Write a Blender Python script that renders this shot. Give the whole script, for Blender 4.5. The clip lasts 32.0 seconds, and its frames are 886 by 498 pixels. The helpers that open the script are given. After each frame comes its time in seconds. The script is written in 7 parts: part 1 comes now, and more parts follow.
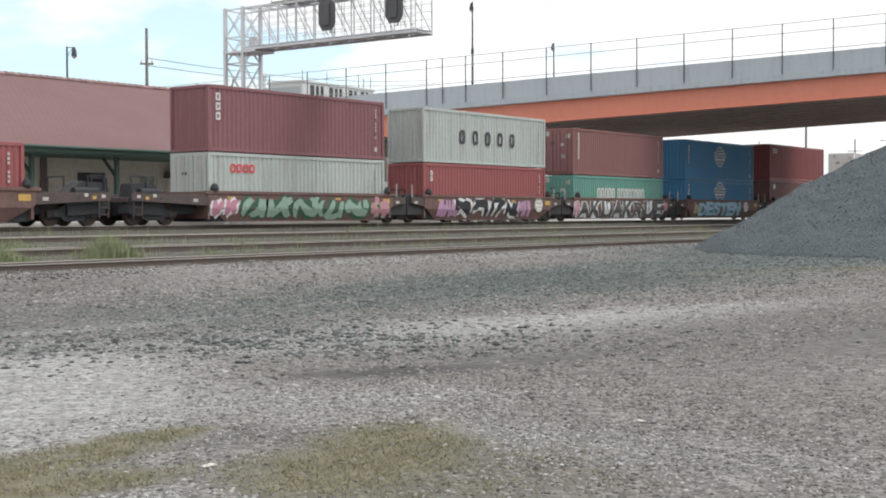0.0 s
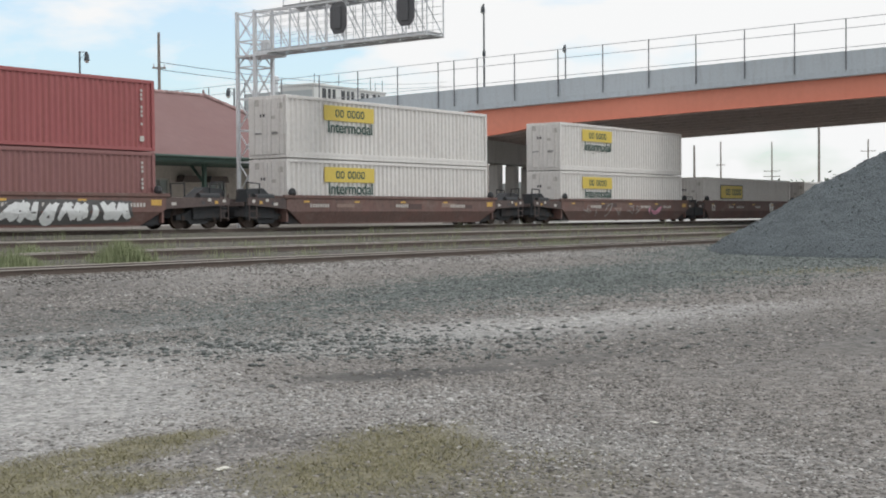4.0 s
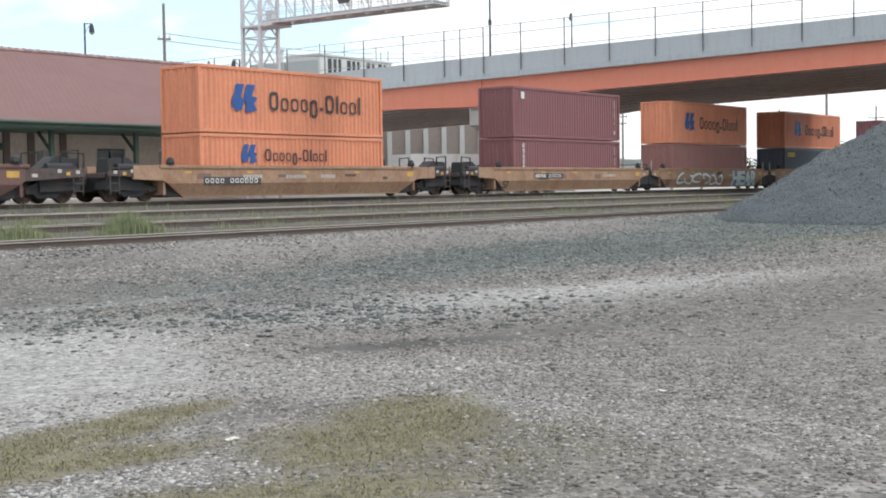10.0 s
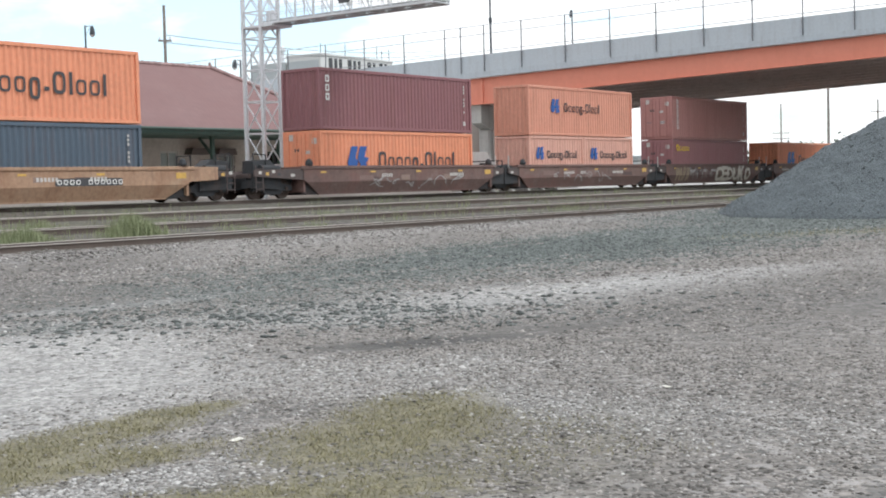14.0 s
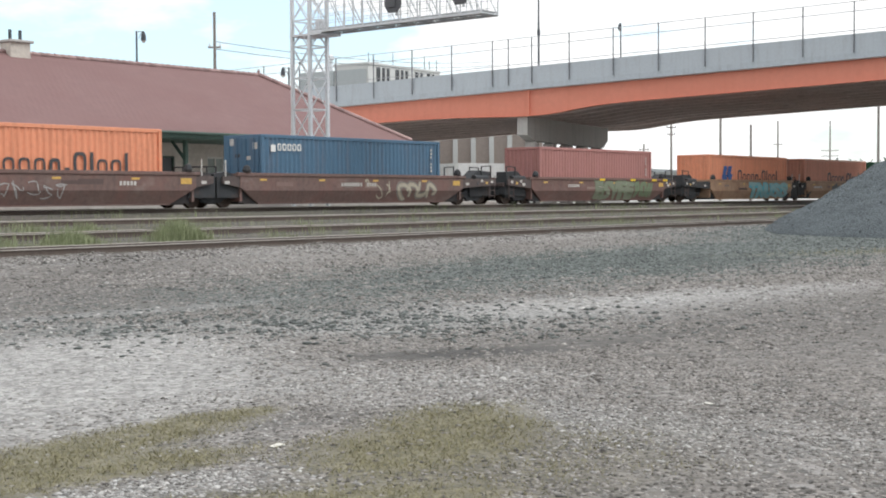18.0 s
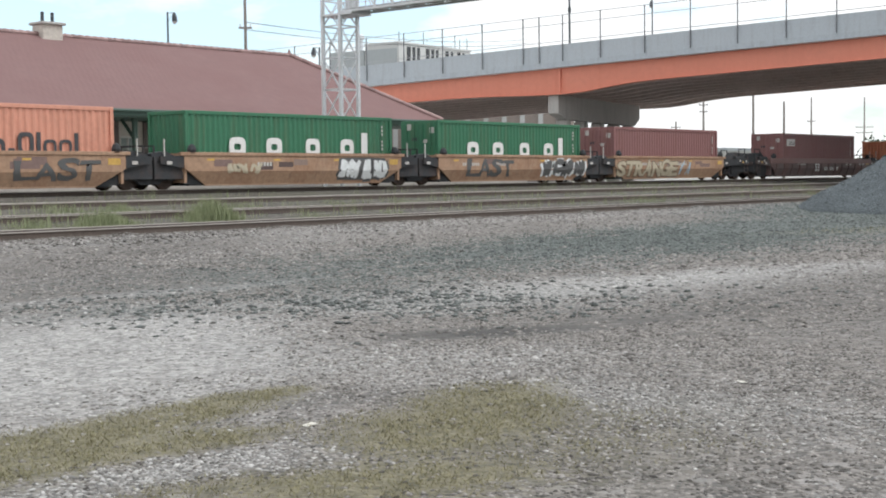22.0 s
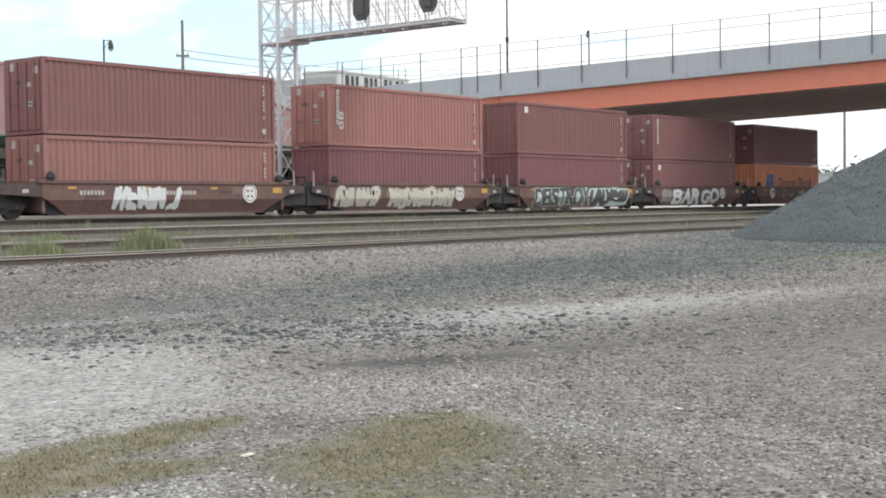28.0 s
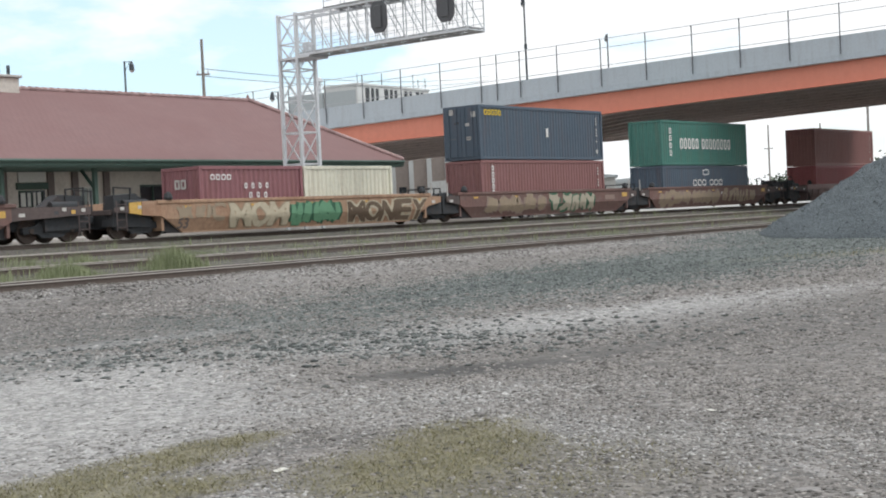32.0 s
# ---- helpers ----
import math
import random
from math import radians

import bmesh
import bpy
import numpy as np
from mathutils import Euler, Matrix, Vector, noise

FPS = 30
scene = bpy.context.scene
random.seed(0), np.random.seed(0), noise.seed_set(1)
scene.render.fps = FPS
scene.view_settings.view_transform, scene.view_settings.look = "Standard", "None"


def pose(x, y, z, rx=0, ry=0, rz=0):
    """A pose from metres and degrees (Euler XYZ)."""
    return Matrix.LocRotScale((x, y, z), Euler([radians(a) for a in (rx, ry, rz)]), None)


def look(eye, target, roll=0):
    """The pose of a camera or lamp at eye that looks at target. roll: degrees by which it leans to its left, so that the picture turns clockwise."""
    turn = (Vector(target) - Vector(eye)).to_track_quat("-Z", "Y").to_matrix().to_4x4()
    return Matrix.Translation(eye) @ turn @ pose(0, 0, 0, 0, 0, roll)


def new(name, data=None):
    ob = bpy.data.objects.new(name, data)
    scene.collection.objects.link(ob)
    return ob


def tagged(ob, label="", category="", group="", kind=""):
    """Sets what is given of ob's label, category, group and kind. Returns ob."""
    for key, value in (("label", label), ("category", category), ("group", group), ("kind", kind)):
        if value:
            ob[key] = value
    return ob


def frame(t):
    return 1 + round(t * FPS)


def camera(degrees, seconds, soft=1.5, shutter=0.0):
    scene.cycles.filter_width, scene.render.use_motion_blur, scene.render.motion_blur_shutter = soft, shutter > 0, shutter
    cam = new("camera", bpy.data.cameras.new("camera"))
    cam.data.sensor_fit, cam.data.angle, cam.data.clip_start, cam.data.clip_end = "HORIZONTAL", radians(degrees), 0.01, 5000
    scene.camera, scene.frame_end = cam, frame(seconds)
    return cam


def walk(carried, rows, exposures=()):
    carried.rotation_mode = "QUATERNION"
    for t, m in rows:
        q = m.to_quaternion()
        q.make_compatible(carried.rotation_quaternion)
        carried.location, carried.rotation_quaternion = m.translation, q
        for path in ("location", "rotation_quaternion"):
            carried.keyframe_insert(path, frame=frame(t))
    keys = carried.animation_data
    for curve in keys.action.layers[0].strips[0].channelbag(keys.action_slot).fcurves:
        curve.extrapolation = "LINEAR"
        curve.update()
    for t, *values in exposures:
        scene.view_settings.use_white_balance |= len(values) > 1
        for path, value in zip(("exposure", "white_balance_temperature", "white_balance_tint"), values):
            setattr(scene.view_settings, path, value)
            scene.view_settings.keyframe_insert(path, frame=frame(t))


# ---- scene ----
import functools

# ---- camera and its path ----
cam = camera(37.0, 32.0, soft=1.95)
EYE = (0.0, 0.0, 1.6)


def aim(yaw, pitch, roll):
    """Pose from degrees: yaw from the track's direction, pitch up, roll clockwise."""
    y, p = radians(yaw), radians(pitch)
    way = Vector((math.cos(y) * math.cos(p), math.sin(y) * math.cos(p), math.sin(p)))
    return look(EYE, Vector(EYE) + way, -roll)


PATH = [
    (0.0, 36.172, -1.456, 0.185),
    (0.5, 36.385, -1.547, -0.137),
    (1.0, 37.109, -1.273, -0.158),
    (1.5, 37.507, -1.072, 0.298),
    (2.0, 36.604, -1.374, -0.286),
    (2.5, 36.400, -1.043, -0.023),
    (4.5, 37.243, -1.557, 1.004),
    (5.0, 38.387, -1.148, 2.249),
    (5.5, 37.943, -0.856, 1.959),
    (6.0, 35.976, -1.102, 1.323),
    (6.5, 35.662, -1.229, 0.691),
    (7.0, 36.984, -1.438, 0.957),
    (7.5, 37.467, -1.883, 0.805),
    (8.0, 37.765, -2.099, 0.613),
    (8.5, 37.256, -2.229, 0.103),
    (9.0, 37.618, -2.214, 0.539),
    (9.5, 38.350, -2.309, 0.977),
    (10.0, 37.032, -2.652, 0.843),
    (10.5, 37.153, -3.287, 1.196),
    (11.0, 37.895, -2.740, 1.007),
    (11.5, 37.574, -3.085, 1.048),
    (12.0, 37.910, -3.095, 1.079),
    (12.5, 37.232, -2.541, 1.266),
    (13.0, 37.843, -3.057, 1.353),
    (13.5, 37.011, -2.695, 1.161),
    (14.0, 37.160, -2.718, 1.486),
    (14.5, 37.661, -2.881, 1.725),
    (16.5, 38.737, -3.137, 1.527),
    (17.0, 38.679, -2.751, 1.344),
    (17.5, 39.339, -2.675, 0.480),
    (18.0, 39.036, -2.232, 0.340),
    (18.5, 39.384, -2.196, 0.532),
    (19.0, 39.896, -1.878, 0.783),
    (19.5, 38.823, -1.968, -0.465),
    (20.0, 38.751, -2.181, -0.656),
    (20.5, 39.404, -2.028, -0.430),
    (21.0, 39.386, -2.361, -0.017),
    (21.5, 39.549, -2.728, 0.267),
    (22.0, 40.401, -3.117, 0.662),
    (22.5, 40.445, -3.456, 0.970),
    (23.0, 39.156, -3.276, 0.866),
    (23.5, 39.698, -3.196, 0.388),
    (24.0, 39.448, -3.011, 0.686),
    (24.5, 39.072, -2.615, 0.294),
    (25.0, 38.558, -3.106, 0.102),
    (25.5, 38.518, -0.463, 0.982),
    (26.0, 37.405, -3.205, 0.009),
    (26.5, 37.978, -2.867, 0.144),
    (28.5, 37.571, -1.790, 0.639),
    (29.0, 37.234, -1.775, 0.297),
    (29.5, 37.714, -1.797, 1.095),
    (30.0, 37.443, -1.512, 1.553),
    (30.5, 37.870, -2.175, 1.600),
    (31.0, 37.976, -2.381, 2.290),
    (31.5, 38.247, -2.249, 2.386),
    (32.0, 38.831, -1.486, 2.652),
]
EXPOSURE = [        # seconds, stops, white balance
    (0.0, -0.08, 6430, 10),
    (2.5, -0.12, 6430, 10),
    (4.5, -0.36, 6419, 10),
    (6.0, -0.38, 6411, 10),
    (7.0, -0.31, 6450, 10),
    (8.0, -0.17, 6400, 10),
    (9.0, -0.02, 6350, 10),
    (11.0, 0.05, 6250, 10),
    (14.0, 0.11, 6250, 10),
    (17.0, 0.06, 6420, 10),
    (19.0, -0.05, 6383, 10),
    (20.0, -0.10, 6400, 10),
    (22.0, -0.04, 6350, 10),
    (25.0, 0.08, 6330, 10),
    (25.5, -0.36, 5750, 4),
    (26.0, 0.11, 6350, 10),
    (29.0, -0.02, 6450, 10),
    (30.0, -0.05, 6420, 10),
    (31.0, 0.00, 6330, 10),
    (32.0, -0.10, 6320, 10),
]
walk(cam, [(t, aim(y, p, r)) for t, y, p, r in PATH], EXPOSURE)

# ---- light ----
SUN_TURN, SUN_RISE = 300.0, 56.0      # degrees: where the sun stands, from +X towards +Y, and its height
world = bpy.data.worlds.new("sky")
scene.world = world
world.use_nodes = True
wn, wl = world.node_tree.nodes, world.node_tree.links
wn.clear()
w_out = wn.new("ShaderNodeOutputWorld")
w_bg = wn.new("ShaderNodeBackground")
w_sky = wn.new("ShaderNodeTexSky")
w_sky.sky_type = "NISHITA"
w_sky.sun_disc = False
w_sky.sun_elevation = radians(SUN_RISE)
w_sky.sun_rotation = radians(90 - SUN_TURN)
w_sky.dust_density = 2.0
w_sky.air_density = 1.0
w_bg.inputs["Strength"].default_value = 0.088
w_tc = wn.new("ShaderNodeTexCoord")
w_map = wn.new("ShaderNodeMapping")
w_map.inputs["Scale"].default_value = (1.0, 1.0, 2.6)
w_map.inputs["Rotation"].default_value = (0.0, 0.0, 0.6)
w_noise = wn.new("ShaderNodeTexNoise")
w_noise.inputs["Scale"].default_value = 5.0
w_noise.inputs["Detail"].default_value = 7.0
w_noise.inputs["Roughness"].default_value = 0.55
w_ramp = wn.new("ShaderNodeValToRGB")
w_ramp.color_ramp.elements[0].position = 0.49
w_ramp.color_ramp.elements[1].position = 0.61
w_ramp.color_ramp.elements[0].color = (0.32, 0.32, 0.32, 1)
w_mix = wn.new("ShaderNodeMix")
w_mix.data_type = "RGBA"
w_mix.inputs[7].default_value = (13.3, 13.3, 13.16, 1)
wl.new(w_tc.outputs["Generated"], w_map.inputs["Vector"])
wl.new(w_map.outputs["Vector"], w_noise.inputs["Vector"])
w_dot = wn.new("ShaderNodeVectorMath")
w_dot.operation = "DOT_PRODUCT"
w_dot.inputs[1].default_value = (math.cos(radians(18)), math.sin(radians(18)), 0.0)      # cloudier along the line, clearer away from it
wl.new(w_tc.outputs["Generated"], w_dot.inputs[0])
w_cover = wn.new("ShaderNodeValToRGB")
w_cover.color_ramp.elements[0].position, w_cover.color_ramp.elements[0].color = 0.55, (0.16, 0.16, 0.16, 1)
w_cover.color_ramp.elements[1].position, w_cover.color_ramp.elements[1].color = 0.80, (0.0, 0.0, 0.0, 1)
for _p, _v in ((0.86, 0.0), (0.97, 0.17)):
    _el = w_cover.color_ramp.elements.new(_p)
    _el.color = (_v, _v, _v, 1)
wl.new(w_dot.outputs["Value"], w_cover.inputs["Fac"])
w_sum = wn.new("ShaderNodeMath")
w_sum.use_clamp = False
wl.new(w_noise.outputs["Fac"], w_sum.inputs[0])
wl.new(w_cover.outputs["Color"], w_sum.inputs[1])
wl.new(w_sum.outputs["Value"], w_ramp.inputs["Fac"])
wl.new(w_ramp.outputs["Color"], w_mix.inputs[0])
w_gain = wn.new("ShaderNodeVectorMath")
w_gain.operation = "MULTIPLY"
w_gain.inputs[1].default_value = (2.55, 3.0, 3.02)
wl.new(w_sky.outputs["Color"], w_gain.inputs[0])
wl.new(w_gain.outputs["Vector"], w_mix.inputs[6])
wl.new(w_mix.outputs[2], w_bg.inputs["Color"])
wl.new(w_bg.outputs["Background"], w_out.inputs["Surface"])

sun_data = bpy.data.lights.new("sun", "SUN")
sun_data.energy = 1.9
sun_data.angle = radians(24)
sun_data.color = (1.0, 0.985, 0.96)
sun = new("sun", sun_data)
_a, _e = radians(SUN_TURN), radians(SUN_RISE)
sun.matrix_world = look((60 * math.cos(_a) * math.cos(_e), 60 * math.sin(_a) * math.cos(_e), 60 * math.sin(_e) + 60), (0, 0, 60))


# ---- materials ----
def nodes_of(name):
    m = bpy.data.materials.new(name)
    m.use_nodes = True
    nt = m.node_tree
    return m, nt.nodes, nt.links, nt.nodes["Principled BSDF"]


def noise_node(n, l, vec, scale, detail=4.0, rough=0.55, stretch=None):
    t = n.new("ShaderNodeTexNoise")
    t.inputs["Scale"].default_value = scale
    t.inputs["Detail"].default_value = detail
    t.inputs["Roughness"].default_value = rough
    if stretch:
        mp = n.new("ShaderNodeMapping")
        mp.inputs["Scale"].default_value = stretch
        l.new(vec, mp.inputs["Vector"])
        vec = mp.outputs["Vector"]
    l.new(vec, t.inputs["Vector"])
    return t.outputs["Fac"]


def ramp(n, l, fac, a, b, lo=0.0, hi=1.0):
    r = n.new("ShaderNodeMapRange")
    r.inputs["From Min"].default_value, r.inputs["From Max"].default_value = a, b
    r.inputs["To Min"].default_value, r.inputs["To Max"].default_value = lo, hi
    l.new(fac, r.inputs["Value"])
    return r.outputs["Result"]


def mixc(n, l, fac, a, b):
    """A colour node between a and b; each is a colour or a socket."""
    m = n.new("ShaderNodeMix")
    m.data_type = "RGBA"
    for sock, v in ((m.inputs[0], fac), (m.inputs[6], a), (m.inputs[7], b)):
        if isinstance(v, (int, float)):
            sock.default_value = v
        elif isinstance(v, tuple):
            sock.default_value = (*v[:3], 1)
        else:
            l.new(v, sock)
    return m.outputs[2]


def surface(name, rgb, rough=0.7, metal=0.0, grain=8.0, vary=0.25, blotch=0.6, bump=0.15, dirt=None, dirt_amount=0.5, streak=False, per_piece=0.0):
    """A worn, uneven surface: fine grain, large blotches, dirt or rust, relief."""
    m, n, l, b = nodes_of(name)
    tc = n.new("ShaderNodeTexCoord").outputs["Object"]
    fine = noise_node(n, l, tc, grain, 5.0)
    big = noise_node(n, l, tc, blotch, 3.0)
    dark = tuple(c * (1 - vary) for c in rgb)
    light = tuple(min(1.0, c * (1 + vary * 0.6)) for c in rgb)
    col = mixc(n, l, ramp(n, l, fine, 0.3, 0.7), dark, light)
    col = mixc(n, l, ramp(n, l, big, 0.35, 0.65, 0.0, 0.6), col, rgb)
    if dirt:
        st = noise_node(n, l, tc, 1.3, 6.0, 0.65, (2.6, 2.6, 0.22) if streak else None)
        col = mixc(n, l, ramp(n, l, st, 0.5, 0.78, 0.0, dirt_amount), col, dirt)
    if per_piece:
        oi = n.new("ShaderNodeObjectInfo").outputs["Random"]
        hs = n.new("ShaderNodeHueSaturation")
        l.new(ramp(n, l, oi, 0, 1, 1 - per_piece, 1 + per_piece), hs.inputs["Value"])
        l.new(col, hs.inputs["Color"])
        col = hs.outputs["Color"]
    l.new(col, b.inputs["Base Color"])
    b.inputs["Metallic"].default_value = metal
    l.new(ramp(n, l, big, 0.3, 0.7, max(0.05, rough - 0.1), min(1.0, rough + 0.1)), b.inputs["Roughness"])
    if bump:
        bp = n.new("ShaderNodeBump")
        bp.inputs["Strength"].default_value = bump
        bp.inputs["Distance"].default_value = 0.02
        l.new(fine, bp.inputs["Height"])
        l.new(bp.outputs["Normal"], b.inputs["Normal"])
    return m


RUST = (0.16, 0.07, 0.035)
GRIME = (0.06, 0.05, 0.045)
PAINT = {}


def paint(key, rgb, wear=0.45, rough=0.55):
    if key not in PAINT:
        PAINT[key] = surface("paint_" + key, rgb, rough, 0.0, 5.0, 0.12, 0.35, 0.06, RUST if wear < 0.6 else GRIME, wear, True)
    return PAINT[key]


COL = {
    "maroon": (0.225, 0.082, 0.092), "brown": (0.222, 0.090, 0.086), "oxide": (0.30, 0.128, 0.112), "red": (0.30, 0.068, 0.070), "terracotta": (0.365, 0.148, 0.130), "rose": (0.275, 0.108, 0.114),
    "orange": (0.70, 0.240, 0.110), "faded": (0.60, 0.245, 0.155), "pink": (0.62, 0.32, 0.24), "blue": (0.006, 0.165, 0.36),
    "navy": (0.055, 0.087, 0.124), "steelblue": (0.045, 0.125, 0.21), "green": (0.018, 0.150, 0.070), "teal": (0.095, 0.29, 0.235),
    "seagreen": (0.035, 0.17, 0.135), "gray": (0.40, 0.44, 0.415), "white": (0.74, 0.74, 0.72), "cream": (0.62, 0.60, 0.48),
}
COL = {k: tuple(min(0.8, (c * 0.88 + sum(v) / 3 * 0.12) * 1.12 + 0.014) for c in v) for k, v in COL.items()}      # faded paint, greyed and lifted further to put haze into the colour
COL["white"] = (0.72, 0.70, 0.675)
CAR_COL = {"car_brown": (0.155, 0.100, 0.088), "car_yellow": (0.375, 0.238, 0.155), "car_rust": (0.155, 0.092, 0.080), "car_maroon": (0.145, 0.106, 0.101)}

M_DARK = surface("dark_steel", (0.040, 0.043, 0.047), 0.8, 0.1, 12, 0.3, 1.0, 0.2, RUST, 0.25)
M_WHEEL = surface("wheel_steel", (0.075, 0.056, 0.047), 0.7, 0.3, 12, 0.3, 1.0, 0.1, RUST, 0.45)
M_RAIL = surface("rail_rust", (0.115, 0.090, 0.076), 0.8, 0.1, 14, 0.3, 1.0, 0.2, GRIME, 0.5)
M_RAILTOP = surface("rail_polished", (0.52, 0.48, 0.44), 0.5, 0.4, 20, 0.15, 1.0, 0.05)
M_TIE = surface("tie_wood", (0.085, 0.070, 0.058), 0.9, 0, 20, 0.35, 1.5, 0.5, (0.16, 0.14, 0.12), 0.6, per_piece=0.3)
M_GALV = surface("galvanised_steel", (0.66, 0.68, 0.70), 0.5, 0.35, 15, 0.12, 1.2, 0.05, (0.35, 0.33, 0.30), 0.4)
M_BLACK = surface("black_enamel", (0.045, 0.045, 0.047), 0.5, 0, 10, 0.3, 1, 0.05)
M_SIGNAL = surface("signal_grey_paint", (0.095, 0.098, 0.105), 0.6, 0, 10, 0.15, 1, 0.05)
M_CONC = surface("concrete", (0.46, 0.45, 0.43), 0.9, 0, 9, 0.16, 0.5, 0.3, (0.20, 0.19, 0.18), 0.5, True)
M_PARAPET = surface("parapet_concrete", (0.50, 0.55, 0.59), 0.9, 0, 7, 0.10, 0.3, 0.2, (0.30, 0.30, 0.31), 0.4, True)
M_DECK = surface("deck_edge_concrete", (0.48, 0.53, 0.57), 0.9, 0, 7, 0.12, 0.3, 0.2, (0.30, 0.30, 0.31), 0.5, True)
M_WALK = surface("walkway_grating", (0.36, 0.37, 0.38), 0.7, 0.3, 30, 0.3, 1.0, 0.2)
M_PLAT = surface("platform_concrete", (0.50, 0.47, 0.44), 0.9, 0, 7, 0.15, 0.4, 0.2, (0.30, 0.28, 0.26), 0.5)
# window glass with the sky's reflection put into its base colour
M_GLASS_SKY = surface("sky_tinted_glass", (0.30, 0.35, 0.33), 0.15, 0, 3, 0.2, 0.5, 0.0)
# concrete paled so that haze and bounced light are put into its colour
M_SOFFIT = surface("deck_soffit_lifted", (0.70, 0.68, 0.66), 0.9, 0, 7, 0.12, 0.3, 0.2, (0.5, 0.48, 0.46), 0.4)
M_GIRDER = surface("girder_orange_paint", (0.71, 0.262, 0.178), 0.55, 0, 4, 0.06, 0.25, 0.05, (0.60, 0.19, 0.115), 0.3, True)
# inner girders paled the same way, to lift the shaded underside
M_UNDER = surface("girder_under_lifted", (0.74, 0.64, 0.60), 0.8, 0, 4, 0.15, 0.4, 0.1, (0.4, 0.33, 0.3), 0.5)
M_FENCE = surface("fence_steel", (0.15, 0.155, 0.17), 0.5, 0.5, 15, 0.15, 1.0, 0.05)
M_FENCERAIL = surface("fence_rail_steel", (0.42, 0.43, 0.45), 0.5, 0.4, 15, 0.12, 1.0, 0.05)
M_POLE = surface("dark_pole_paint", (0.055, 0.065, 0.075), 0.5, 0.2, 12, 0.2, 1.0, 0.05)
M_WOODPOLE = surface("weathered_pole_wood", (0.24, 0.22, 0.20), 0.9, 0, 14, 0.3, 1.0, 0.3)
M_ROOF = surface("clay_roof_tile", (0.202, 0.118, 0.113), 0.9, 0, 2.0, 0.06, 0.3, 0.04, (0.176, 0.103, 0.099), 0.4)
M_RIDGE = surface("clay_ridge_tile", (0.34, 0.235, 0.225), 0.85, 0, 6.0, 0.2, 1.0, 0.2, per_piece=0.25)
M_EAVE = surface("green_eave_paint", (0.048, 0.088, 0.070), 0.6, 0, 6, 0.2, 0.6, 0.1)
M_WALL = surface("station_wall", (0.57, 0.53, 0.475), 0.9, 0, 6, 0.2, 0.4, 0.3, (0.28, 0.23, 0.20), 0.5)
M_BRICK = surface("station_brick", (0.28, 0.18, 0.14), 0.9, 0, 8, 0.2, 0.6, 0.3, per_piece=0.2)
M_COLUMN = surface("dark_column_paint", (0.15, 0.125, 0.115), 0.8, 0, 6, 0.2, 0.5, 0.1)
M_GLASS = surface("dark_window_glass", (0.03, 0.035, 0.04), 0.12, 0, 3, 0.2, 0.5, 0.0)
M_FRAME = surface("pale_window_frame", (0.60, 0.60, 0.57), 0.6, 0, 8, 0.1, 1.0, 0.05)
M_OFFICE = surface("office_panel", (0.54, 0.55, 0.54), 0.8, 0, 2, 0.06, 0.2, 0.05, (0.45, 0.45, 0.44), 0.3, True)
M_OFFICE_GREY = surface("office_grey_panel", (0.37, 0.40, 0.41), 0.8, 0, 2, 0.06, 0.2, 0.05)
M_LETTER_W = surface("white_lettering", (0.74, 0.735, 0.715), 0.6, 0, 6, 0.1, 0.6, 0.0, (0.5, 0.45, 0.4), 0.4)
M_LETTER_D = surface("dark_lettering", (0.055, 0.055, 0.06), 0.6, 0, 6, 0.15, 0.6, 0.0)
M_LETTER_B = surface("blue_lettering", (0.03, 0.10, 0.32), 0.6, 0, 6, 0.15, 0.6, 0.0)
M_LETTER_Y = surface("yellow_lettering", (0.80, 0.55, 0.03), 0.6, 0, 6, 0.12, 0.6, 0.0)
M_LETTER_R = surface("red_lettering", (0.70, 0.05, 0.05), 0.6, 0, 6, 0.12, 0.6, 0.0)
M_LETTER_G = surface("green_lettering", (0.045, 0.09, 0.075), 0.6, 0, 6, 0.12, 0.6, 0.0)
M_PLATE_Y = surface("yellow_sign_plate", (0.66, 0.51, 0.11), 0.6, 0, 6, 0.08, 0.6, 0.0)


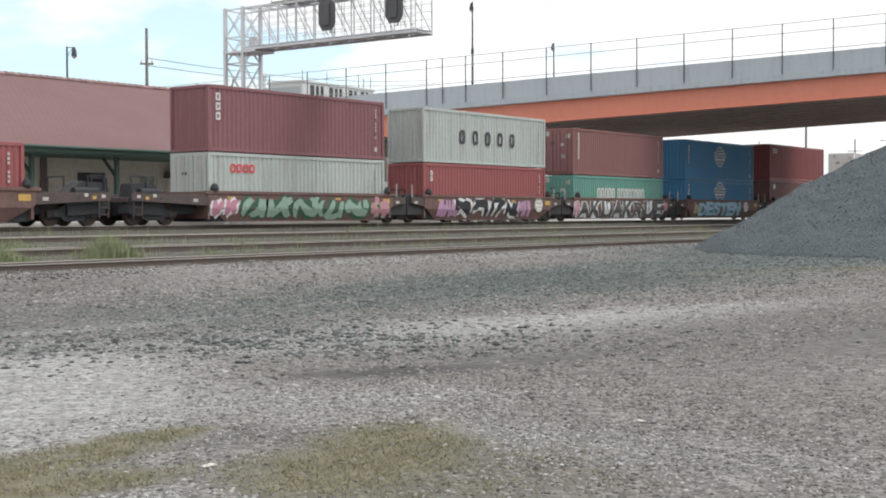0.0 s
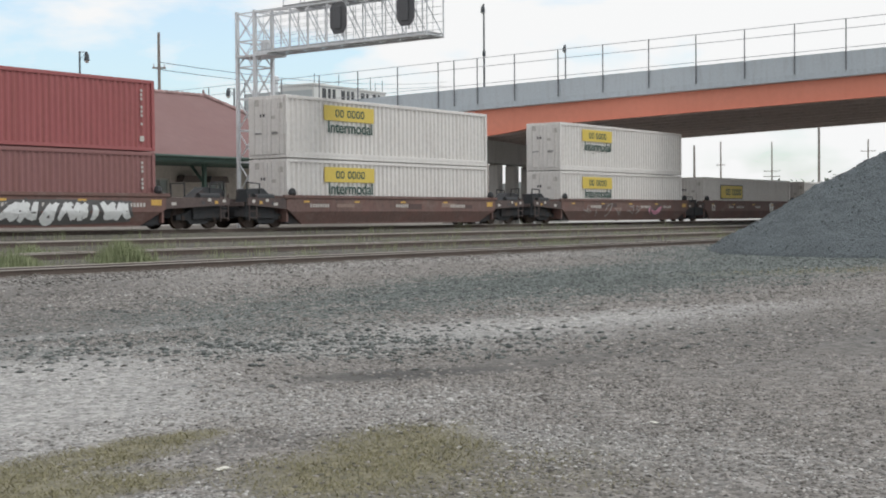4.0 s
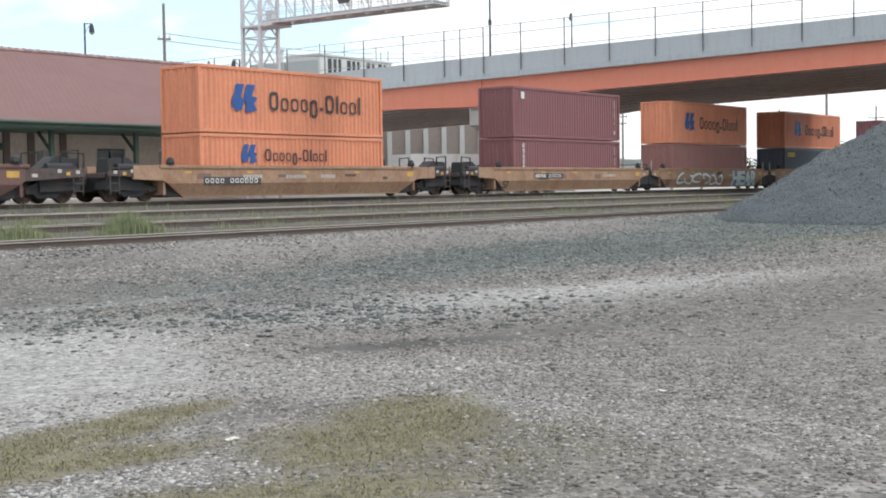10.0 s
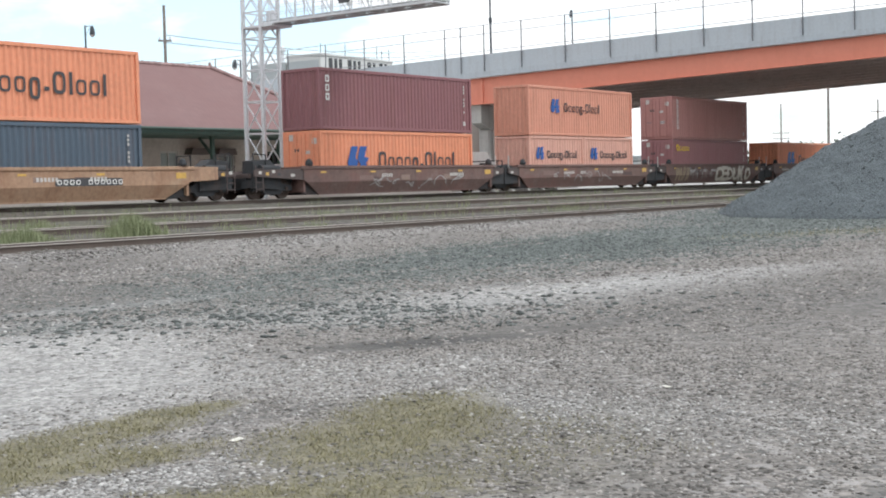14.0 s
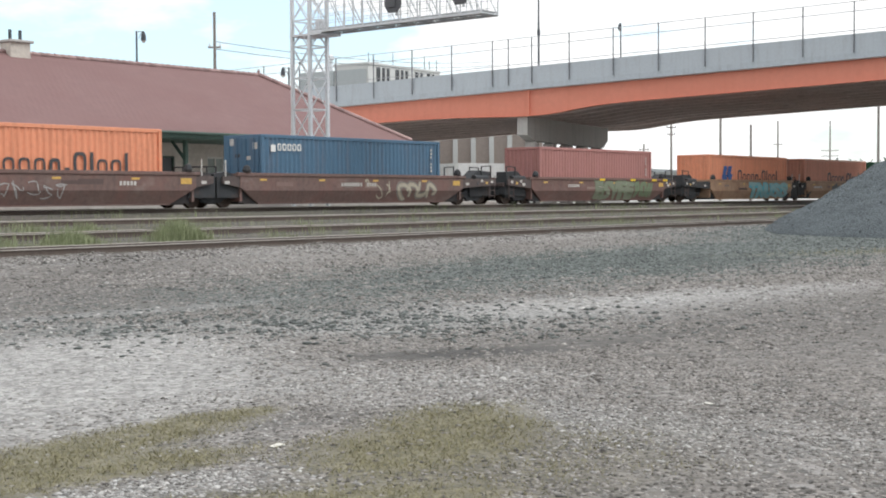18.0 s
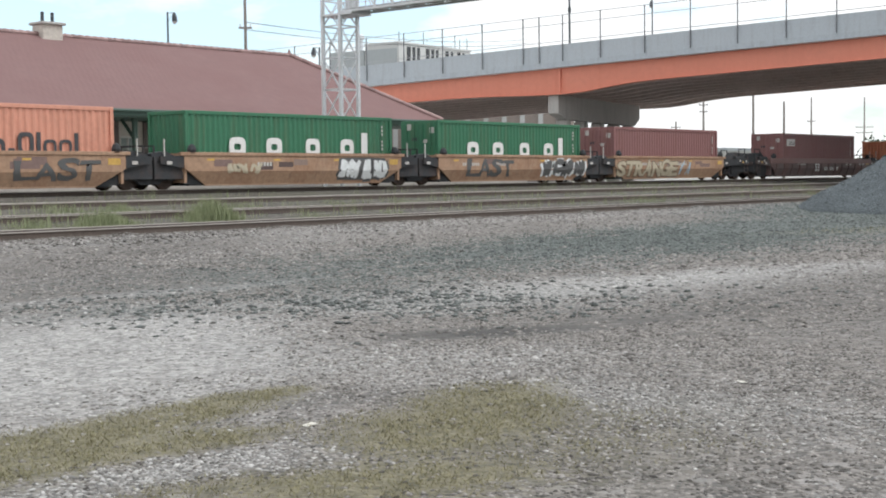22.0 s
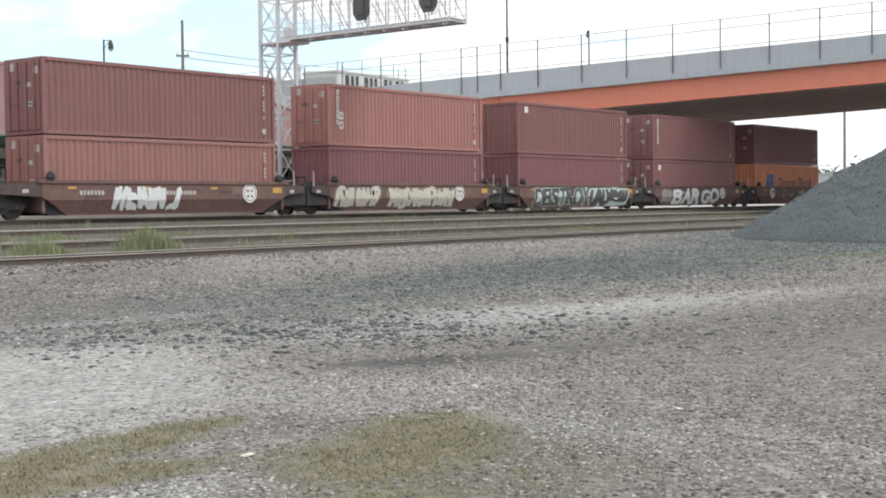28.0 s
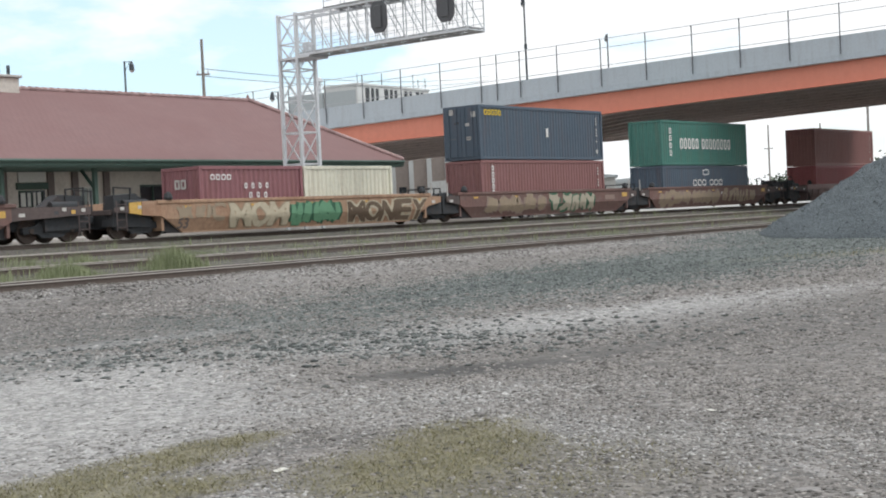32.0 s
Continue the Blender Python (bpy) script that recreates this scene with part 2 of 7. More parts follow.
# ---- mesh helpers ----
class Shape:
    """Vertices and faces, added to piece by piece."""

    def __init__(self):
        self.v, self.f = [], []

    def add(self, verts, faces):
        o = len(self.v)
        self.v.extend(verts)
        self.f.extend(tuple(i + o for i in q) for q in faces)
        return self

    def box(self, x0, x1, y0, y1, z0, z1, bevel=0.0, m=None):
        b = min(bevel, (x1 - x0) * 0.45, (y1 - y0) * 0.45, (z1 - z0) * 0.45)
        if b <= 0:
            vs = [(x, y, z) for x in (x0, x1) for y in (y0, y1) for z in (z0, z1)]
            fs = [(0, 1, 3, 2), (4, 6, 7, 5), (0, 4, 5, 1), (2, 3, 7, 6), (0, 2, 6, 4), (1, 5, 7, 3)]
        else:
            vs, fs = [], []
            for sx in (0, 1):
                for sy in (0, 1):
                    for sz in (0, 1):
                        X, Y, Z = (x0, x1)[sx], (y0, y1)[sy], (z0, z1)[sz]
                        dx, dy, dz = (b, -b)[sx], (b, -b)[sy], (b, -b)[sz]
                        vs += [(X, Y + dy, Z + dz), (X + dx, Y, Z + dz), (X + dx, Y + dy, Z)]
            k = lambda sx, sy, sz, a: (sx * 4 + sy * 2 + sz) * 3 + a
            for s in (0, 1):
                fs += [tuple(k(s, *q, 0) for q in ((0, 0), (0, 1), (1, 1), (1, 0))), tuple(k(q[0], s, q[1], 1) for q in ((0, 0), (0, 1), (1, 1), (1, 0))),
                       tuple(k(*q, s, 2) for q in ((0, 0), (0, 1), (1, 1), (1, 0)))]
                for r in (0, 1):
                    fs += [(k(s, r, 0, 0), k(s, r, 1, 0), k(s, r, 1, 1), k(s, r, 0, 1)), (k(s, 0, r, 0), k(s, 1, r, 0), k(s, 1, r, 2), k(s, 0, r, 2)),
                           (k(0, s, r, 1), k(1, s, r, 1), k(1, s, r, 2), k(0, s, r, 2))]
                    for q in (0, 1):
                        fs.append((k(s, r, q, 0), k(s, r, q, 1), k(s, r, q, 2)))
        if m is not None:
            vs = [tuple(m @ Vector(p)) for p in vs]
        return self.add(vs, fs)

    def tube(self, a, b, r, sides=8, r2=None, caps=True):
        a, b = Vector(a), Vector(b)
        r2 = r if r2 is None else r2
        w = (b - a).normalized()
        u = w.orthogonal().normalized()
        v = w.cross(u)
        vs = []
        for p, rr in ((a, r), (b, r2)):
            for i in range(sides):
                t = 2 * math.pi * i / sides
                vs.append(tuple(p + u * (rr * math.cos(t)) + v * (rr * math.sin(t))))
        fs = [(i, (i + 1) % sides, sides + (i + 1) % sides, sides + i) for i in range(sides)]
        if caps:
            fs += [tuple(range(sides))[::-1], tuple(range(sides, 2 * sides))]
        return self.add(vs, fs)

    def beam(self, a, b, w, h=None):
        """A square bar from a to b."""
        a, b = Vector(a), Vector(b)
        h = w if h is None else h
        d = (b - a).normalized()
        s = d.cross(Vector((0, 0, 1)))
        s = Vector((0, 1, 0)) if s.length < 1e-4 else s.normalized()
        t = s.cross(d)
        vs = [tuple(p + s * (i * w / 2) + t * (j * h / 2)) for p in (a, b) for i, j in ((-1, -1), (1, -1), (1, 1), (-1, 1))]
        return self.add(vs, [(3, 2, 1, 0), (4, 5, 6, 7), (0, 1, 5, 4), (1, 2, 6, 5), (2, 3, 7, 6), (3, 0, 4, 7)])

    def prism(self, outline, y0, y1):
        """An outline in x and z, drawn out along y."""
        k = len(outline)
        vs = [(x, y0, z) for x, z in outline] + [(x, y1, z) for x, z in outline]
        fs = [tuple(range(k)), tuple(range(2 * k - 1, k - 1, -1))]
        fs += [(i, k + i, k + (i + 1) % k, (i + 1) % k) for i in range(k)]
        return self.add(vs, fs)

    def lathe(self, rings, sides=12):
        """Rings of (radius, z) about the z axis."""
        vs = [(r * math.cos(2 * math.pi * i / sides), r * math.sin(2 * math.pi * i / sides), z) for r, z in rings for i in range(sides)]
        fs = [(j * sides + i, j * sides + (i + 1) % sides, (j + 1) * sides + (i + 1) % sides, (j + 1) * sides + i) for j in range(len(rings) - 1) for i in range(sides)]
        fs += [tuple(range(sides))[::-1], tuple(range((len(rings) - 1) * sides, len(rings) * sides))]
        return self.add(vs, fs)

    def turned(self):
        """A prism's outline laid in y and z, its depth towards -x."""
        self.v = [(-y, x, z) for x, y, z in self.v]
        return self

    def moved(self, x, y, z):
        self.v = [(a + x, b + y, c + z) for a, b, c in self.v]
        return self

    def mesh(self, name, material, smooth=False):
        me = bpy.data.meshes.new(name)
        me.from_pydata(self.v, [], self.f)
        bm = bmesh.new()
        bm.from_mesh(me)
        bmesh.ops.recalc_face_normals(bm, faces=bm.faces)
        bm.to_mesh(me)
        bm.free()
        if smooth:
            me.shade_smooth()
        me.materials.append(material)
        return me


def part(name, shape, material, parent, label="", at=None):
    """One mesh under a thing or a part; shape is a Shape or a ready mesh."""
    me = shape.mesh(name, material) if isinstance(shape, Shape) else shape
    ob = new(name, me)
    ob.parent = parent
    if at is not None:
        ob.matrix_basis = at if isinstance(at, Matrix) else Matrix.Translation(at)
    return tagged(ob, label) if label else ob


def thing(name, label, category, at=(0, 0, 0), group="", kind=""):
    ob = new(name)
    ob.empty_display_size = 0.3
    ob.matrix_basis = at if isinstance(at, Matrix) else Matrix.Translation(at)
    return tagged(ob, label, category, group, kind)

# ---- the ground ----
TRACKS = [(29.5, 0.375), (34.0, 0.62), (38.5, 0.90), (43.38, 1.22)]     # middle of each track, height of its rail heads
TRACK_Y, RAIL_Z = TRACKS[-1]


def ground_z(y):
    ys = [-1e4, 23.5, 28.0, 31.0, 32.4, 35.6, 37.0, 40.0, 41.6, 45.2, 48.0, 1e4]
    zs = [0.0, 0.0, 0.19, 0.19, 0.43, 0.43, 0.71, 0.71, 1.03, 1.03, 1.0, 1.0]
    return float(np.interp(y, ys, zs))


def spread(a, b, near, step, grow=1.13):
    """Grid lines from a to b, close together about near, wider away from it."""
    out, x, s = [], near, step
    while x < b:
        out.append(x)
        x += s
        s *= grow
    out.append(b)
    x, s = near - step, step
    while x > a:
        out.insert(0, x)
        x -= s
        s *= grow
    out.insert(0, a)
    return out


GROUND_X = spread(-2500, 3000, 10, 0.6, 1.05)
GROUND_Y = sorted([y for y in spread(-2500, 3000, 9, 0.4, 1.05) if not 23 < y < 50] + [23, 23.5, 25, 26.5, 28, 29.5, 31, 32.4, 34, 35.6, 37, 38.5, 40, 41.6, 43.4, 45.2, 48, 50])


def make_ground():
    xs, ys = GROUND_X, GROUND_Y
    v = []
    for y in ys:
        for x in xs:
            z = ground_z(y)
            if abs(x) < 150 and y < 27:
                z += 0.05 * noise.noise((x * 0.22, y * 0.22, 0.3)) + 0.018 * noise.noise((x * 1.1, y * 1.1, 5.0))
            v.append((x, y, z))
    k = len(xs)
    f = [(j * k + i, j * k + i + 1, (j + 1) * k + i + 1, (j + 1) * k + i) for j in range(len(ys) - 1) for i in range(k - 1)]
    me = bpy.data.meshes.new("ground")
    me.from_pydata(v, [], f)
    me.shade_smooth()
    me.materials.append(ground_material())
    return tagged(new("ground", me), "pale dusty gravel yard with dark stone spread across it and dry grass patches", "ground", kind="structure")


def ground_material():
    m, n, l, b = nodes_of("gravel_ground")
    tc = n.new("ShaderNodeTexCoord").outputs["Object"]
    sep = n.new("ShaderNodeSeparateXYZ")
    l.new(tc, sep.inputs["Vector"])

    def patch(cx, cy, turn, rx, ry, edge=0.35, wobble=0.5):
        """A soft, ragged patch about (cx, cy), long side turned by turn degrees."""
        mp = n.new("ShaderNodeMapping")
        mp.vector_type = "TEXTURE"
        mp.inputs["Location"].default_value = (cx, cy, 0)
        mp.inputs["Rotation"].default_value = (0, 0, radians(turn))
        mp.inputs["Scale"].default_value = (rx, ry, 1000)
        l.new(tc, mp.inputs["Vector"])
        ln = n.new("ShaderNodeVectorMath")
        ln.operation = "LENGTH"
        l.new(mp.outputs["Vector"], ln.inputs[0])
        ad = n.new("ShaderNodeMath")
        ad.operation = "MULTIPLY_ADD"
        ad.inputs[1].default_value = wobble * 2
        l.new(ragged, ad.inputs[0])
        l.new(ln.outputs["Value"], ad.inputs[2])
        return ramp(n, l, ad.outputs["Value"], 1 + wobble - edge, 1 + wobble + edge, 1.0, 0.0)

    ragged = noise_node(n, l, tc, 1.1, 8.0, 0.72)
    pebble = n.new("ShaderNodeTexVoronoi")
    pebble.inputs["Scale"].default_value = 24.0
    l.new(tc, pebble.inputs["Vector"])
    pebble2 = n.new("ShaderNodeTexVoronoi")
    pebble2.inputs["Scale"].default_value = 9.0
    l.new(tc, pebble2.inputs["Vector"])
    sp = n.new("ShaderNodeSeparateColor")
    l.new(pebble.outputs["Color"], sp.inputs["Color"])
    sp2 = n.new("ShaderNodeSeparateColor")
    l.new(pebble2.outputs["Color"], sp2.inputs["Color"])
    broad = noise_node(n, l, tc, 0.28, 4.0)
    clump = noise_node(n, l, tc, 3.2, 6.0, 0.75)
    base = mixc(n, l, sp.outputs["Red"], (0.084, 0.078, 0.071), (0.285, 0.263, 0.242))
    base = mixc(n, l, ramp(n, l, sp2.outputs["Green"], 0.74, 0.86, 0, 0.6), base, (0.085, 0.085, 0.081))
    base = mixc(n, l, ramp(n, l, sp2.outputs["Red"], 0.78, 0.9, 0, 0.55), base, (0.365, 0.35, 0.335))
    base = mixc(n, l, ramp(n, l, broad, 0.42, 0.62, 0, 0.45), base, (0.165, 0.150, 0.135))
    pale = mixc(n, l, sp.outputs["Red"], (0.19, 0.186, 0.177), (0.46, 0.45, 0.432))
    slate = mixc(n, l, sp.outputs["Red"], (0.055, 0.066, 0.062), (0.178, 0.196, 0.186))
    straw = mixc(n, l, sp.outputs["Blue"], (0.118, 0.109, 0.072), (0.232, 0.211, 0.138))
    col = base
    for args, amount in PALE_PATCHES:
        fac = n.new("ShaderNodeMath")
        fac.operation = "MULTIPLY"
        fac.inputs[1].default_value = amount
        l.new(patch(*args), fac.inputs[0])
        col = mixc(n, l, fac.outputs["Value"], col, pale)
    for args, amount in SLATE_PATCHES:
        fac = n.new("ShaderNodeMath")
        fac.operation = "MULTIPLY"
        fac.inputs[1].default_value = amount
        l.new(patch(*args), fac.inputs[0])
        col = mixc(n, l, fac.outputs["Value"], col, slate)
    for args, amount in MUD_PATCHES:
        fac = n.new("ShaderNodeMath")
        fac.operation = "MULTIPLY"
        fac.inputs[1].default_value = amount
        l.new(patch(*args), fac.inputs[0])
        col = mixc(n, l, fac.outputs["Value"], col, (0.066, 0.063, 0.059))
    for args, amount in STRAW_PATCHES:
        fac = n.new("ShaderNodeMath")
        fac.operation = "MULTIPLY"
        fac.inputs[1].default_value = amount
        l.new(patch(*args), fac.inputs[0])
        col = mixc(n, l, fac.outputs["Value"], col, straw)
    grit = n.new("ShaderNodeHueSaturation")
    l.new(ramp(n, l, clump, 0.3, 0.7, 0.76, 1.15), grit.inputs["Value"])
    l.new(col, grit.inputs["Color"])
    col = grit.outputs["Color"]
    # oily, weedy ballast between the tracks
    bal = mixc(n, l, sp2.outputs["Red"], (0.066, 0.060, 0.052), (0.142, 0.130, 0.114))
    bal = mixc(n, l, ramp(n, l, broad, 0.45, 0.6, 0, 0.5), bal, (0.112, 0.112, 0.080))
    col = mixc(n, l, ramp(n, l, sep.outputs["Y"], 28.0, 28.5, 0, 1), col, bal)
    # ground behind the platform, paled to bounce light under the bridge and canopies
    bounce_ground = mixc(n, l, broad, (0.36, 0.35, 0.33), (0.46, 0.45, 0.43))
    col = mixc(n, l, ramp(n, l, sep.outputs["Y"], 50.0, 52.0, 0, 1), col, bounce_ground)
    l.new(col, b.inputs["Base Color"])
    b.inputs["Roughness"].default_value = 0.95
    hm = n.new("ShaderNodeMath")
    hm.operation = "MULTIPLY_ADD"
    hm.inputs[1].default_value = -0.6
    l.new(pebble.outputs["Distance"], hm.inputs[0])
    l.new(ragged, hm.inputs[2])
    bp = n.new("ShaderNodeBump")
    bp.inputs["Strength"].default_value = 0.8
    bp.inputs["Distance"].default_value = 0.03
    l.new(hm.outputs["Value"], bp.inputs["Height"])
    l.new(bp.outputs["Normal"], b.inputs["Normal"])
    return m


# (middle x, y, turn, half length, half width, edge, raggedness), strength
PALE_PATCHES = [((7.3, 10.5, 47, 4.0, 1.95, 0.4, 0.55), 0.92), ((16.2, 10.6, -14, 4.8, 1.4, 0.7, 0.7), 0.85), ((11.3, 15.2, -3, 3.0, 0.45, 0.5, 0.6), 0.75),
                ((30, 26.8, 0, 90, 0.8, 0.4, 0.5), 0.25), ((7.9, 5.1, 93, 2.3, 0.55, 0.8, 0.9), 0.5), ((8.7, 7.6, -40, 1.7, 0.9, 0.8, 0.9), 0.5), ((4.6, 5.8, -8, 1.1, 0.32, 0.6, 0.7), 0.3),
                ((20, 22.4, 25, 13, 1.5, 0.7, 0.7), 0.2), ((22, 9.4, -12, 4.5, 0.7, 0.8, 0.8), 0.35), ((12.0, 11.6, -45, 2.6, 1.1, 0.7, 0.9), 0.5)]
SLATE_PATCHES = [((35.5, 17.4, 4, 20.5, 4.6, 0.4, 0.55), 0.92), ((14.8, 15.0, 60, 2.6, 1.5, 0.7, 0.8), 0.55), ((12.2, 11.7, -45, 2.8, 1.3, 0.7, 0.9), 0.34), ((58, 16, 0, 17, 13, 0.2, 0.3), 0.9), ((9.6, 13.2, -20, 1.3, 0.5, 0.7, 0.8), 0.4)]
STRAW_PATCHES = [((4.15, 6.85, 0, 1.25, 0.68, 0.35, 0.7), 0.92), ((5.1, 6.4, -8, 0.6, 0.32, 0.4, 0.8), 0.85), ((5.55, 7.22, 4, 1.05, 0.36, 0.4, 0.8), 0.88), ((6.45, 7.35, -10, 0.55, 0.2, 0.4, 0.8), 0.8),
                 ((6.7, 5.6, 20, 1.3, 0.58, 0.4, 0.8), 0.92), ((4.95, 4.75, -35, 0.95, 0.5, 0.4, 0.8), 0.9), ((6.35, 4.55, 5, 1.2, 0.75, 0.7, 0.9), 0.42),
                 ((37, 13.4, -25, 5, 1.1, 0.6, 0.6), 0.45), ((2.2, 7.3, 20, 1.6, 0.8, 0.5, 0.5), 0.8)]
DUST = PALE_PATCHES[:3]       # where fine pale dust hides the stones
NEAR_STRAW, FAR_STRAW = STRAW_PATCHES[:6], STRAW_PATCHES[7:8]
MUD_PATCHES = [((10.75, 8.5, -32, 0.95, 0.4, 0.5, 0.5), 1.0), ((12.6, 8.0, -14, 2.2, 0.5, 0.8, 0.8), 0.38), ((19, 6, -15, 7, 2.2, 0.8, 0.8), 0.5), ((14.8, 20.4, 38, 8, 2.6, 0.7, 0.7), 0.52), ((6.3, 4.6, 0, 2.0, 0.9, 0.8, 0.8), 0.4), ((7.0, 6.6, -40, 0.8, 0.3, 0.7, 0.7), 0.5)]

ground = make_ground()


# ---- tracks ----
def make_track(y, top, index):
    t = thing("railway_track", "rusty steel rails on dark timber ties in weedy ballast" if index < 3 else "main line rails with bright worn heads on timber ties", "railway track", (0, y, 0), "yard tracks", "structure")
    for s in (-1, 1):
        c = s * 0.7175 + s * 0.035
        r = Shape()
        r.box(-120, 700, c - 0.075, c + 0.075, top - 0.172, top - 0.155)
        r.box(-120, 700, c - 0.012, c + 0.012, top - 0.155, top - 0.045)
        r.box(-120, 700, c - 0.037, c + 0.037, top - 0.045, top - 0.023, 0.004)
        rail = part("rail", r, M_RAIL, t)
        h = Shape().box(-120, 700, c - 0.0385, c + 0.0385, top - 0.022, top + 0.0)
        part("rail_head", h, M_RAILTOP, rail, "worn bright running surface")
    return t


TIE = Shape().box(-0.115, 0.115, -1.3, 1.3, -0.12, 0.0, 0.02).mesh("tie", M_TIE)
track_things = [make_track(y, z, i) for i, (y, z) in enumerate(TRACKS)]


# ---- the road bridge ----
B_TURN = 104.0
B_AT = pose(82.0, 43.4, 0, 0, 0, B_TURN)      # bridge space: x along the deck (away), y towards the camera's side is +, so off = -y


def deck_z(a):
    """Height of the parapet's top along the deck."""
    return 11.645 - 0.0463 * a if a > -22 else 12.664 + 0.012 * (-22 - a)


def girder_drop(a):
    """Depth of the girders: deeper over the pier, with a longer haunch on its far side."""
    return 1.42 + 0.44 * math.exp(-((a - 12.2) / (3.4 if a < 12.2 else 6.2)) ** 2)


B_W = 25.0
B_A = [-70, -60, -50, -42, -34, -28, -22, -18, -14, -10, -6, -2, 1, 4, 5.5, 7, 8, 9, 10, 11, 12, 13, 14, 15, 17, 19, 22, 25, 28, 32, 38, 46, 56, 70]
EDGE = 1.665        # from the parapet's top to the girders' top


def ribbon(sections):
    """A bar through a row of four-cornered sections (lists of four points)."""
    s = Shape()
    vs = [tuple(p) for sec in sections for p in sec]
    k = len(sections)
    fs = [(j * 4 + i, j * 4 + (i + 1) % 4, (j + 1) * 4 + (i + 1) % 4, (j + 1) * 4 + i) for j in range(k - 1) for i in range(4)]
    fs += [(0, 1, 2, 3), (k * 4 - 1, k * 4 - 2, k * 4 - 3, k * 4 - 4)]
    return s.add(vs, fs)


def slab(y0, y1, top, bottom):
    return ribbon([[(a, y0, bottom(a)), (a, y1, bottom(a)), (a, y1, top(a)), (a, y0, top(a))] for a in B_A])


def make_bridge():
    t = thing("road_bridge", "road overpass with orange steel girders, grey concrete parapet and mesh fence", "bridge", B_AT)
    part("parapet", slab(-0.30, 0.0, deck_z, lambda a: deck_z(a) - 1.23), M_PARAPET, t, "grey concrete parapet")
    part("deck_edge", slab(-0.40, 0.06, lambda a: deck_z(a) - 1.232, lambda a: deck_z(a) - EDGE + 0.03), M_DECK, t, "darker concrete deck edge")
    part("parapet", slab(-B_W, -B_W + 0.30, deck_z, lambda a: deck_z(a) - EDGE + 0.03), M_PARAPET, t, "grey concrete parapet")
    part("deck", slab(-B_W + 0.3, -0.3, lambda a: deck_z(a) - 1.15, lambda a: deck_z(a) - EDGE + 0.006), M_SOFFIT, t)
    for i in range(10):
        y = -0.42 - i * (B_W - 0.84) / 9
        top = lambda a: deck_z(a) - EDGE
        # inner girders are made shallower so that the underside comes out less dark
        edge = i in (0, 9)
        bot = lambda a: deck_z(a) - EDGE - girder_drop(a) * (1.0 if edge else 0.9)
        g = part("girder", slab(y - 0.02, y + 0.02, top, bot), M_GIRDER if i == 0 else M_UNDER, t, "orange painted edge girder" if i == 0 else "")
        part("flange", slab(y - 0.26, y + 0.26, lambda a: bot(a) + 0.0, lambda a: bot(a) - 0.045), M_GIRDER if i == 0 else M_UNDER, g)
        if i == 0:
            part("splice_rib", Shape().box(12.9, 13.1, y + 0.02, y + 0.2, bot(13), top(13), 0.01), M_GIRDER, g)
    for a in np.arange(-58, 58, 6.5):
        part("cross_frame", Shape().box(a - 0.06, a + 0.06, -B_W + 0.46, -0.46, deck_z(a) - 2.7, deck_z(a) - 1.8), M_UNDER, t)
    # fence along the near parapet and the far one
    for side in (0, 1):
        y = 0.09 if side == 0 else -B_W - 0.06
        posts = [15.66 + 3.29 * i for i in range(14)] + ([14.4, 12.58] if side == 0 else [12.9]) + [9.71 - 3.27 * i for i in range(20)]
        for a in posts:
            z = deck_z(a)
            part("fence_post", Shape().box(a - 0.038, a + 0.038, y - 0.03, y + 0.03, z - 1.22, z + 2.12, 0.01), M_FENCE, t)
        for dz in (0.22, 1.46, 2.09):
            part("fence_rail", slab(y - 0.025, y + 0.025, lambda a: deck_z(a) + dz + 0.02, lambda a: deck_z(a) + dz - 0.02), M_FENCERAIL, t, "thin galvanised fence rail")
    # piers
    for a in (13.6, 50.0, -44.0):
        z = deck_z(a) - EDGE - girder_drop(a) - 0.05
        cap = part("pier_cap", Shape().prism([(-19.6, z - 1.1), (-18.4, z - 1.72), (-2.4, z - 1.72), (-0.6, z - 1.32), (-0.6, z), (-19.6, z)], -a - 0.4, -a + 0.4).turned(), M_CONC, t, "stained concrete pier cap")
        for i in range(5):
            y = -2.6 - i * 3.75
            part("pier_column", Shape().box(a - 0.45, a + 0.45, y - 0.45, y + 0.45, 0.0, z - 1.722, 0.12), M_CONC, cap)
    return t


bridge = make_bridge()


def lamp_post(name, label, at, height, base=0.0, hood=0.17):
    t = thing(name, label, "street lamp", at)
    part("pole", Shape().tube((0, 0, base), (0, 0, base + height), 0.085, 10, 0.055), M_POLE, t)
    part("collar", Shape().tube((0, 0, base + height * 0.48), (0, 0, base + height * 0.48 + 0.35), 0.12, 10), M_POLE, t)
    arm = Shape().beam((0, 0, base + height - 0.05), (0.42, 0, base + height - 0.02), 0.04)
    arm.beam((0, 0, base + height - 0.6), (0.35, 0, base + height - 0.05), 0.03)
    part("arm", arm, M_POLE, t)
    hood_s = Shape().lathe([(0.05, 0.10), (0.09, 0.0), (0.14, -0.14), (hood, -0.42), (hood * 1.06, -0.46)], 14).moved(0.42, 0, base + height - 0.10)
    part("hood", hood_s, M_POLE, t, "bell-shaped lamp hood")
    part("lens", Shape().lathe([(hood * 0.9, -0.45), (hood * 0.6, -0.56), (0.05, -0.60)], 12).moved(0.42, 0, base + height - 0.10), M_FRAME, t)
    return t


def on_deck(a, off, turn=0.0):
    z = deck_z(a) - 1.2
    return B_AT @ pose(a, -off, z, 0, 0, turn)


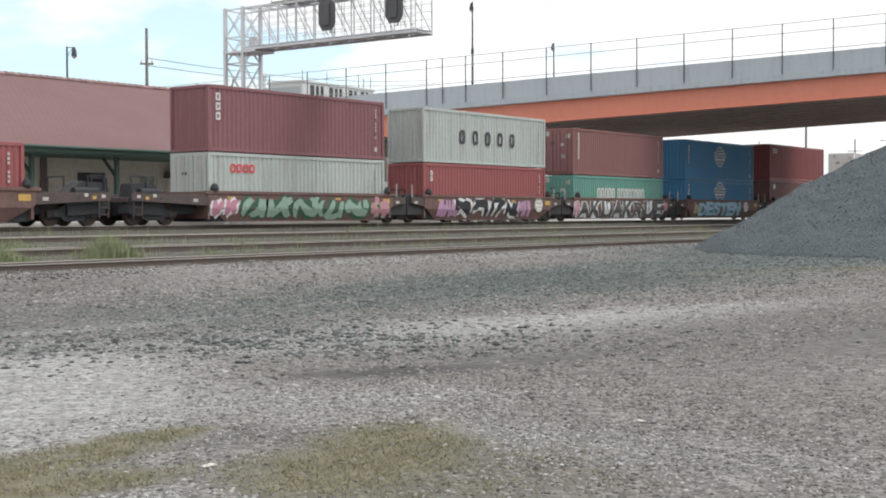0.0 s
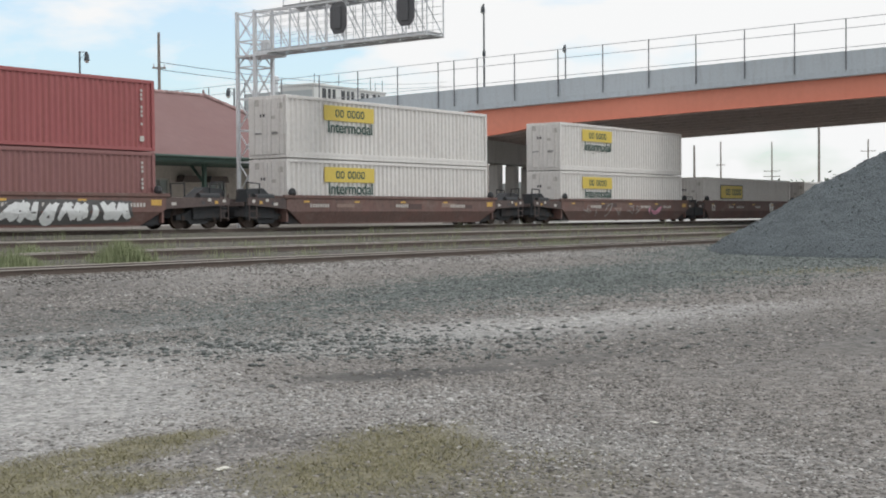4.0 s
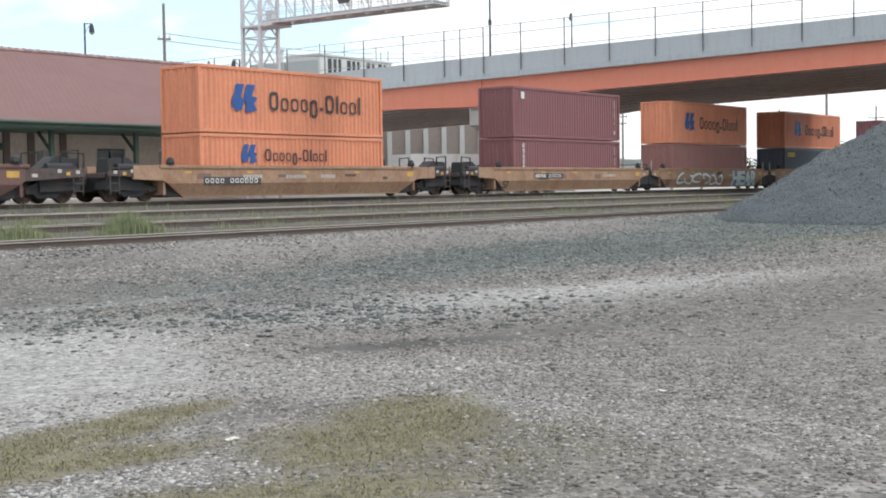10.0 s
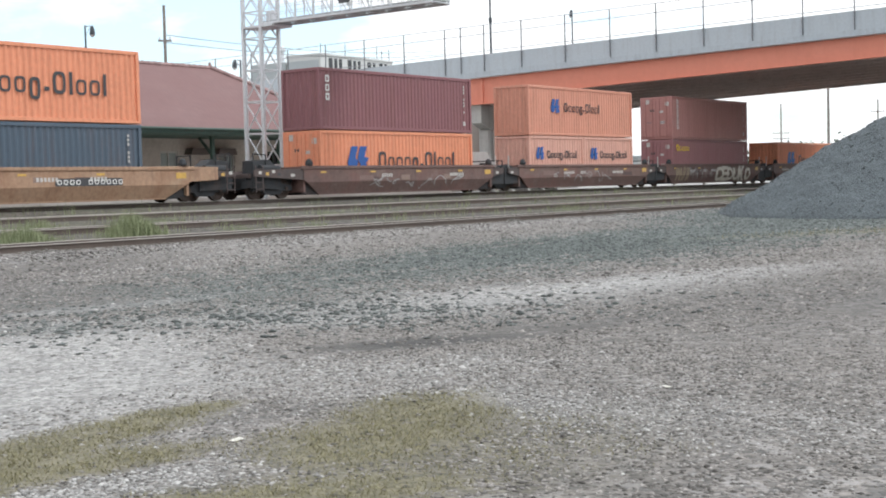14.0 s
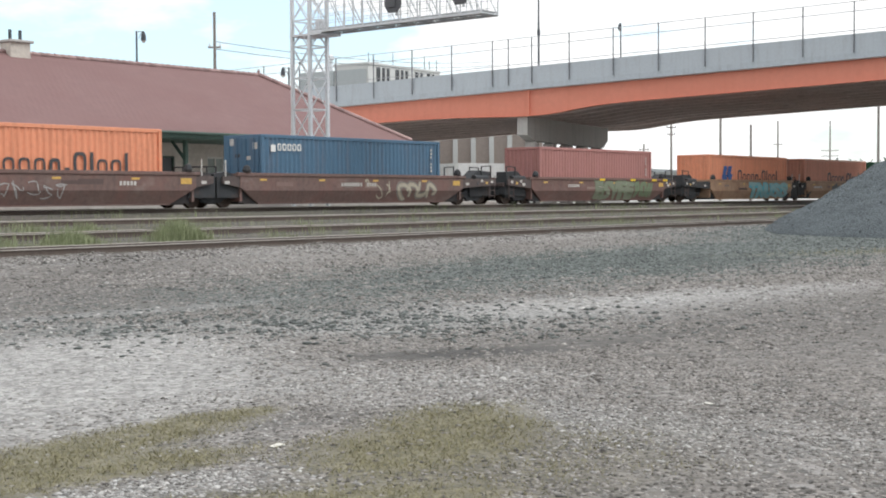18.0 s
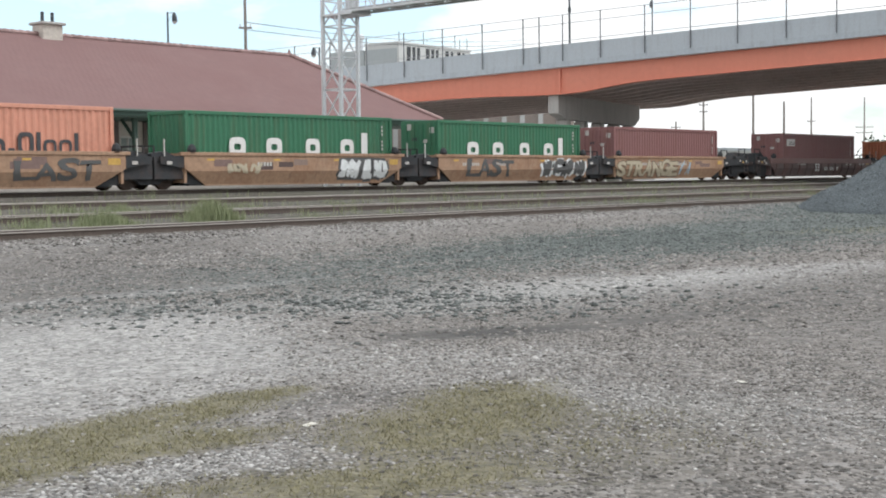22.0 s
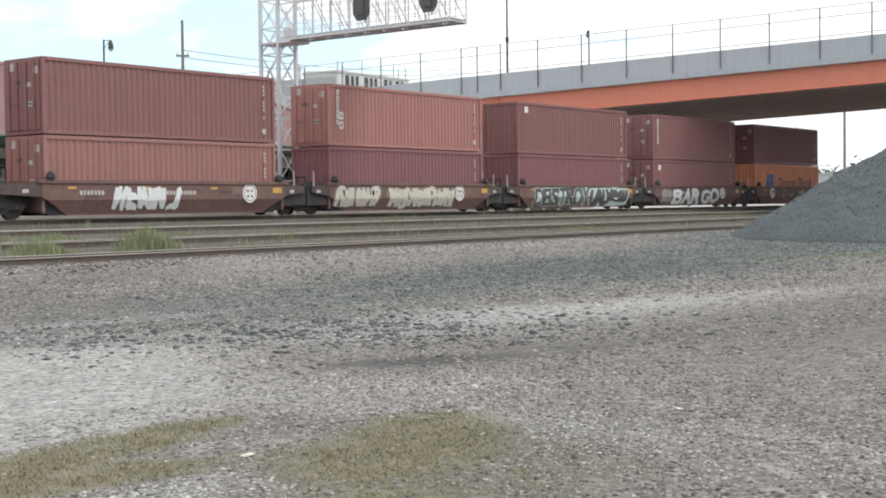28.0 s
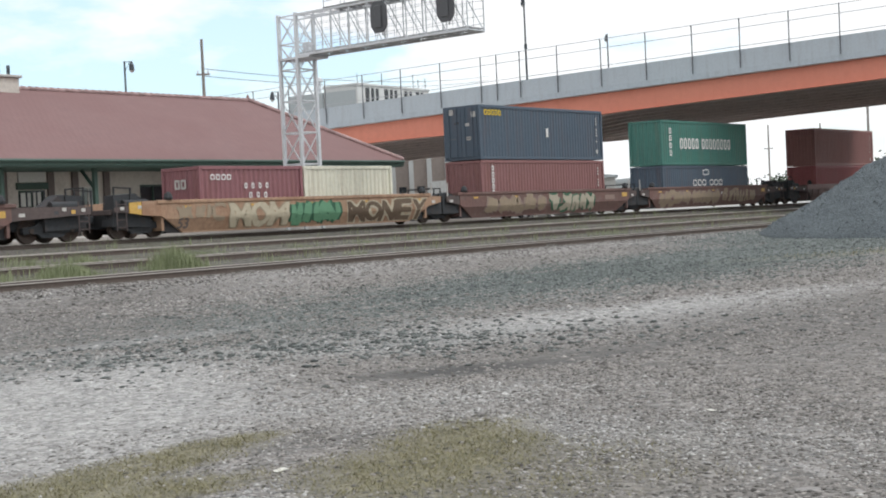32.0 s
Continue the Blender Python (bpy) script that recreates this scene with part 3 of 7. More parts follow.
lamp_post("street_lamp", "tall dark street lamp on the bridge parapet", on_deck(12.3, 0.6, -60), 7.3)
lamp_post("street_lamp", "tall dark street lamp on the far side of the bridge", on_deck(13.55, B_W - 0.6, -60), 7.25)
lamp_post("street_lamp", "tall dark street lamp on the bridge parapet", on_deck(-32.0, 0.6, -60), 6.4)


# ---- the signal gantry ----
def make_gantry():
    gx, gy = 48.5, 48.0
    t = thing("signal_gantry", "galvanised lattice cantilever signal gantry over the tracks", "signal gantry", (gx, gy, 1.0))
    top, bot, h = 11.0, 8.95, 0.62        # heights over the base
    for sx in (-1, 1):
        for sy in (-1, 1):
            part("leg", Shape().box(sx * h - 0.09, sx * h + 0.09, sy * h - 0.09, sy * h + 0.09, 0, top + 0.12, 0.02), M_GALV, t)
    levels = [0.3, 1.9, 3.5, 5.1, 6.7, 8.3, 9.6, 11.0]
    for z0, z1 in zip(levels[:-1], levels[1:]):
        for s in (-1, 1):
            part("brace", Shape().beam((-h, s * h, z0), (h, s * h, z1), 0.038), M_GALV, t)
            part("brace", Shape().beam((h, s * h, z0), (-h, s * h, z1), 0.038), M_GALV, t)
            part("brace", Shape().beam((s * h, -h, z0), (s * h, h, z1), 0.038), M_GALV, t)
            part("brace", Shape().beam((s * h, h, z0), (s * h, -h, z1), 0.038), M_GALV, t)
            part("strut", Shape().beam((-h, s * h, z1), (h, s * h, z1), 0.065), M_GALV, t)
            part("strut", Shape().beam((s * h, -h, z1), (s * h, h, z1), 0.065), M_GALV, t)
    end = -11.5
    for sx in (-1, 1):
        for z in (bot, top):
            part("chord", Shape().box(sx * h - 0.06, sx * h + 0.06, end, -h, z - 0.06, z + 0.06, 0.01), M_GALV, t)
    n = 9
    for i in range(n):
        y0, y1 = -h + (end + h) * i / n, -h + (end + h) * (i + 1) / n
        for sx in (-1, 1):
            part("web_bar", Shape().beam((sx * h, y0, top), (sx * h, y1, bot), 0.042), M_GALV, t)
            part("web_post", Shape().beam((sx * h, y1, bot), (sx * h, y1, top), 0.048), M_GALV, t)
            part("web_post", Shape().beam((sx * h, (y0 + y1) / 2, bot), (sx * h, (y0 + y1) / 2, top), 0.026), M_GALV, t)
        for z in (bot, top):
            part("tie_bar", Shape().beam((-h, y0, z), (h, y1, z), 0.045), M_GALV, t)
            part("tie_bar", Shape().beam((-h, y1, z), (h, y1, z), 0.05), M_GALV, t)
    part("walkway", Shape().box(-h + 0.1, h - 0.1, end, -h, bot + 0.07, bot + 0.13), M_WALK, t, "grated walkway")
    part("walkway", Shape().box(-h - 0.1, h - 0.1, end - 0.2, -h - 2.0, top + 0.07, top + 0.11), M_WALK, t, "dark grated upper walkway")
    for sx in (-1, 1):
        for dz in (0.35, 0.7, 1.05, 1.4, 1.75):
            part("guard_rail", Shape().beam((sx * h, -h, bot + dz), (sx * h, end, bot + dz), 0.024), M_GALV, t)
    part("knee_plate", Shape().box(-h - 0.1, h + 0.1, -h - 0.9, h + 0.1, bot - 0.16, bot - 0.06), M_GALV, t)
    for y in (end, -4.0, -5.4, -2.6, -6.9, -8.4, -10.0):
        for sx in (-1, 1):
            part("handrail_post", Shape().beam((sx * h, y, top), (sx * h, y, top + 1.05), 0.045), M_GALV, t)
    for sx in (-1, 1):
        for dz in (0.4, 0.72, 1.05):
            part("handrail", Shape().beam((sx * h, -2.6, top + dz), (sx * h, end, top + dz), 0.04), M_GALV, t)
    for y in (-6.5, -10.55):
        sig = part("signal_head", Shape().prism([(y - 0.5, bot + 0.75), (y - 0.28, bot + 0.42), (y + 0.28, bot + 0.42), (y + 0.5, bot + 0.75), (y + 0.5, bot + 1.6), (y + 0.28, bot + 1.9), (y - 0.28, bot + 1.9), (y - 0.5, bot + 1.6)], h + 0.32, h + 0.40).turned(), M_SIGNAL, t, "dark grey signal backing board with hooded lamps")
        for k in range(3):
            z = bot + 0.78 + k * 0.44
            s = Shape().tube((-h - 0.32, y, z), (-h + 0.04, y, z - 0.04), 0.13, 12)
            part("lamp_hood", s, M_BLACK, sig)
        part("signal_box", Shape().box(-h - 0.47, -h - 0.402, y - 0.22, y + 0.22, bot + 0.62, bot + 1.7, 0.03), M_SIGNAL, sig)
        s = Shape().beam((-h - 0.1, y, bot + 0.3), (-h - 0.1, y, top + 0.7), 0.07)
        part("signal_mast", s, M_GALV, t)
    part("junction_box", Shape().box(h + 0.02, h + 0.3, -0.2, 0.25, 8.9, 9.8, 0.03), M_GALV, t)
    part("footing", Shape().box(-1.0, 1.0, -1.0, 1.0, -0.3, 0.12, 0.04), M_CONC, t)
    return t


make_gantry()


# ---- the heap of crushed stone ----
def make_heap():
    m, n, l, b = nodes_of("crushed_stone")
    tc = n.new("ShaderNodeTexCoord").outputs["Object"]
    vo = n.new("ShaderNodeTexVoronoi")
    vo.inputs["Scale"].default_value = 16.0
    l.new(tc, vo.inputs["Vector"])
    sp = n.new("ShaderNodeSeparateColor")
    l.new(vo.outputs["Color"], sp.inputs["Color"])
    big = noise_node(n, l, tc, 0.7, 5.0)
    col = mixc(n, l, sp.outputs["Red"], (0.066, 0.080, 0.088), (0.125, 0.146, 0.156))
    col = mixc(n, l, ramp(n, l, big, 0.4, 0.65, 0, 0.5), col, (0.082, 0.097, 0.106))
    l.new(col, b.inputs["Base Color"])
    b.inputs["Roughness"].default_value = 0.9
    bp = n.new("ShaderNodeBump")
    bp.inputs["Strength"].default_value = 0.9
    bp.inputs["Distance"].default_value = 0.06
    l.new(vo.outputs["Distance"], bp.inputs["Height"])
    l.new(bp.outputs["Normal"], b.inputs["Normal"])
    R, Hh = 11.3, 6.3
    rings, sides = 110, 240
    v = [(0, 0, Hh)]
    for j in range(1, rings + 1):
        q = j / rings
        for i in range(sides):
            a = 2 * math.pi * i / sides
            c, s = math.cos(a), math.sin(a)
            r = R * q * (1 + 0.07 * noise.noise((c * 1.3, s * 1.3, 3.0)) + 0.02 * noise.noise((c * 5, s * 5, q * 4)))
            z = Hh * (1 - q) - 0.45 * max(0.0, 1 - q / 0.6) + 0.22 * math.exp(-((1 - q) / 0.10) ** 2) * (1 - q) * 6
            z += (0.16 * noise.noise((r * c * 0.5, r * s * 0.5, 1)) + 0.11 * noise.noise((r * c * 1.6, r * s * 1.6, 7)) + 0.06 * noise.noise((r * c * 4.5, r * s * 4.5, 3))) * min(1, (1 - q) * 8)
            v.append((r * c, r * s, z - 0.06 if j == rings else z))
    f = [(0, 1 + i, 1 + (i + 1) % sides) for i in range(sides)]
    f += [(1 + (j - 1) * sides + i, 1 + j * sides + i, 1 + j * sides + (i + 1) % sides, 1 + (j - 1) * sides + (i + 1) % sides) for j in range(1, rings) for i in range(sides)]
    me = bpy.data.meshes.new("gravel_heap")
    me.from_pydata(v, [], f)
    me.materials.append(m)
    me.shade_smooth()
    ob = tagged(new("gravel_heap", me), "tall heap of blue-grey crushed stone on the yard", "gravel heap", kind="stuff")
    ob.location = (59.6, 16.4, 0)
    # loose stones on its flank, each half sunk into the heap's own surface
    rng = np.random.default_rng(5)
    st = Shape()
    for k in rng.choice(len(v) - sides - 1, 9000, replace=False):
        cx, cy, cz = v[int(k)]
        size = rng.uniform(0.03, 0.075)
        p = [(rng.uniform(0.6, 1) * size * x, rng.uniform(0.6, 1) * size * y, rng.uniform(0.5, 0.8) * size * zz) for x, y, zz in ((1, 0, 0), (-1, 0, 0), (0, 1, 0), (0, -1, 0), (0, 0, 1), (0, 0, -1))]
        cx, cy = cx + rng.uniform(-0.05, 0.05), cy + rng.uniform(-0.05, 0.05)
        st.add([(cx + x, cy + y, cz + zz) for x, y, zz in p], [(0, 2, 4), (2, 1, 4), (1, 3, 4), (3, 0, 4), (2, 0, 5), (1, 2, 5), (3, 1, 5), (0, 3, 5)])
    me = bpy.data.meshes.new("heap_stones")
    me.from_pydata(st.v, [], st.f)
    me.materials.append(heap_stone_material())
    tagged(part("stones", me, m, ob), kind="stuff")
    return ob


def heap_stone_material():
    m, n, l, b = nodes_of("heap_stone")
    rnd = n.new("ShaderNodeNewGeometry").outputs["Random Per Island"]
    l.new(mixc(n, l, rnd, (0.070, 0.082, 0.086), (0.140, 0.160, 0.165)), b.inputs["Base Color"])
    b.inputs["Roughness"].default_value = 0.9
    return m


make_heap()


# ---- the station ----
EAVE_Y, RIDGE_Y, EAVE_Z, RIDGE_Z = 53.0, 61.0, 5.02, 9.20
ST_X0, ST_X1, HIP = 4.0, 62.3, 5.2


def make_station():
    t = thing("station_building", "long station house with red clay tile hip roof and green eaves", "station", (0, 0, 0))
    ya, yb = EAVE_Y, 2 * RIDGE_Y - EAVE_Y
    # rows of barrel tiles on the near slope
    def slope(name, corner, along, up, length0, length1, shift, rows):
        """Wavy tile courses on a slope; it narrows by shift at each end towards the top."""
        s = Shape()
        corner, along, up = Vector(corner), Vector(along).normalized(), Vector(up)
        nrm = along.cross(up).normalized()
        if nrm.z < 0:
            nrm = -nrm
        pitch = 0.34
        for r in range(rows):
            f0, f1 = r / rows, (r + 1) / rows + 0.006
            a0 = length0 * 0 + shift[0] * (f0 + f1) / 2
            a1 = length1 - shift[1] * (f0 + f1) / 2
            k = max(2, int((a1 - a0) / pitch))
            vs, fs = [], []
            for i in range(k * 4 + 1):
                a = a0 + (a1 - a0) * i / (k * 4)
                w = 0.003 * math.cos(2 * math.pi * i / 4)
                vs.append(tuple(corner + along * a + up * f0 + nrm * (0.033 + w)))
                vs.append(tuple(corner + along * a + up * f1 + nrm * (0.03 + w)))
            for i in range(k * 4):
                fs.append((2 * i, 2 * i + 2, 2 * i + 3, 2 * i + 1))
            s.add(vs, fs)
        me = bpy.data.meshes.new(name)
        me.from_pydata(s.v, [], s.f)
        me.shade_smooth()
        me.materials.append(M_ROOF)
        tagged(part(name, me, M_ROOF, t, "courses of red clay barrel tiles"), kind="stuff")

    rise = RIDGE_Z - EAVE_Z
    slope("roof_tiles", (ST_X0, ya, EAVE_Z), (1, 0, 0), (0, RIDGE_Y - ya, rise), 0, ST_X1 - ST_X0, (0, HIP), 26)
    slope("hip_tiles", (ST_X1, ya, EAVE_Z), (0, 1, 0), (-HIP, 0, rise), 0, yb - ya, (RIDGE_Y - ya, yb - RIDGE_Y), 22)
    # roof body beneath the tiles
    rb = Shape().add([(ST_X0, ya, EAVE_Z), (ST_X1, ya, EAVE_Z), (ST_X1, yb, EAVE_Z), (ST_X0, yb, EAVE_Z), (ST_X0, RIDGE_Y, RIDGE_Z), (ST_X1 - HIP, RIDGE_Y, RIDGE_Z)],
                     [(0, 1, 5, 4), (1, 2, 5), (2, 3, 4, 5), (3, 0, 4), (3, 2, 1, 0)])
    part("roof", rb, M_ROOF, t)
    part("fascia", Shape().box(ST_X0, ST_X1 + 0.05, ya - 0.06, ya, EAVE_Z - 0.30, EAVE_Z + 0.04, 0.01), M_EAVE, t, "green painted fascia board")
    part("fascia", Shape().box(ST_X1, ST_X1 + 0.06, ya, yb, EAVE_Z - 0.30, EAVE_Z + 0.04, 0.01), M_EAVE, t)
    part("gutter", Shape().tube((ST_X0, ya - 0.12, EAVE_Z - 0.05), (ST_X1, ya - 0.12, EAVE_Z - 0.05), 0.075, 8), M_EAVE, t)
    part("soffit", Shape().box(ST_X0, ST_X1, ya, ya + 4.0, EAVE_Z - 0.36, EAVE_Z - 0.305), M_EAVE, t)
    # ridge tiles, one by one
    rt = Shape().tube((-0.23, 0, 0), (0.24, 0, 0), 0.14, 8, 0.115).mesh("ridge_tile", M_RIDGE)
    k = int((ST_X1 - HIP - ST_X0) / 0.45)
    for i in range(k):
        x = ST_X1 - HIP - 0.2 - i * 0.45
        part("ridge_tile", rt, M_RIDGE, t, at=pose(x, RIDGE_Y, RIDGE_Z + 0.08, 0, 3))
    a, b = Vector((ST_X1 - HIP, RIDGE_Y, RIDGE_Z)), Vector((ST_X1, ya, EAVE_Z))
    k = int((b - a).length / 0.45)
    for i in range(k):
        p = a + (b - a) * ((i + 0.5) / k)
        m = Matrix.Translation(p + Vector((0.03, -0.03, 0.1))) @ (b - a).to_track_quat("X", "Z").to_matrix().to_4x4()
        part("ridge_tile", rt, M_RIDGE, t, at=m)
    part("finial", Shape().lathe([(0.14, 0), (0.15, 0.08), (0.07, 0.18), (0.09, 0.24), (0.03, 0.34)], 10).moved(ST_X1 - HIP, RIDGE_Y, RIDGE_Z + 0.1), M_RIDGE, t)
    # walls with openings
    wy, base = 57.0, 1.0
    openings = []
    x = ST_X0 + 3.0
    i = 0
    while x < ST_X1 - 4:
        w = 1.3 if i % 3 else 1.9
        openings.append((x, x + w, 2.3 if i % 3 else 1.35, 3.95, i % 3 == 0))
        x += w + (2.3 if i % 2 else 3.1)
        i += 1
    openings = [o for o in openings if o[1] < 36.6 or o[0] > 44.5]
    openings = sorted(openings + [(37.75, 39.3, 1.35, 3.75, True), (41.4, 42.5, 2.3, 3.9, False)])
    edges = [ST_X0 + 2] + [e for o in openings for e in o[:2]] + [ST_X1 - 3.5]
    for a, b in zip(edges[::2], edges[1::2]):
        part("wall_panel", Shape().box(a, b, wy, wy + 0.35, base, EAVE_Z - 0.3), M_WALL, t)
    for x0, x1, z0, z1, door in openings:
        if z0 > 1.4:
            part("wall_panel", Shape().box(x0, x1, wy, wy + 0.35, base, z0), M_BRICK, t)
        part("wall_panel", Shape().box(x0, x1, wy, wy + 0.35, z1, EAVE_Z - 0.3), M_WALL, t)
        win = part("door" if door else "window", Shape().box(x0 + 0.06, x1 - 0.06, wy + 0.16, wy + 0.2, z0, z1 - 0.06), M_GLASS if door else M_GLASS_SKY, t)
        fr = Shape()
        fr.box(x0, x0 + 0.09, wy + 0.06, wy + 0.16, z0, z1, 0.01).box(x1 - 0.09, x1, wy + 0.06, wy + 0.16, z0, z1, 0.01)
        fr.box(x0 + 0.09, x1 - 0.09, wy + 0.06, wy + 0.16, z1 - 0.1, z1, 0.01).box((x0 + x1) / 2 - 0.035, (x0 + x1) / 2 + 0.035, wy + 0.06, wy + 0.16, z0, z1 - 0.1, 0.01)
        part("frame", fr, M_FRAME if not door else M_EAVE, win)
        part("sill", Shape().box(x0 - 0.1, x1 + 0.1, wy - 0.1, wy + 0.1, z0 - 0.12, z0 - 0.002, 0.01), M_CONC, win)
    part("wall_panel", Shape().box(ST_X1 - 3.5, ST_X1 - 3.15, wy, yb - 4, base, EAVE_Z - 0.3), M_WALL, t)
    part("wall_panel", Shape().box(ST_X0 + 2, ST_X1 - 3.5, yb - 4.3, yb - 4, base, EAVE_Z - 0.3), M_WALL, t)
    for x in np.arange(ST_X1 - 1.5, ST_X0, -5.2):
        post = part("canopy_post", Shape().box(x - 0.11, x + 0.11, ya + 0.75, ya + 0.97, 1.2, EAVE_Z - 0.362, 0.02), M_EAVE, t)
        part("bracket", Shape().beam((x, ya + 0.86, 3.6), (x, ya + 1.9, EAVE_Z - 0.4), 0.12), M_EAVE, post)
    # the entrance bay: a transom light over glazed doors, between dark engaged columns; their pale colour paints the
    # reflected sky
    bay = part("entrance", Shape().box(37.62, 39.42, wy - 0.16, wy - 0.005, 3.78, 4.12, 0.02), M_EAVE, t, "green door head of the entrance")
    part("transom", Shape().box(37.74, 39.3, wy - 0.12, wy - 0.004, 4.14, 4.64, 0.01), M_FRAME, bay, "transom over the doors, reflected sky put into its pale colour")
    for x0, x1, z0, z1 in ((37.9, 38.22, 2.95, 3.62), (38.3, 38.46, 2.95, 3.62), (38.62, 38.76, 2.6, 3.66), (38.86, 39.06, 2.6, 3.66)):
        part("door_light", Shape().box(x0, x1, wy + 0.02, wy + 0.05, z0, z1), M_FRAME, bay, "glazed door light, bright reflection put into its colour")
    for x in (39.6, 41.05, 43.0, 36.9):
        part("engaged_column", Shape().box(x - 0.2, x + 0.2, wy - 0.14, wy - 0.004, 1.36, EAVE_Z - 0.37, 0.03), M_COLUMN, t, "dark painted engaged column")
    for x in (51.9, 54.0):
        part("door_hood", Shape().prism([(x - 0.75, 3.75), (x + 0.75, 3.75), (x + 0.6, 4.12), (x - 0.6, 4.12)], wy - 0.6, wy - 0.004), M_COLUMN, t, "small hood over a door")
    for cx in (39.9,):
        part("chimney", Shape().box(cx - 0.6, cx + 0.6, RIDGE_Y - 0.5, RIDGE_Y + 0.5, RIDGE_Z - 0.5, 9.76, 0.03), M_WALL, t, "plastered chimney stack")
        part("chimney_cap", Shape().box(cx - 0.72, cx + 0.72, RIDGE_Y - 0.65, RIDGE_Y + 0.65, 9.76, 9.9, 0.03), M_CONC, t)
        for dx in (-0.3, 0.3):
            part("flue", Shape().tube((cx + dx, RIDGE_Y, 9.9), (cx + dx, RIDGE_Y, 10.45), 0.09, 8), M_POLE, t)
    return t


make_station()
platform = tagged(new("platform", Shape().box(-20, 66, 49.2, 75, 0.9, 1.35, 0.03).mesh("platform", M_PLAT)), "low concrete station platform", "platform", kind="structure")


def polar(az, r, z=0.0):
    return (r * math.cos(radians(az)), r * math.sin(radians(az)), z)


lamp_post("street_lamp", "dark bell-hooded lamp post behind the station roof", Matrix.Translation(polar(51.95, 84, 1.2)) @ pose(0, 0, 0, 0, 0, -35), 10.73)
lamp_post("street_lamp", "dark bell-hooded lamp post behind the station roof", Matrix.Translation(polar(45.6, 92, 1.2)) @ pose(0, 0, 0, 0, 0, 150), 9.38)


def utility_pole(az, r, top, arms=((0.86, 1.6),), lean=0.0, base=1.0, thick=0.14):
    h = top - base
    t = thing("utility_pole", "weathered wooden utility pole with cross arms", "utility pole", Matrix.Translation(polar(az, r, base)) @ pose(0, lean, 0, 0, 0, az))
    part("pole", Shape().tube((0, 0, 0), (0, 0, h), thick, 8, thick * 0.65), M_WOODPOLE, t)
    for f, w in arms:
        arm = part("cross_arm", Shape().box(-0.06, 0.06, -w / 2, w / 2, h * f - 0.06, h * f + 0.06, 0.01), M_WOODPOLE, t)
        for y in (-w / 2 + 0.1, w / 2 - 0.1):
            part("insulator", Shape().tube((0, y, h * f + 0.06), (0, y, h * f + 0.26), 0.05, 6), M_GALV, arm)
    return t


utility_pole(48.72, 92, 14.3, ((0.82, 0.9), (0.66, 0.8)))


# ---- the train ----
M_STENCIL = surface("worn_white_stencil", (0.52, 0.50, 0.47), 0.7, 0, 9, 0.3, 2.0, 0.0)


def corrugated(length, height, width=2.438, pitch=0.278, depth=0.045):
    """The sheet body of a container: ribbed sides, ends and roof; x along, y from 0 (near side) to width, z up."""
    s = Shape()
    x0, x1, z0, z1 = 0.10, length - 0.10, 0.16, height - 0.12
    prof = [(0.0, 0.0), (0.26, 0.0), (0.5, 1.0), (0.76, 1.0)]
    k = max(1, round((x1 - x0) / pitch))
    xs = [(x0 + (x1 - x0) * (i + f) / k, d) for i in range(k) for f, d in prof] + [(x1, 0.0)]
    for side in (0, 1):
        vs = []
        for x, d in xs:
            y = 0.025 + d * depth
            y = y if side == 0 else width - y
            vs += [(x, y, z0), (x, y, z1)]
        s.add(vs, [(2 * i, 2 * i + 2, 2 * i + 3, 2 * i + 1) for i in range(len(xs) - 1)])
    k = 8
    ys = [(0.1 + (width - 0.2) * (i + f) / k, d) for i in range(k) for f, d in prof] + [(width - 0.1, 0.0)]
    for end in (0, 1):
        vs = []
        for y, d in ys:
            x = 0.03 + d * depth
            x = x if end == 0 else length - x
            vs += [(x, y, z0), (x, y, z1)]
        s.add(vs, [(2 * i, 2 * i + 2, 2 * i + 3, 2 * i + 1) for i in range(len(ys) - 1)])
    s.add([(0.08, 0.08, height - 0.03), (length - 0.08, 0.08, height - 0.03), (length - 0.08, width - 0.08, height - 0.03), (0.08, width - 0.08, height - 0.03)], [(0, 1, 2, 3)])
    s.add([(0.08, 0.08, 0.15), (length - 0.08, 0.08, 0.15), (length - 0.08, width - 0.08, 0.15), (0.08, width - 0.08, 0.15)], [(3, 2, 1, 0)])
    return s


MESHES = {}


def cached(key, make):
    if key not in MESHES:
        MESHES[key] = make()
    return MESHES[key]


def bars(word, cap, gap=0.16, width=0.62, low=0.0):
    """Plain bars in the rhythm of lettering: capitals tall, small letters short."""
    out, x = [], 0.0
    for ch in word:
        h = {"A": 1.0, "a": 0.70, "l": 1.0, "g": 0.70, "-": 0.12, " ": 0.0}[ch] * cap
        w = {"A": width, "a": width * 0.82, "l": width * 0.25, "g": width * 0.82, "-": width * 0.4, " ": width * 0.5}[ch] * cap
        z = -0.28 * cap if ch == "g" else (0.3 * cap if ch == "-" else 0.0)
        if h:
            out.append((x, x + w, z, h + (0.0 if ch == "-" else 0.0)))
        x += w + gap * cap
    return out


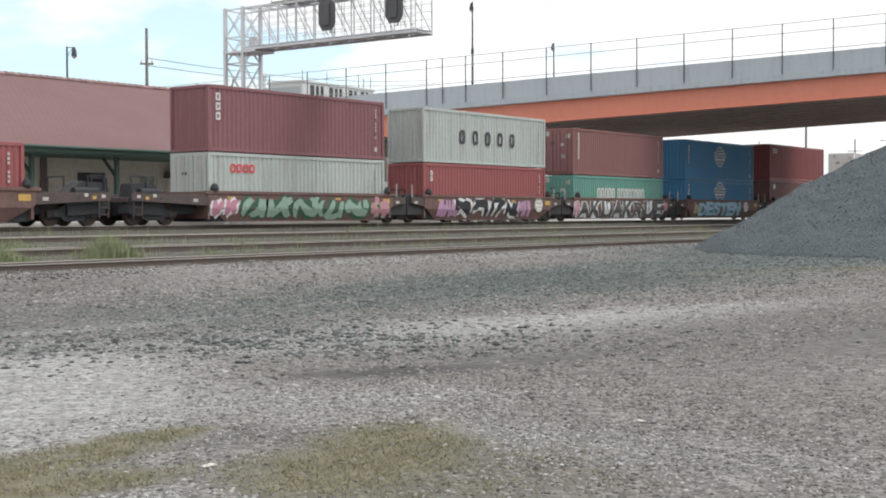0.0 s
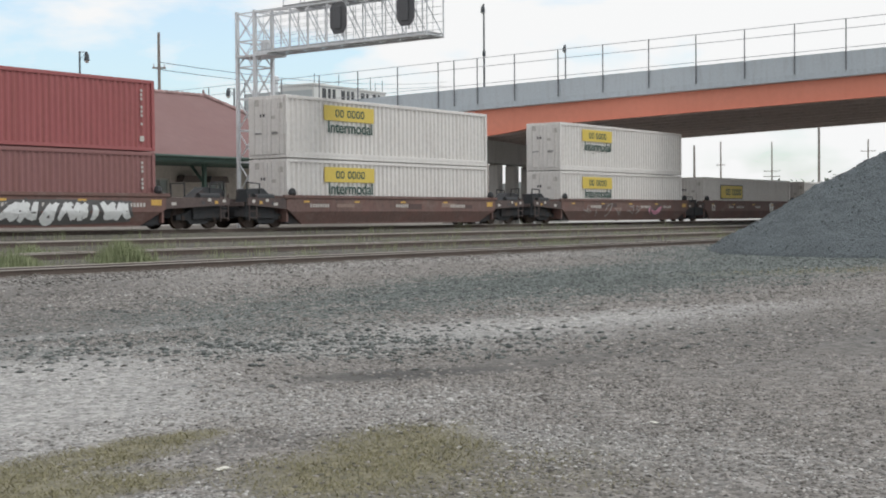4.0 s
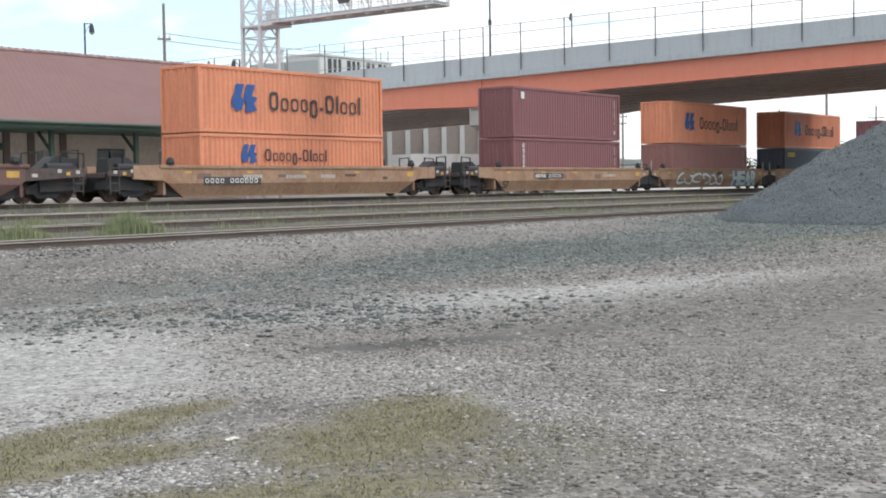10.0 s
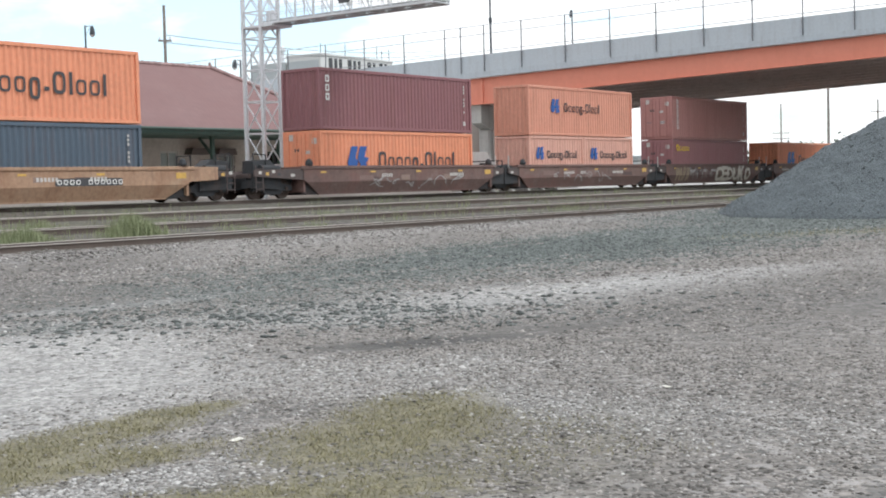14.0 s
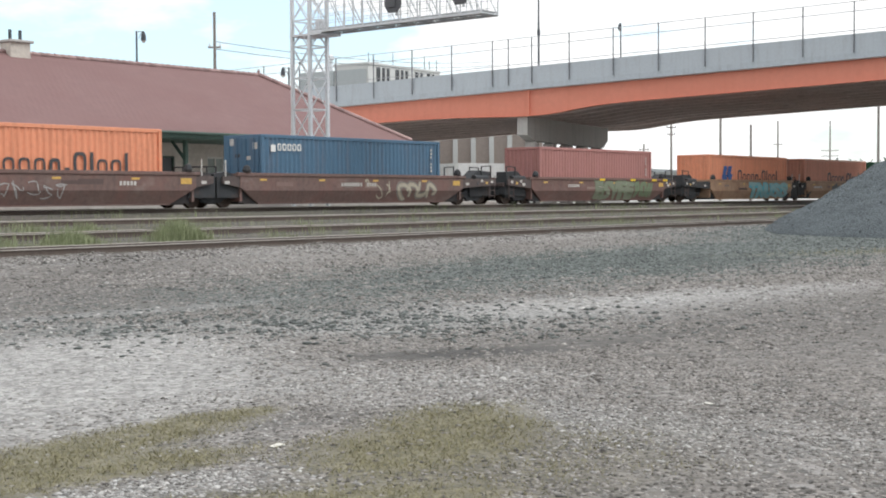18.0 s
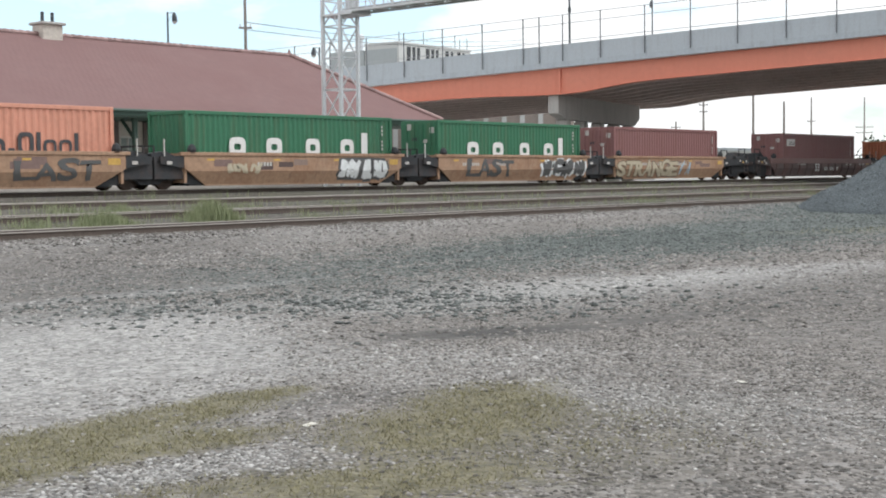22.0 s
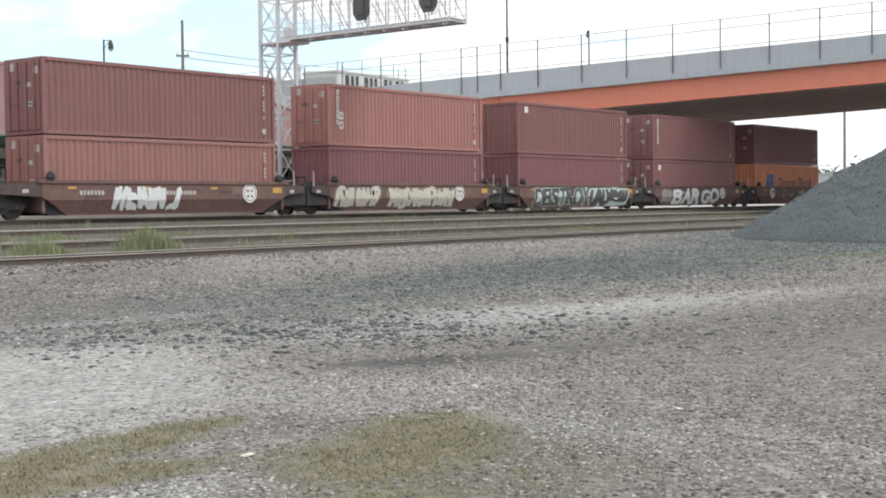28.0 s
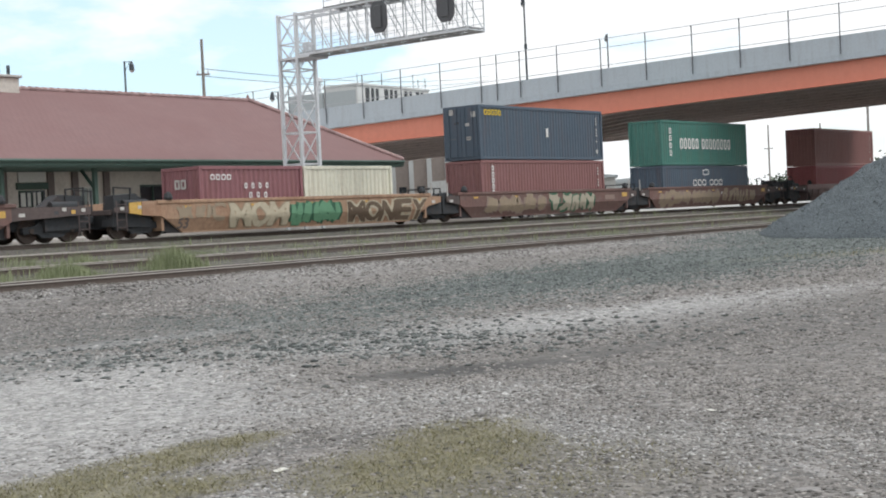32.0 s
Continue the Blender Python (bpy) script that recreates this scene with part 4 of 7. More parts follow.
def letter_shape(rows, x, z, y=-0.002, stroke=0.24, power=3.4):
    """Each bar drawn as a rounded ring or a stroke, so that it reads as worn lettering and not as a word."""
    s = Shape()
    for x0, x1, z0, z1 in rows:
        w, h = x1 - x0, z1 - z0
        t = min(stroke * h * 0.8, w * 0.30)
        if w > 0.05 and h > 2.4 * t and w > h * 0.3:
            cx, cz, k = x + (x0 + x1) / 2, z + (z0 + z1) / 2, 20
            ring = []
            for i in range(k):
                c, n = math.cos(2 * math.pi * i / k), math.sin(2 * math.pi * i / k)
                ring.append((math.copysign(abs(c) ** (2 / power), c), math.copysign(abs(n) ** (2 / power), n)))
            vs = [(cx + u * (w / 2 - e), yy, cz + v * (h / 2 - e)) for e, yy in ((0, y - 0.004), (t, y - 0.004), (0, y + 0.004)) for u, v in ring]
            s.add(vs, [(i, (i + 1) % k, k + (i + 1) % k, k + i) for i in range(k)] + [(i, 2 * k + i, 2 * k + (i + 1) % k, (i + 1) % k) for i in range(k)])
        else:
            s.box(x + x0, x + x1, y - 0.004, y + 0.004, z + z0, z + z1)
    return s


def solid_shape(rows, x, z, y=-0.002):
    s = Shape()
    for x0, x1, z0, z1 in rows:
        s.box(x + x0, x + x1, y - 0.004, y + 0.004, z + z0, z + z1)
    return s


def container(colour, length, height, label, u, base, doors=False, marks=()):
    """A shipping container, near face at y = 0 of its own space, standing at u along the train and base over the rails."""
    t = thing("shipping_container", label, "shipping container", (u, TRACK_Y - 1.219, RAIL_Z + base), "containers on the train")
    m = paint(colour, COL[colour], {"white": 0.15, "gray": 0.45, "cream": 0.4}.get(colour, 0.35))
    key = (colour, length, height)
    part("body", cached(("body",) + key, lambda: corrugated(length, height, pitch=0.278 if colour != "white" else 0.33, depth=0.05 if colour != "white" else 0.085).mesh("body", m)), m, t)
    w = 2.438

    post = cached(("post",) + key, lambda: Shape().box(0, 0.16, 0, 0.14, 0.118, height - 0.118, 0.012).mesh("corner_post", m))
    side = cached(("side",) + key, lambda: Shape().box(0.178, length - 0.178, 0, 0.08, 0, 0.15, 0.01).mesh("side_rail", m))
    head = cached(("head",) + key, lambda: Shape().box(0, 0.10, 0.162, w - 0.162, 0, 0.15, 0.01).mesh("end_rail", m))
    for x in (0, length - 0.16):
        for y in (0, w - 0.14):
            part("corner_post", post, m, t, at=(x, y, 0))
    for z in (0.002, height - 0.148):
        for y in (0.006, w - 0.086):
            part("side_rail", side, m, t, at=(0, y, z))
        for x in (0.006, length - 0.106):
            part("end_rail", head, m, t, at=(x, 0, z))
    cast = cached(("casting", colour), lambda: Shape().box(0, 0.178, 0, 0.162, 0, 0.118, 0.015).mesh("corner_casting", m))
    for x in (0, length - 0.178):
        for z in (0, height - 0.118):
            part("corner_casting", cast, m, t, at=(x, 0, z))
            part("corner_casting", cast, m, t, at=(x, w - 0.162, z))
    if doors:
        leaf = cached(("leaf", colour, height), lambda: Shape().box(-0.03, 0.02, 0, 1.05, 0.17, height - 0.14, 0.012).mesh("door_leaf", m))
        rod = cached(("rod", colour, height), lambda: Shape().tube((0, 0, 0.1), (0, 0, height - 0.1), 0.028, 6).mesh("lock_rod", m))
        grip = cached("grip", lambda: Shape().box(-0.05, -0.01, 0, 0.42, -0.02, 0.02).mesh("lock_handle", M_FENCE))
        for k in (0, 1):
            d = part("door_leaf", leaf, m, t, at=(0.0, 0.16 + k * 1.07, 0))
            for y in (0.26, 0.78):
                part("lock_rod", rod, M_GALV, d, at=(-0.06, y, 0))
            part("lock_handle", grip, M_GALV, d, at=(-0.02, 0.30, 1.15))
            for y, z, hh in ((0.06, 0.78, 0.28), (0.5, 0.62, 0.16), (0.42, 0.36, 0.2)) if k == 0 else ((0.5, 0.84, 0.3), (0.12, 0.66, 0.14)):
                part("label_plate", Shape().box(-0.038, -0.031, y, y + 0.3, height * z, height * z + hh), M_STENCIL if hh > 0.15 else M_LETTER_D, d)
    if colour == "white":
        part("bottom_skirt", cached(("skirt", length), lambda: Shape().box(0.178, length - 0.178, 0.002, 0.05, 0.152, 0.30, 0.008).mesh("bottom_skirt", m)), m, t)
    for kind, args in marks:
        MARKS[kind](t, length, height, *args)
    return t


def row(t, length, height, x, x1, z, word, cap, material="W", gap=0.16, solid=False, stroke=0.24):
    """Bars in the rhythm of lettering from x to x1."""
    mats = {"W": M_LETTER_W, "D": M_LETTER_D, "B": M_LETTER_B, "Y": M_LETTER_Y, "R": M_LETTER_R, "G": M_LETTER_G}
    rows = bars(word, cap, gap, 0.7)
    k = (x1 - x) / rows[-1][1]
    rows = [(a * k, b * k, c, d) for a, b, c, d in rows]
    for r in rows:
        part("letter", solid_shape([r], x, z) if solid else letter_shape([r], x, z, stroke=stroke), mats[material], t)


def column(t, length, height, x, z_top, count, size, material="W"):
    """Bars one below the other."""
    mats = {"W": M_LETTER_W, "D": M_LETTER_D, "Y": M_LETTER_Y}
    rows = [(0, size * 0.8, -k * size * 1.25 - size, -k * size * 1.25) for k in range(count)]
    for r in rows:
        part("letter", letter_shape([r], x, z_top, stroke=0.34, power=5), mats[material], t)


def fins(t, length, height, x, z, wide, high, material="B"):
    """A slanted emblem of two fins over a bar."""
    m = {"B": M_LETTER_B, "D": M_LETTER_D}[material]
    q = lambda pts: [(x + a * wide, z + b * high) for a, b in pts]
    s = Shape()
    s.prism(q([(0.20, 1.0), (0.50, 1.0), (0.37, 0.56), (0.50, 0.42), (0.40, 0.10), (0.12, 0.06), (0.0, 0.34)]), -0.006, 0.004)
    s.prism(q([(0.60, 1.0), (0.92, 1.0), (0.80, 0.60), (1.0, 0.54), (0.86, 0.34), (0.98, 0.10), (0.52, 0.0), (0.58, 0.32), (0.46, 0.52)]), -0.006, 0.004)
    part("emblem", s, m, t, "blue slanted emblem")


def globe(t, length, height, x, z, r):
    s = Shape()
    for k in range(20):
        a, b = 2 * math.pi * k / 20, 2 * math.pi * (k + 1) / 20
        s.beam((x + r * math.cos(a), -0.003, z + r * math.sin(a)), (x + r * math.cos(b), -0.003, z + r * math.sin(b)), 0.01, 0.09)
    for f in (-0.6, 0.6):
        s.beam((x - r * 0.8, -0.003, z + r * f), (x + r * 0.8, -0.003, z + r * f), 0.01, 0.06)
    s.beam((x, -0.003, z + r * 0.35), (x, -0.003, z + r), 0.01, 0.06)
    s.beam((x, -0.003, z - r), (x, -0.003, z - r * 0.35), 0.01, 0.06)
    part("emblem", s, M_LETTER_W, t, "white round emblem")
    for r in bars("AAAAA", 0.36, 0.12, 1.05):
        part("letter", letter_shape([r], x - 1.0, z - 0.05, -0.004), M_LETTER_W, t)
    for r in bars("AAAAAAAA", 0.16, 0.2, 1.2):
        part("letter", solid_shape([r], x - 0.9, z - 0.28, -0.004), M_LETTER_W, t)


def plate(t, length, height, x, z, w, h, framed=False):
    s = Shape().box(x, x + w, -0.008, 0.012, z, z + h)
    p = part("sign_plate", s, M_PLATE_Y, t, "yellow sign plate")
    for r in bars("AA AAAA", h * 0.52, 0.14, 0.75):
        part("letter", letter_shape([r], x + w * 0.22, z + h * 0.24, -0.012), M_LETTER_G, p)
    if framed:
        f = Shape()
        e = 0.06
        f.box(x - e, x + w + e, -0.010, 0.010, z + h, z + h + e).box(x - e, x + w + e, -0.010, 0.010, z - e, z).box(x - e, x, -0.010, 0.010, z, z + h).box(x + w, x + w + e, -0.010, 0.010, z, z + h)
        part("sign_frame", f, M_LETTER_D, p)


def written(name, text, size, material, parent, at, label=""):
    """Real letters in the built-in font, turned to a mesh that stands on a side facing the camera's side."""
    key = ("text", text, size, material.name)
    if key not in MESHES:
        c = bpy.data.curves.new("letters", "FONT")
        c.body, c.size, c.extrude, c.offset = text, size, 0.004, 0.013
        ob = bpy.data.objects.new("letters", c)
        me = bpy.data.meshes.new_from_object(ob)
        bpy.data.objects.remove(ob)
        me.transform(Matrix.Rotation(radians(90), 4, "X"))
        MESHES[key] = me
    me = MESHES[key]
    if not me.materials:
        me.materials.append(material)
    return part(name, me, material, parent, label, at=at)


def word(t, length, height, x, z, text, size):
    written("lettering", text, size, M_LETTER_G, t, (x, -0.004, z), "dark green lettering")


def small(t, length, height, x, z, w, h, material="W"):
    m = {"W": M_LETTER_W, "Y": M_LETTER_Y, "D": M_LETTER_D, "B": M_LETTER_B}[material]
    part("stencil_mark", Shape().box(x, x + w, -0.003, 0.004, z, z + h), m, t)


def corner_data(t, length, height, right=True):
    """The small stencilled data by the corner post."""
    s = Shape()
    x = length - 0.75 if right else 0.35
    for k in range(9):
        if k % 4 != 3:
            s.box(x, x + 0.10, -0.004, 0.004, height - 0.5 - k * 0.17, height - 0.39 - k * 0.17)
    tagged(part("stencil_text", s, M_STENCIL, t), kind="stuff")
    part("data_plate", Shape().box(x - 0.05, x + 0.16, -0.004, 0.004, 0.38, 0.6), M_STENCIL, t)


def end_row(t, length, height, y, z, count, size):
    """Bold marks side by side on the end wall that faces along the train."""
    for k in range(count):
        s = letter_shape([(0, size * 0.8, 0, size)], y + k * size * 0.95, z, stroke=0.34, power=6)
        part("letter", Shape().add([(b - 0.002, 2.438 - a, c) for a, b, c in s.v], s.f), M_STENCIL, t, "bold white mark on the end wall")


MARKS = {"end_row": end_row, "row": row, "column": column, "fins": fins, "globe": globe, "plate": plate, "word": word, "small": small, "corner_data": corner_data}


# ---- well cars ----
M_PATCHES = [surface("patched_paint", c, 0.8, 0, 6, 0.2, 0.8, 0.05) for c in ((0.21, 0.14, 0.125), (0.105, 0.072, 0.066), (0.26, 0.19, 0.16))]
M_END = surface("grimy_car_end", (0.105, 0.080, 0.075), 0.85, 0, 7, 0.3, 0.9, 0.15, (0.045, 0.045, 0.048), 0.7)
M_REFLECT = surface("dull_yellow_reflector", (0.58, 0.36, 0.09), 0.5, 0, 9, 0.25, 2.0, 0.0)

def truck_meshes():
    side = Shape().prism([(-1.25, 0.36), (-0.62, 0.36), (-0.45, 0.20), (0.45, 0.20), (0.62, 0.36), (1.25, 0.36), (1.25, 0.58), (0.70, 0.66), (0.45, 0.80), (-0.45, 0.80), (-0.70, 0.66), (-1.25, 0.58)], -0.09, 0.09)
    spring = Shape()
    for x in (-0.22, 0.0, 0.22):
        spring.tube((x, 0, 0.28), (x, 0, 0.56), 0.085, 8)
    bolster = Shape().box(-0.24, 0.24, -1.05, 1.05, 0.52, 0.86, 0.04)
    wheels = Shape()
    for s in (-1, 1):
        wheels.tube((0, s * 0.715, 0), (0, s * 0.845, 0), 0.46, 20)
        wheels.tube((0, s * 0.69, 0), (0, s * 0.715, 0), 0.485, 20)
        for k in range(5):
            a = 2 * math.pi * k / 5
            wheels.tube((0.26 * math.cos(a), s * 0.845, 0.26 * math.sin(a)), (0.26 * math.cos(a), s * 0.858, 0.26 * math.sin(a)), 0.06, 6)
        wheels.tube((0, s * 0.845, 0), (0, s * 1.12, 0), 0.10, 10)
    wheels.tube((0, -0.69, 0), (0, 0.69, 0), 0.085, 10)
    return side.mesh("side_frame", M_DARK), spring.mesh("springs", M_DARK), bolster.mesh("bolster", M_DARK), wheels.mesh("wheelset", M_WHEEL)


TRUCK = truck_meshes()
WHEELS = {-0.89: [], 0.89: []}


def add_truck(car, x):
    side, spring, bolster, wheels = TRUCK
    b = part("truck", bolster, M_DARK, car, "dark two-axle truck", at=(x, 0, 0))
    for y in (-1.0, 1.0):
        part("side_frame", side, M_DARK, b, at=(0, y, 0))
        part("springs", spring, M_DARK, b, at=(0, y, 0))
    for dx in (-0.89, 0.89):
        WHEELS[dx].append(part("wheelset", wheels, M_WHEEL, b, at=(dx, 0, 0.46)))


SPRAY = {}


def spray(key, rgb):
    if key not in SPRAY:
        SPRAY[key] = surface("spray_" + key, rgb, 0.6, 0, 5, 0.18, 0.8, 0.0)
    return SPRAY[key]


SPRAY_COL = {"white": (0.72, 0.74, 0.74), "black": (0.03, 0.03, 0.035), "green": (0.16, 0.30, 0.19), "sage": (0.30, 0.42, 0.34), "cyan": (0.10, 0.42, 0.50), "lilac": (0.50, 0.30, 0.44), "pink": (0.55, 0.25, 0.33),
             "blue": (0.06, 0.17, 0.42), "silver": (0.33, 0.32, 0.31), "cream": (0.48, 0.42, 0.31), "lime": (0.13, 0.29, 0.17), "charcoal": (0.10, 0.10, 0.10), "sky": (0.35, 0.52, 0.66), "forest": (0.04, 0.12, 0.07), "tan": (0.27, 0.20, 0.165), "teal": (0.06, 0.26, 0.31), "mint": (0.58, 0.68, 0.66), "moss": (0.15, 0.19, 0.115), "khaki": (0.30, 0.235, 0.165), "gravel": (0.20, 0.18, 0.16), "umber": (0.13, 0.09, 0.06), "celadon": (0.20, 0.222, 0.16), "aqua": (0.25, 0.43, 0.45), "bone": (0.40, 0.36, 0.28), "ivory": (0.60, 0.565, 0.49)}


SIDE_SLOPE = 0.42
STROKES = [((0, 0), (0, 1)), ((1, 0), (1, 1)), ((0, 0), (1, 1)), ((0, 1), (1, 0)), ((0, 1), (1, 1)), ((0, 0), (1, 0)), ((0, 0.5), (1, 0.5)), ((0.5, 0), (0.5, 1)), ((0, 1), (0.5, 0)), ((1, 1), (0.5, 0)), ((0, 0), (0.5, 1)), ((1, 0), (0.5, 1))]


def stroke(s, a, b, thick, off, bow=0.0, taper=0.25):
    """A bowed band of paint from a to b that lies on the car's side, upright above and sloping in below."""
    a, b = Vector((a[0], 0, a[1])), Vector((b[0], 0, b[1]))
    d = b - a
    n = Vector((-d.z, 0, d.x)).normalized()
    k = max(3, int(d.length / 0.16))
    vs = []
    for i in range(k + 1):
        f = i / k
        mid = a + d * f + n * (bow * math.sin(math.pi * f))
        half = thick * 0.5 * (1 - taper + taper * 1.6 * math.sin(math.pi * f))
        for g in (-1, -0.33, 0.33, 1):
            p = mid + n * (half * g)
            z = min(1.335, max(0.19, p.z))
            vs.append((p.x, -1.50 - off + max(0.0, 0.72 - z) * SIDE_SLOPE, z))
    s.add(vs, [(i * 4 + j, i * 4 + j + 4, i * 4 + j + 5, i * 4 + j + 1) for i in range(k) for j in range(3)])


def paint_film(name, s, colour, parent, label):
    me = bpy.data.meshes.new(name)
    me.from_pydata(s.v, [], s.f)
    me.materials.append(spray(colour, SPRAY_COL[colour]))
    return part(name, me, None, parent, label)


def graffiti(car, y, x0, x1, z0, z1, fill, edge, count, seed):
    """A row of fat, leaning spray-painted letter-like shapes with an edge colour; they spell nothing."""
    rng = random.Random(seed)
    w = (x1 - x0) / count
    z0, z1 = max(0.2, z0 - 0.03), min(1.33, z1)
    h = z1 - z0
    if count >= 4 and (edge in ("black", "charcoal") and fill in ("white", "cream", "sage") or fill == "charcoal" and edge == "mint"):
        s = Shape()
        for j in range(2):
            stroke(s, (x0, z0 + h * (0.28 + 0.42 * j)), (x1, z0 + h * (0.3 + 0.4 * j)), h * 0.56, 0.006 + 0.0007 * j, rng.uniform(-0.05, 0.05), 0.12)
        paint_film("spray_ground", s, edge, car, "spray-painted ground behind the letters")
    for i in range(count):
        lean = rng.uniform(-0.16, 0.16)
        thick = min(w * 0.37, h * 0.33) * rng.uniform(0.85, 1.15)
        back, front = Shape(), Shape()
        picks = rng.sample(STROKES[:2], 1 + (rng.random() < 0.5)) + rng.sample(STROKES[2:], 2)
        for j, (p, q) in enumerate(picks):
            e = [rng.uniform(-0.07, 0.07) * w for _ in range(4)]
            a = (x0 + (i + 0.16 + 0.68 * p[0]) * w + lean * p[1] + e[0], z0 + thick * 0.5 + (h - thick) * p[1] + e[1])
            b = (x0 + (i + 0.16 + 0.68 * q[0]) * w + lean * q[1] + e[2], z0 + thick * 0.5 + (h - thick) * q[1] + e[3])
            bow = rng.uniform(-0.16, 0.16) * w
            stroke(back, a, b, thick * 1.9, 0.012 + 0.0007 * j, bow, 0.1)
            stroke(front, a, b, thick * 0.95, 0.022 + 0.0007 * j, bow)
        p = paint_film("spray_shape", back, edge, car, "spray-painted graffiti edge") if edge else car
        paint_film("spray_fill", front, fill, p, "spray-painted graffiti fill")


def band(s, pts, thick, off):
    """One unbroken band of paint along a row of points on the car's side."""
    vs = []
    for i, (x, z) in enumerate(pts):
        a, b = pts[max(0, i - 1)], pts[min(len(pts) - 1, i + 1)]
        d = Vector((b[0] - a[0], b[1] - a[1]))
        d = d.normalized() if d.length > 1e-6 else Vector((1, 0))
        half = thick * 0.5 * (0.55 + 0.45 * math.sin(math.pi * (i + 0.5) / len(pts)))
        for g in (-1, -0.33, 0.33, 1):
            zz = min(1.335, max(0.19, z + d.x * half * g))
            vs.append((x - d.y * half * g, -1.50 - off - 0.0001 * i + max(0.0, 0.72 - zz) * SIDE_SLOPE, zz))
    s.add(vs, [(i * 4 + j, i * 4 + j + 4, i * 4 + j + 5, i * 4 + j + 1) for i in range(len(pts) - 1) for j in range(3)])


def curls(car, y, x0, x1, z0, z1, fill, edge, count, seed):
    """A run of interlaced loops with pale rims; they spell nothing."""
    rng = random.Random(seed)
    w = (x1 - x0) / count
    z0, z1 = max(0.24, z0), min(1.30, z1)
    h = z1 - z0
    for i in range(count):
        back, front = Shape(), Shape()
        cx, cz = x0 + (i + 0.5) * w, (z0 + z1) / 2 + rng.uniform(-0.05, 0.05)
        rx, rz = w * rng.uniform(0.5, 0.68), h * rng.uniform(0.34, 0.44)
        a0, sweep = rng.uniform(0, 6.28), rng.uniform(3.6, 5.6) * rng.choice((-1, 1))
        k = 18
        pts = [(cx + rx * (1 - 0.03 * q) * math.cos(a0 + sweep * q / k) + 0.18 * w * math.sin(q * 0.5), min(z1, max(z0, cz + rz * (1 - 0.03 * q) * math.sin(a0 + sweep * q / k)))) for q in range(k + 1)]
        band(back, pts, h * 0.34, 0.010 + 0.0008 * (i % 3))
        band(front, pts, h * 0.17, 0.020 + 0.0008 * (i % 3))
        p = paint_film("spray_shape", back, edge, car, "spray-painted graffiti shade")
        paint_film("spray_fill", front, fill, p, "pale spray-painted loop")


def scribble(car, y, x0, x1, z0, z1, colour, count, seed, width=0.05):
    """Thin hand-drawn strokes that spell nothing."""
    rng = random.Random(seed)
    w = (x1 - x0) / count
    for i in range(count):
        s = Shape()
        px, pz = x0 + i * w + rng.uniform(0, 0.2) * w, rng.uniform(z0, z1)
        for j in range(4):
            nx, nz = x0 + (i + rng.uniform(0.0, 0.95)) * w, rng.uniform(z0, z1)
            if (nx - px) ** 2 + (nz - pz) ** 2 > 0.004:
                stroke(s, (px, pz), (nx, nz), width, 0.012 + 0.0006 * j, rng.uniform(-0.15, 0.15) * w)
                px, pz = nx, nz
        if s.v:
            paint_film("spray_stroke", s, colour, car, "thin spray-painted stroke")


def spray_word(car, y, x0, x1, z0, z1, text, fill, edge, seed=1):
    """A sprayed word in fat letters, each with an edge, bent over the car's side."""
    rng = random.Random(seed)
    w = (x1 - x0) / len(text)
    for i, ch in enumerate(text):
        parent = car
        tilt, grow = rng.uniform(-0.18, 0.18), rng.uniform(-0.16, 0.03)
        for name, colour, fat, off in (("spray_edge", edge, 0.085 if fill in ("cream", "bone") else 0.24 if fill == "charcoal" else 0.19 if edge == "charcoal" else 0.13, 0.012 + 0.001 * (i % 2)), ("spray_letter", fill, 0.03 if fill == "charcoal" else 0.045, 0.020 + 0.001 * (i % 2))):
            if not colour:
                continue
            c = bpy.data.curves.new("letters", "FONT")
            c.body, c.size, c.offset, c.resolution_u = ch, 1.0, fat, 3
            ob = bpy.data.objects.new("letters", c)
            me = bpy.data.meshes.new_from_object(ob)
            bpy.data.objects.remove(ob)
            bm = bmesh.new()
            bm.from_mesh(me)
            xs, zs = [v.co.x for v in bm.verts], [v.co.y for v in bm.verts]
            e = 0.0 if fat < 0.05 else 0.05
            for v in bm.verts:
                fx, fz = (v.co.x - min(xs)) / (max(xs) - min(xs)), (v.co.y - min(zs)) / (max(zs) - min(zs))
                v.co = (x0 + (i - 0.02) * w - e + fx * (w * 1.04 + 2 * e) + tilt * (fz - 0.5), 0.0, max(0.19, z0 - e) + fz * (min(1.335, z1 + grow + e) - max(0.19, z0 - e)))
            for cut in (0.3, 0.45, 0.58, 0.72, 0.86, 1.0, 1.15):
                bmesh.ops.bisect_plane(bm, geom=bm.verts[:] + bm.edges[:] + bm.faces[:], plane_co=(0, 0, cut), plane_no=(0, 0, 1))
            for v in bm.verts:
                x, z = v.co.x, v.co.z
                v.co.x = x + 0.11 * noise.noise((x * 1.6, z * 2.2, seed)) + 0.05 * noise.noise((x * 4.5, z * 5.0, seed))
                v.co.z = min(1.335, max(0.185, z + 0.07 * noise.noise((x * 1.9, z * 1.7, seed + 9.0)) + 0.03 * noise.noise((x * 5.0, z * 4.0, seed + 5.0))))
            for v in bm.verts:
                v.co.y = -1.50 - off + max(0.0, 0.72 - v.co.z) * SIDE_SLOPE
            bm.to_mesh(me)
            bm.free()
            me.materials.clear()
            me.materials.append(spray(colour, SPRAY_COL[colour]))
            parent = part(name, me, None, parent)


def tabs(car, y, *xs):
    """Bright yellow reflector tabs along the top chord."""
    for x in xs:
        part("reflector", Shape().box(x, x + 0.55, -1.554, -1.5455, 1.31, 1.43), M_LETTER_Y, car, "bright yellow reflector tab")


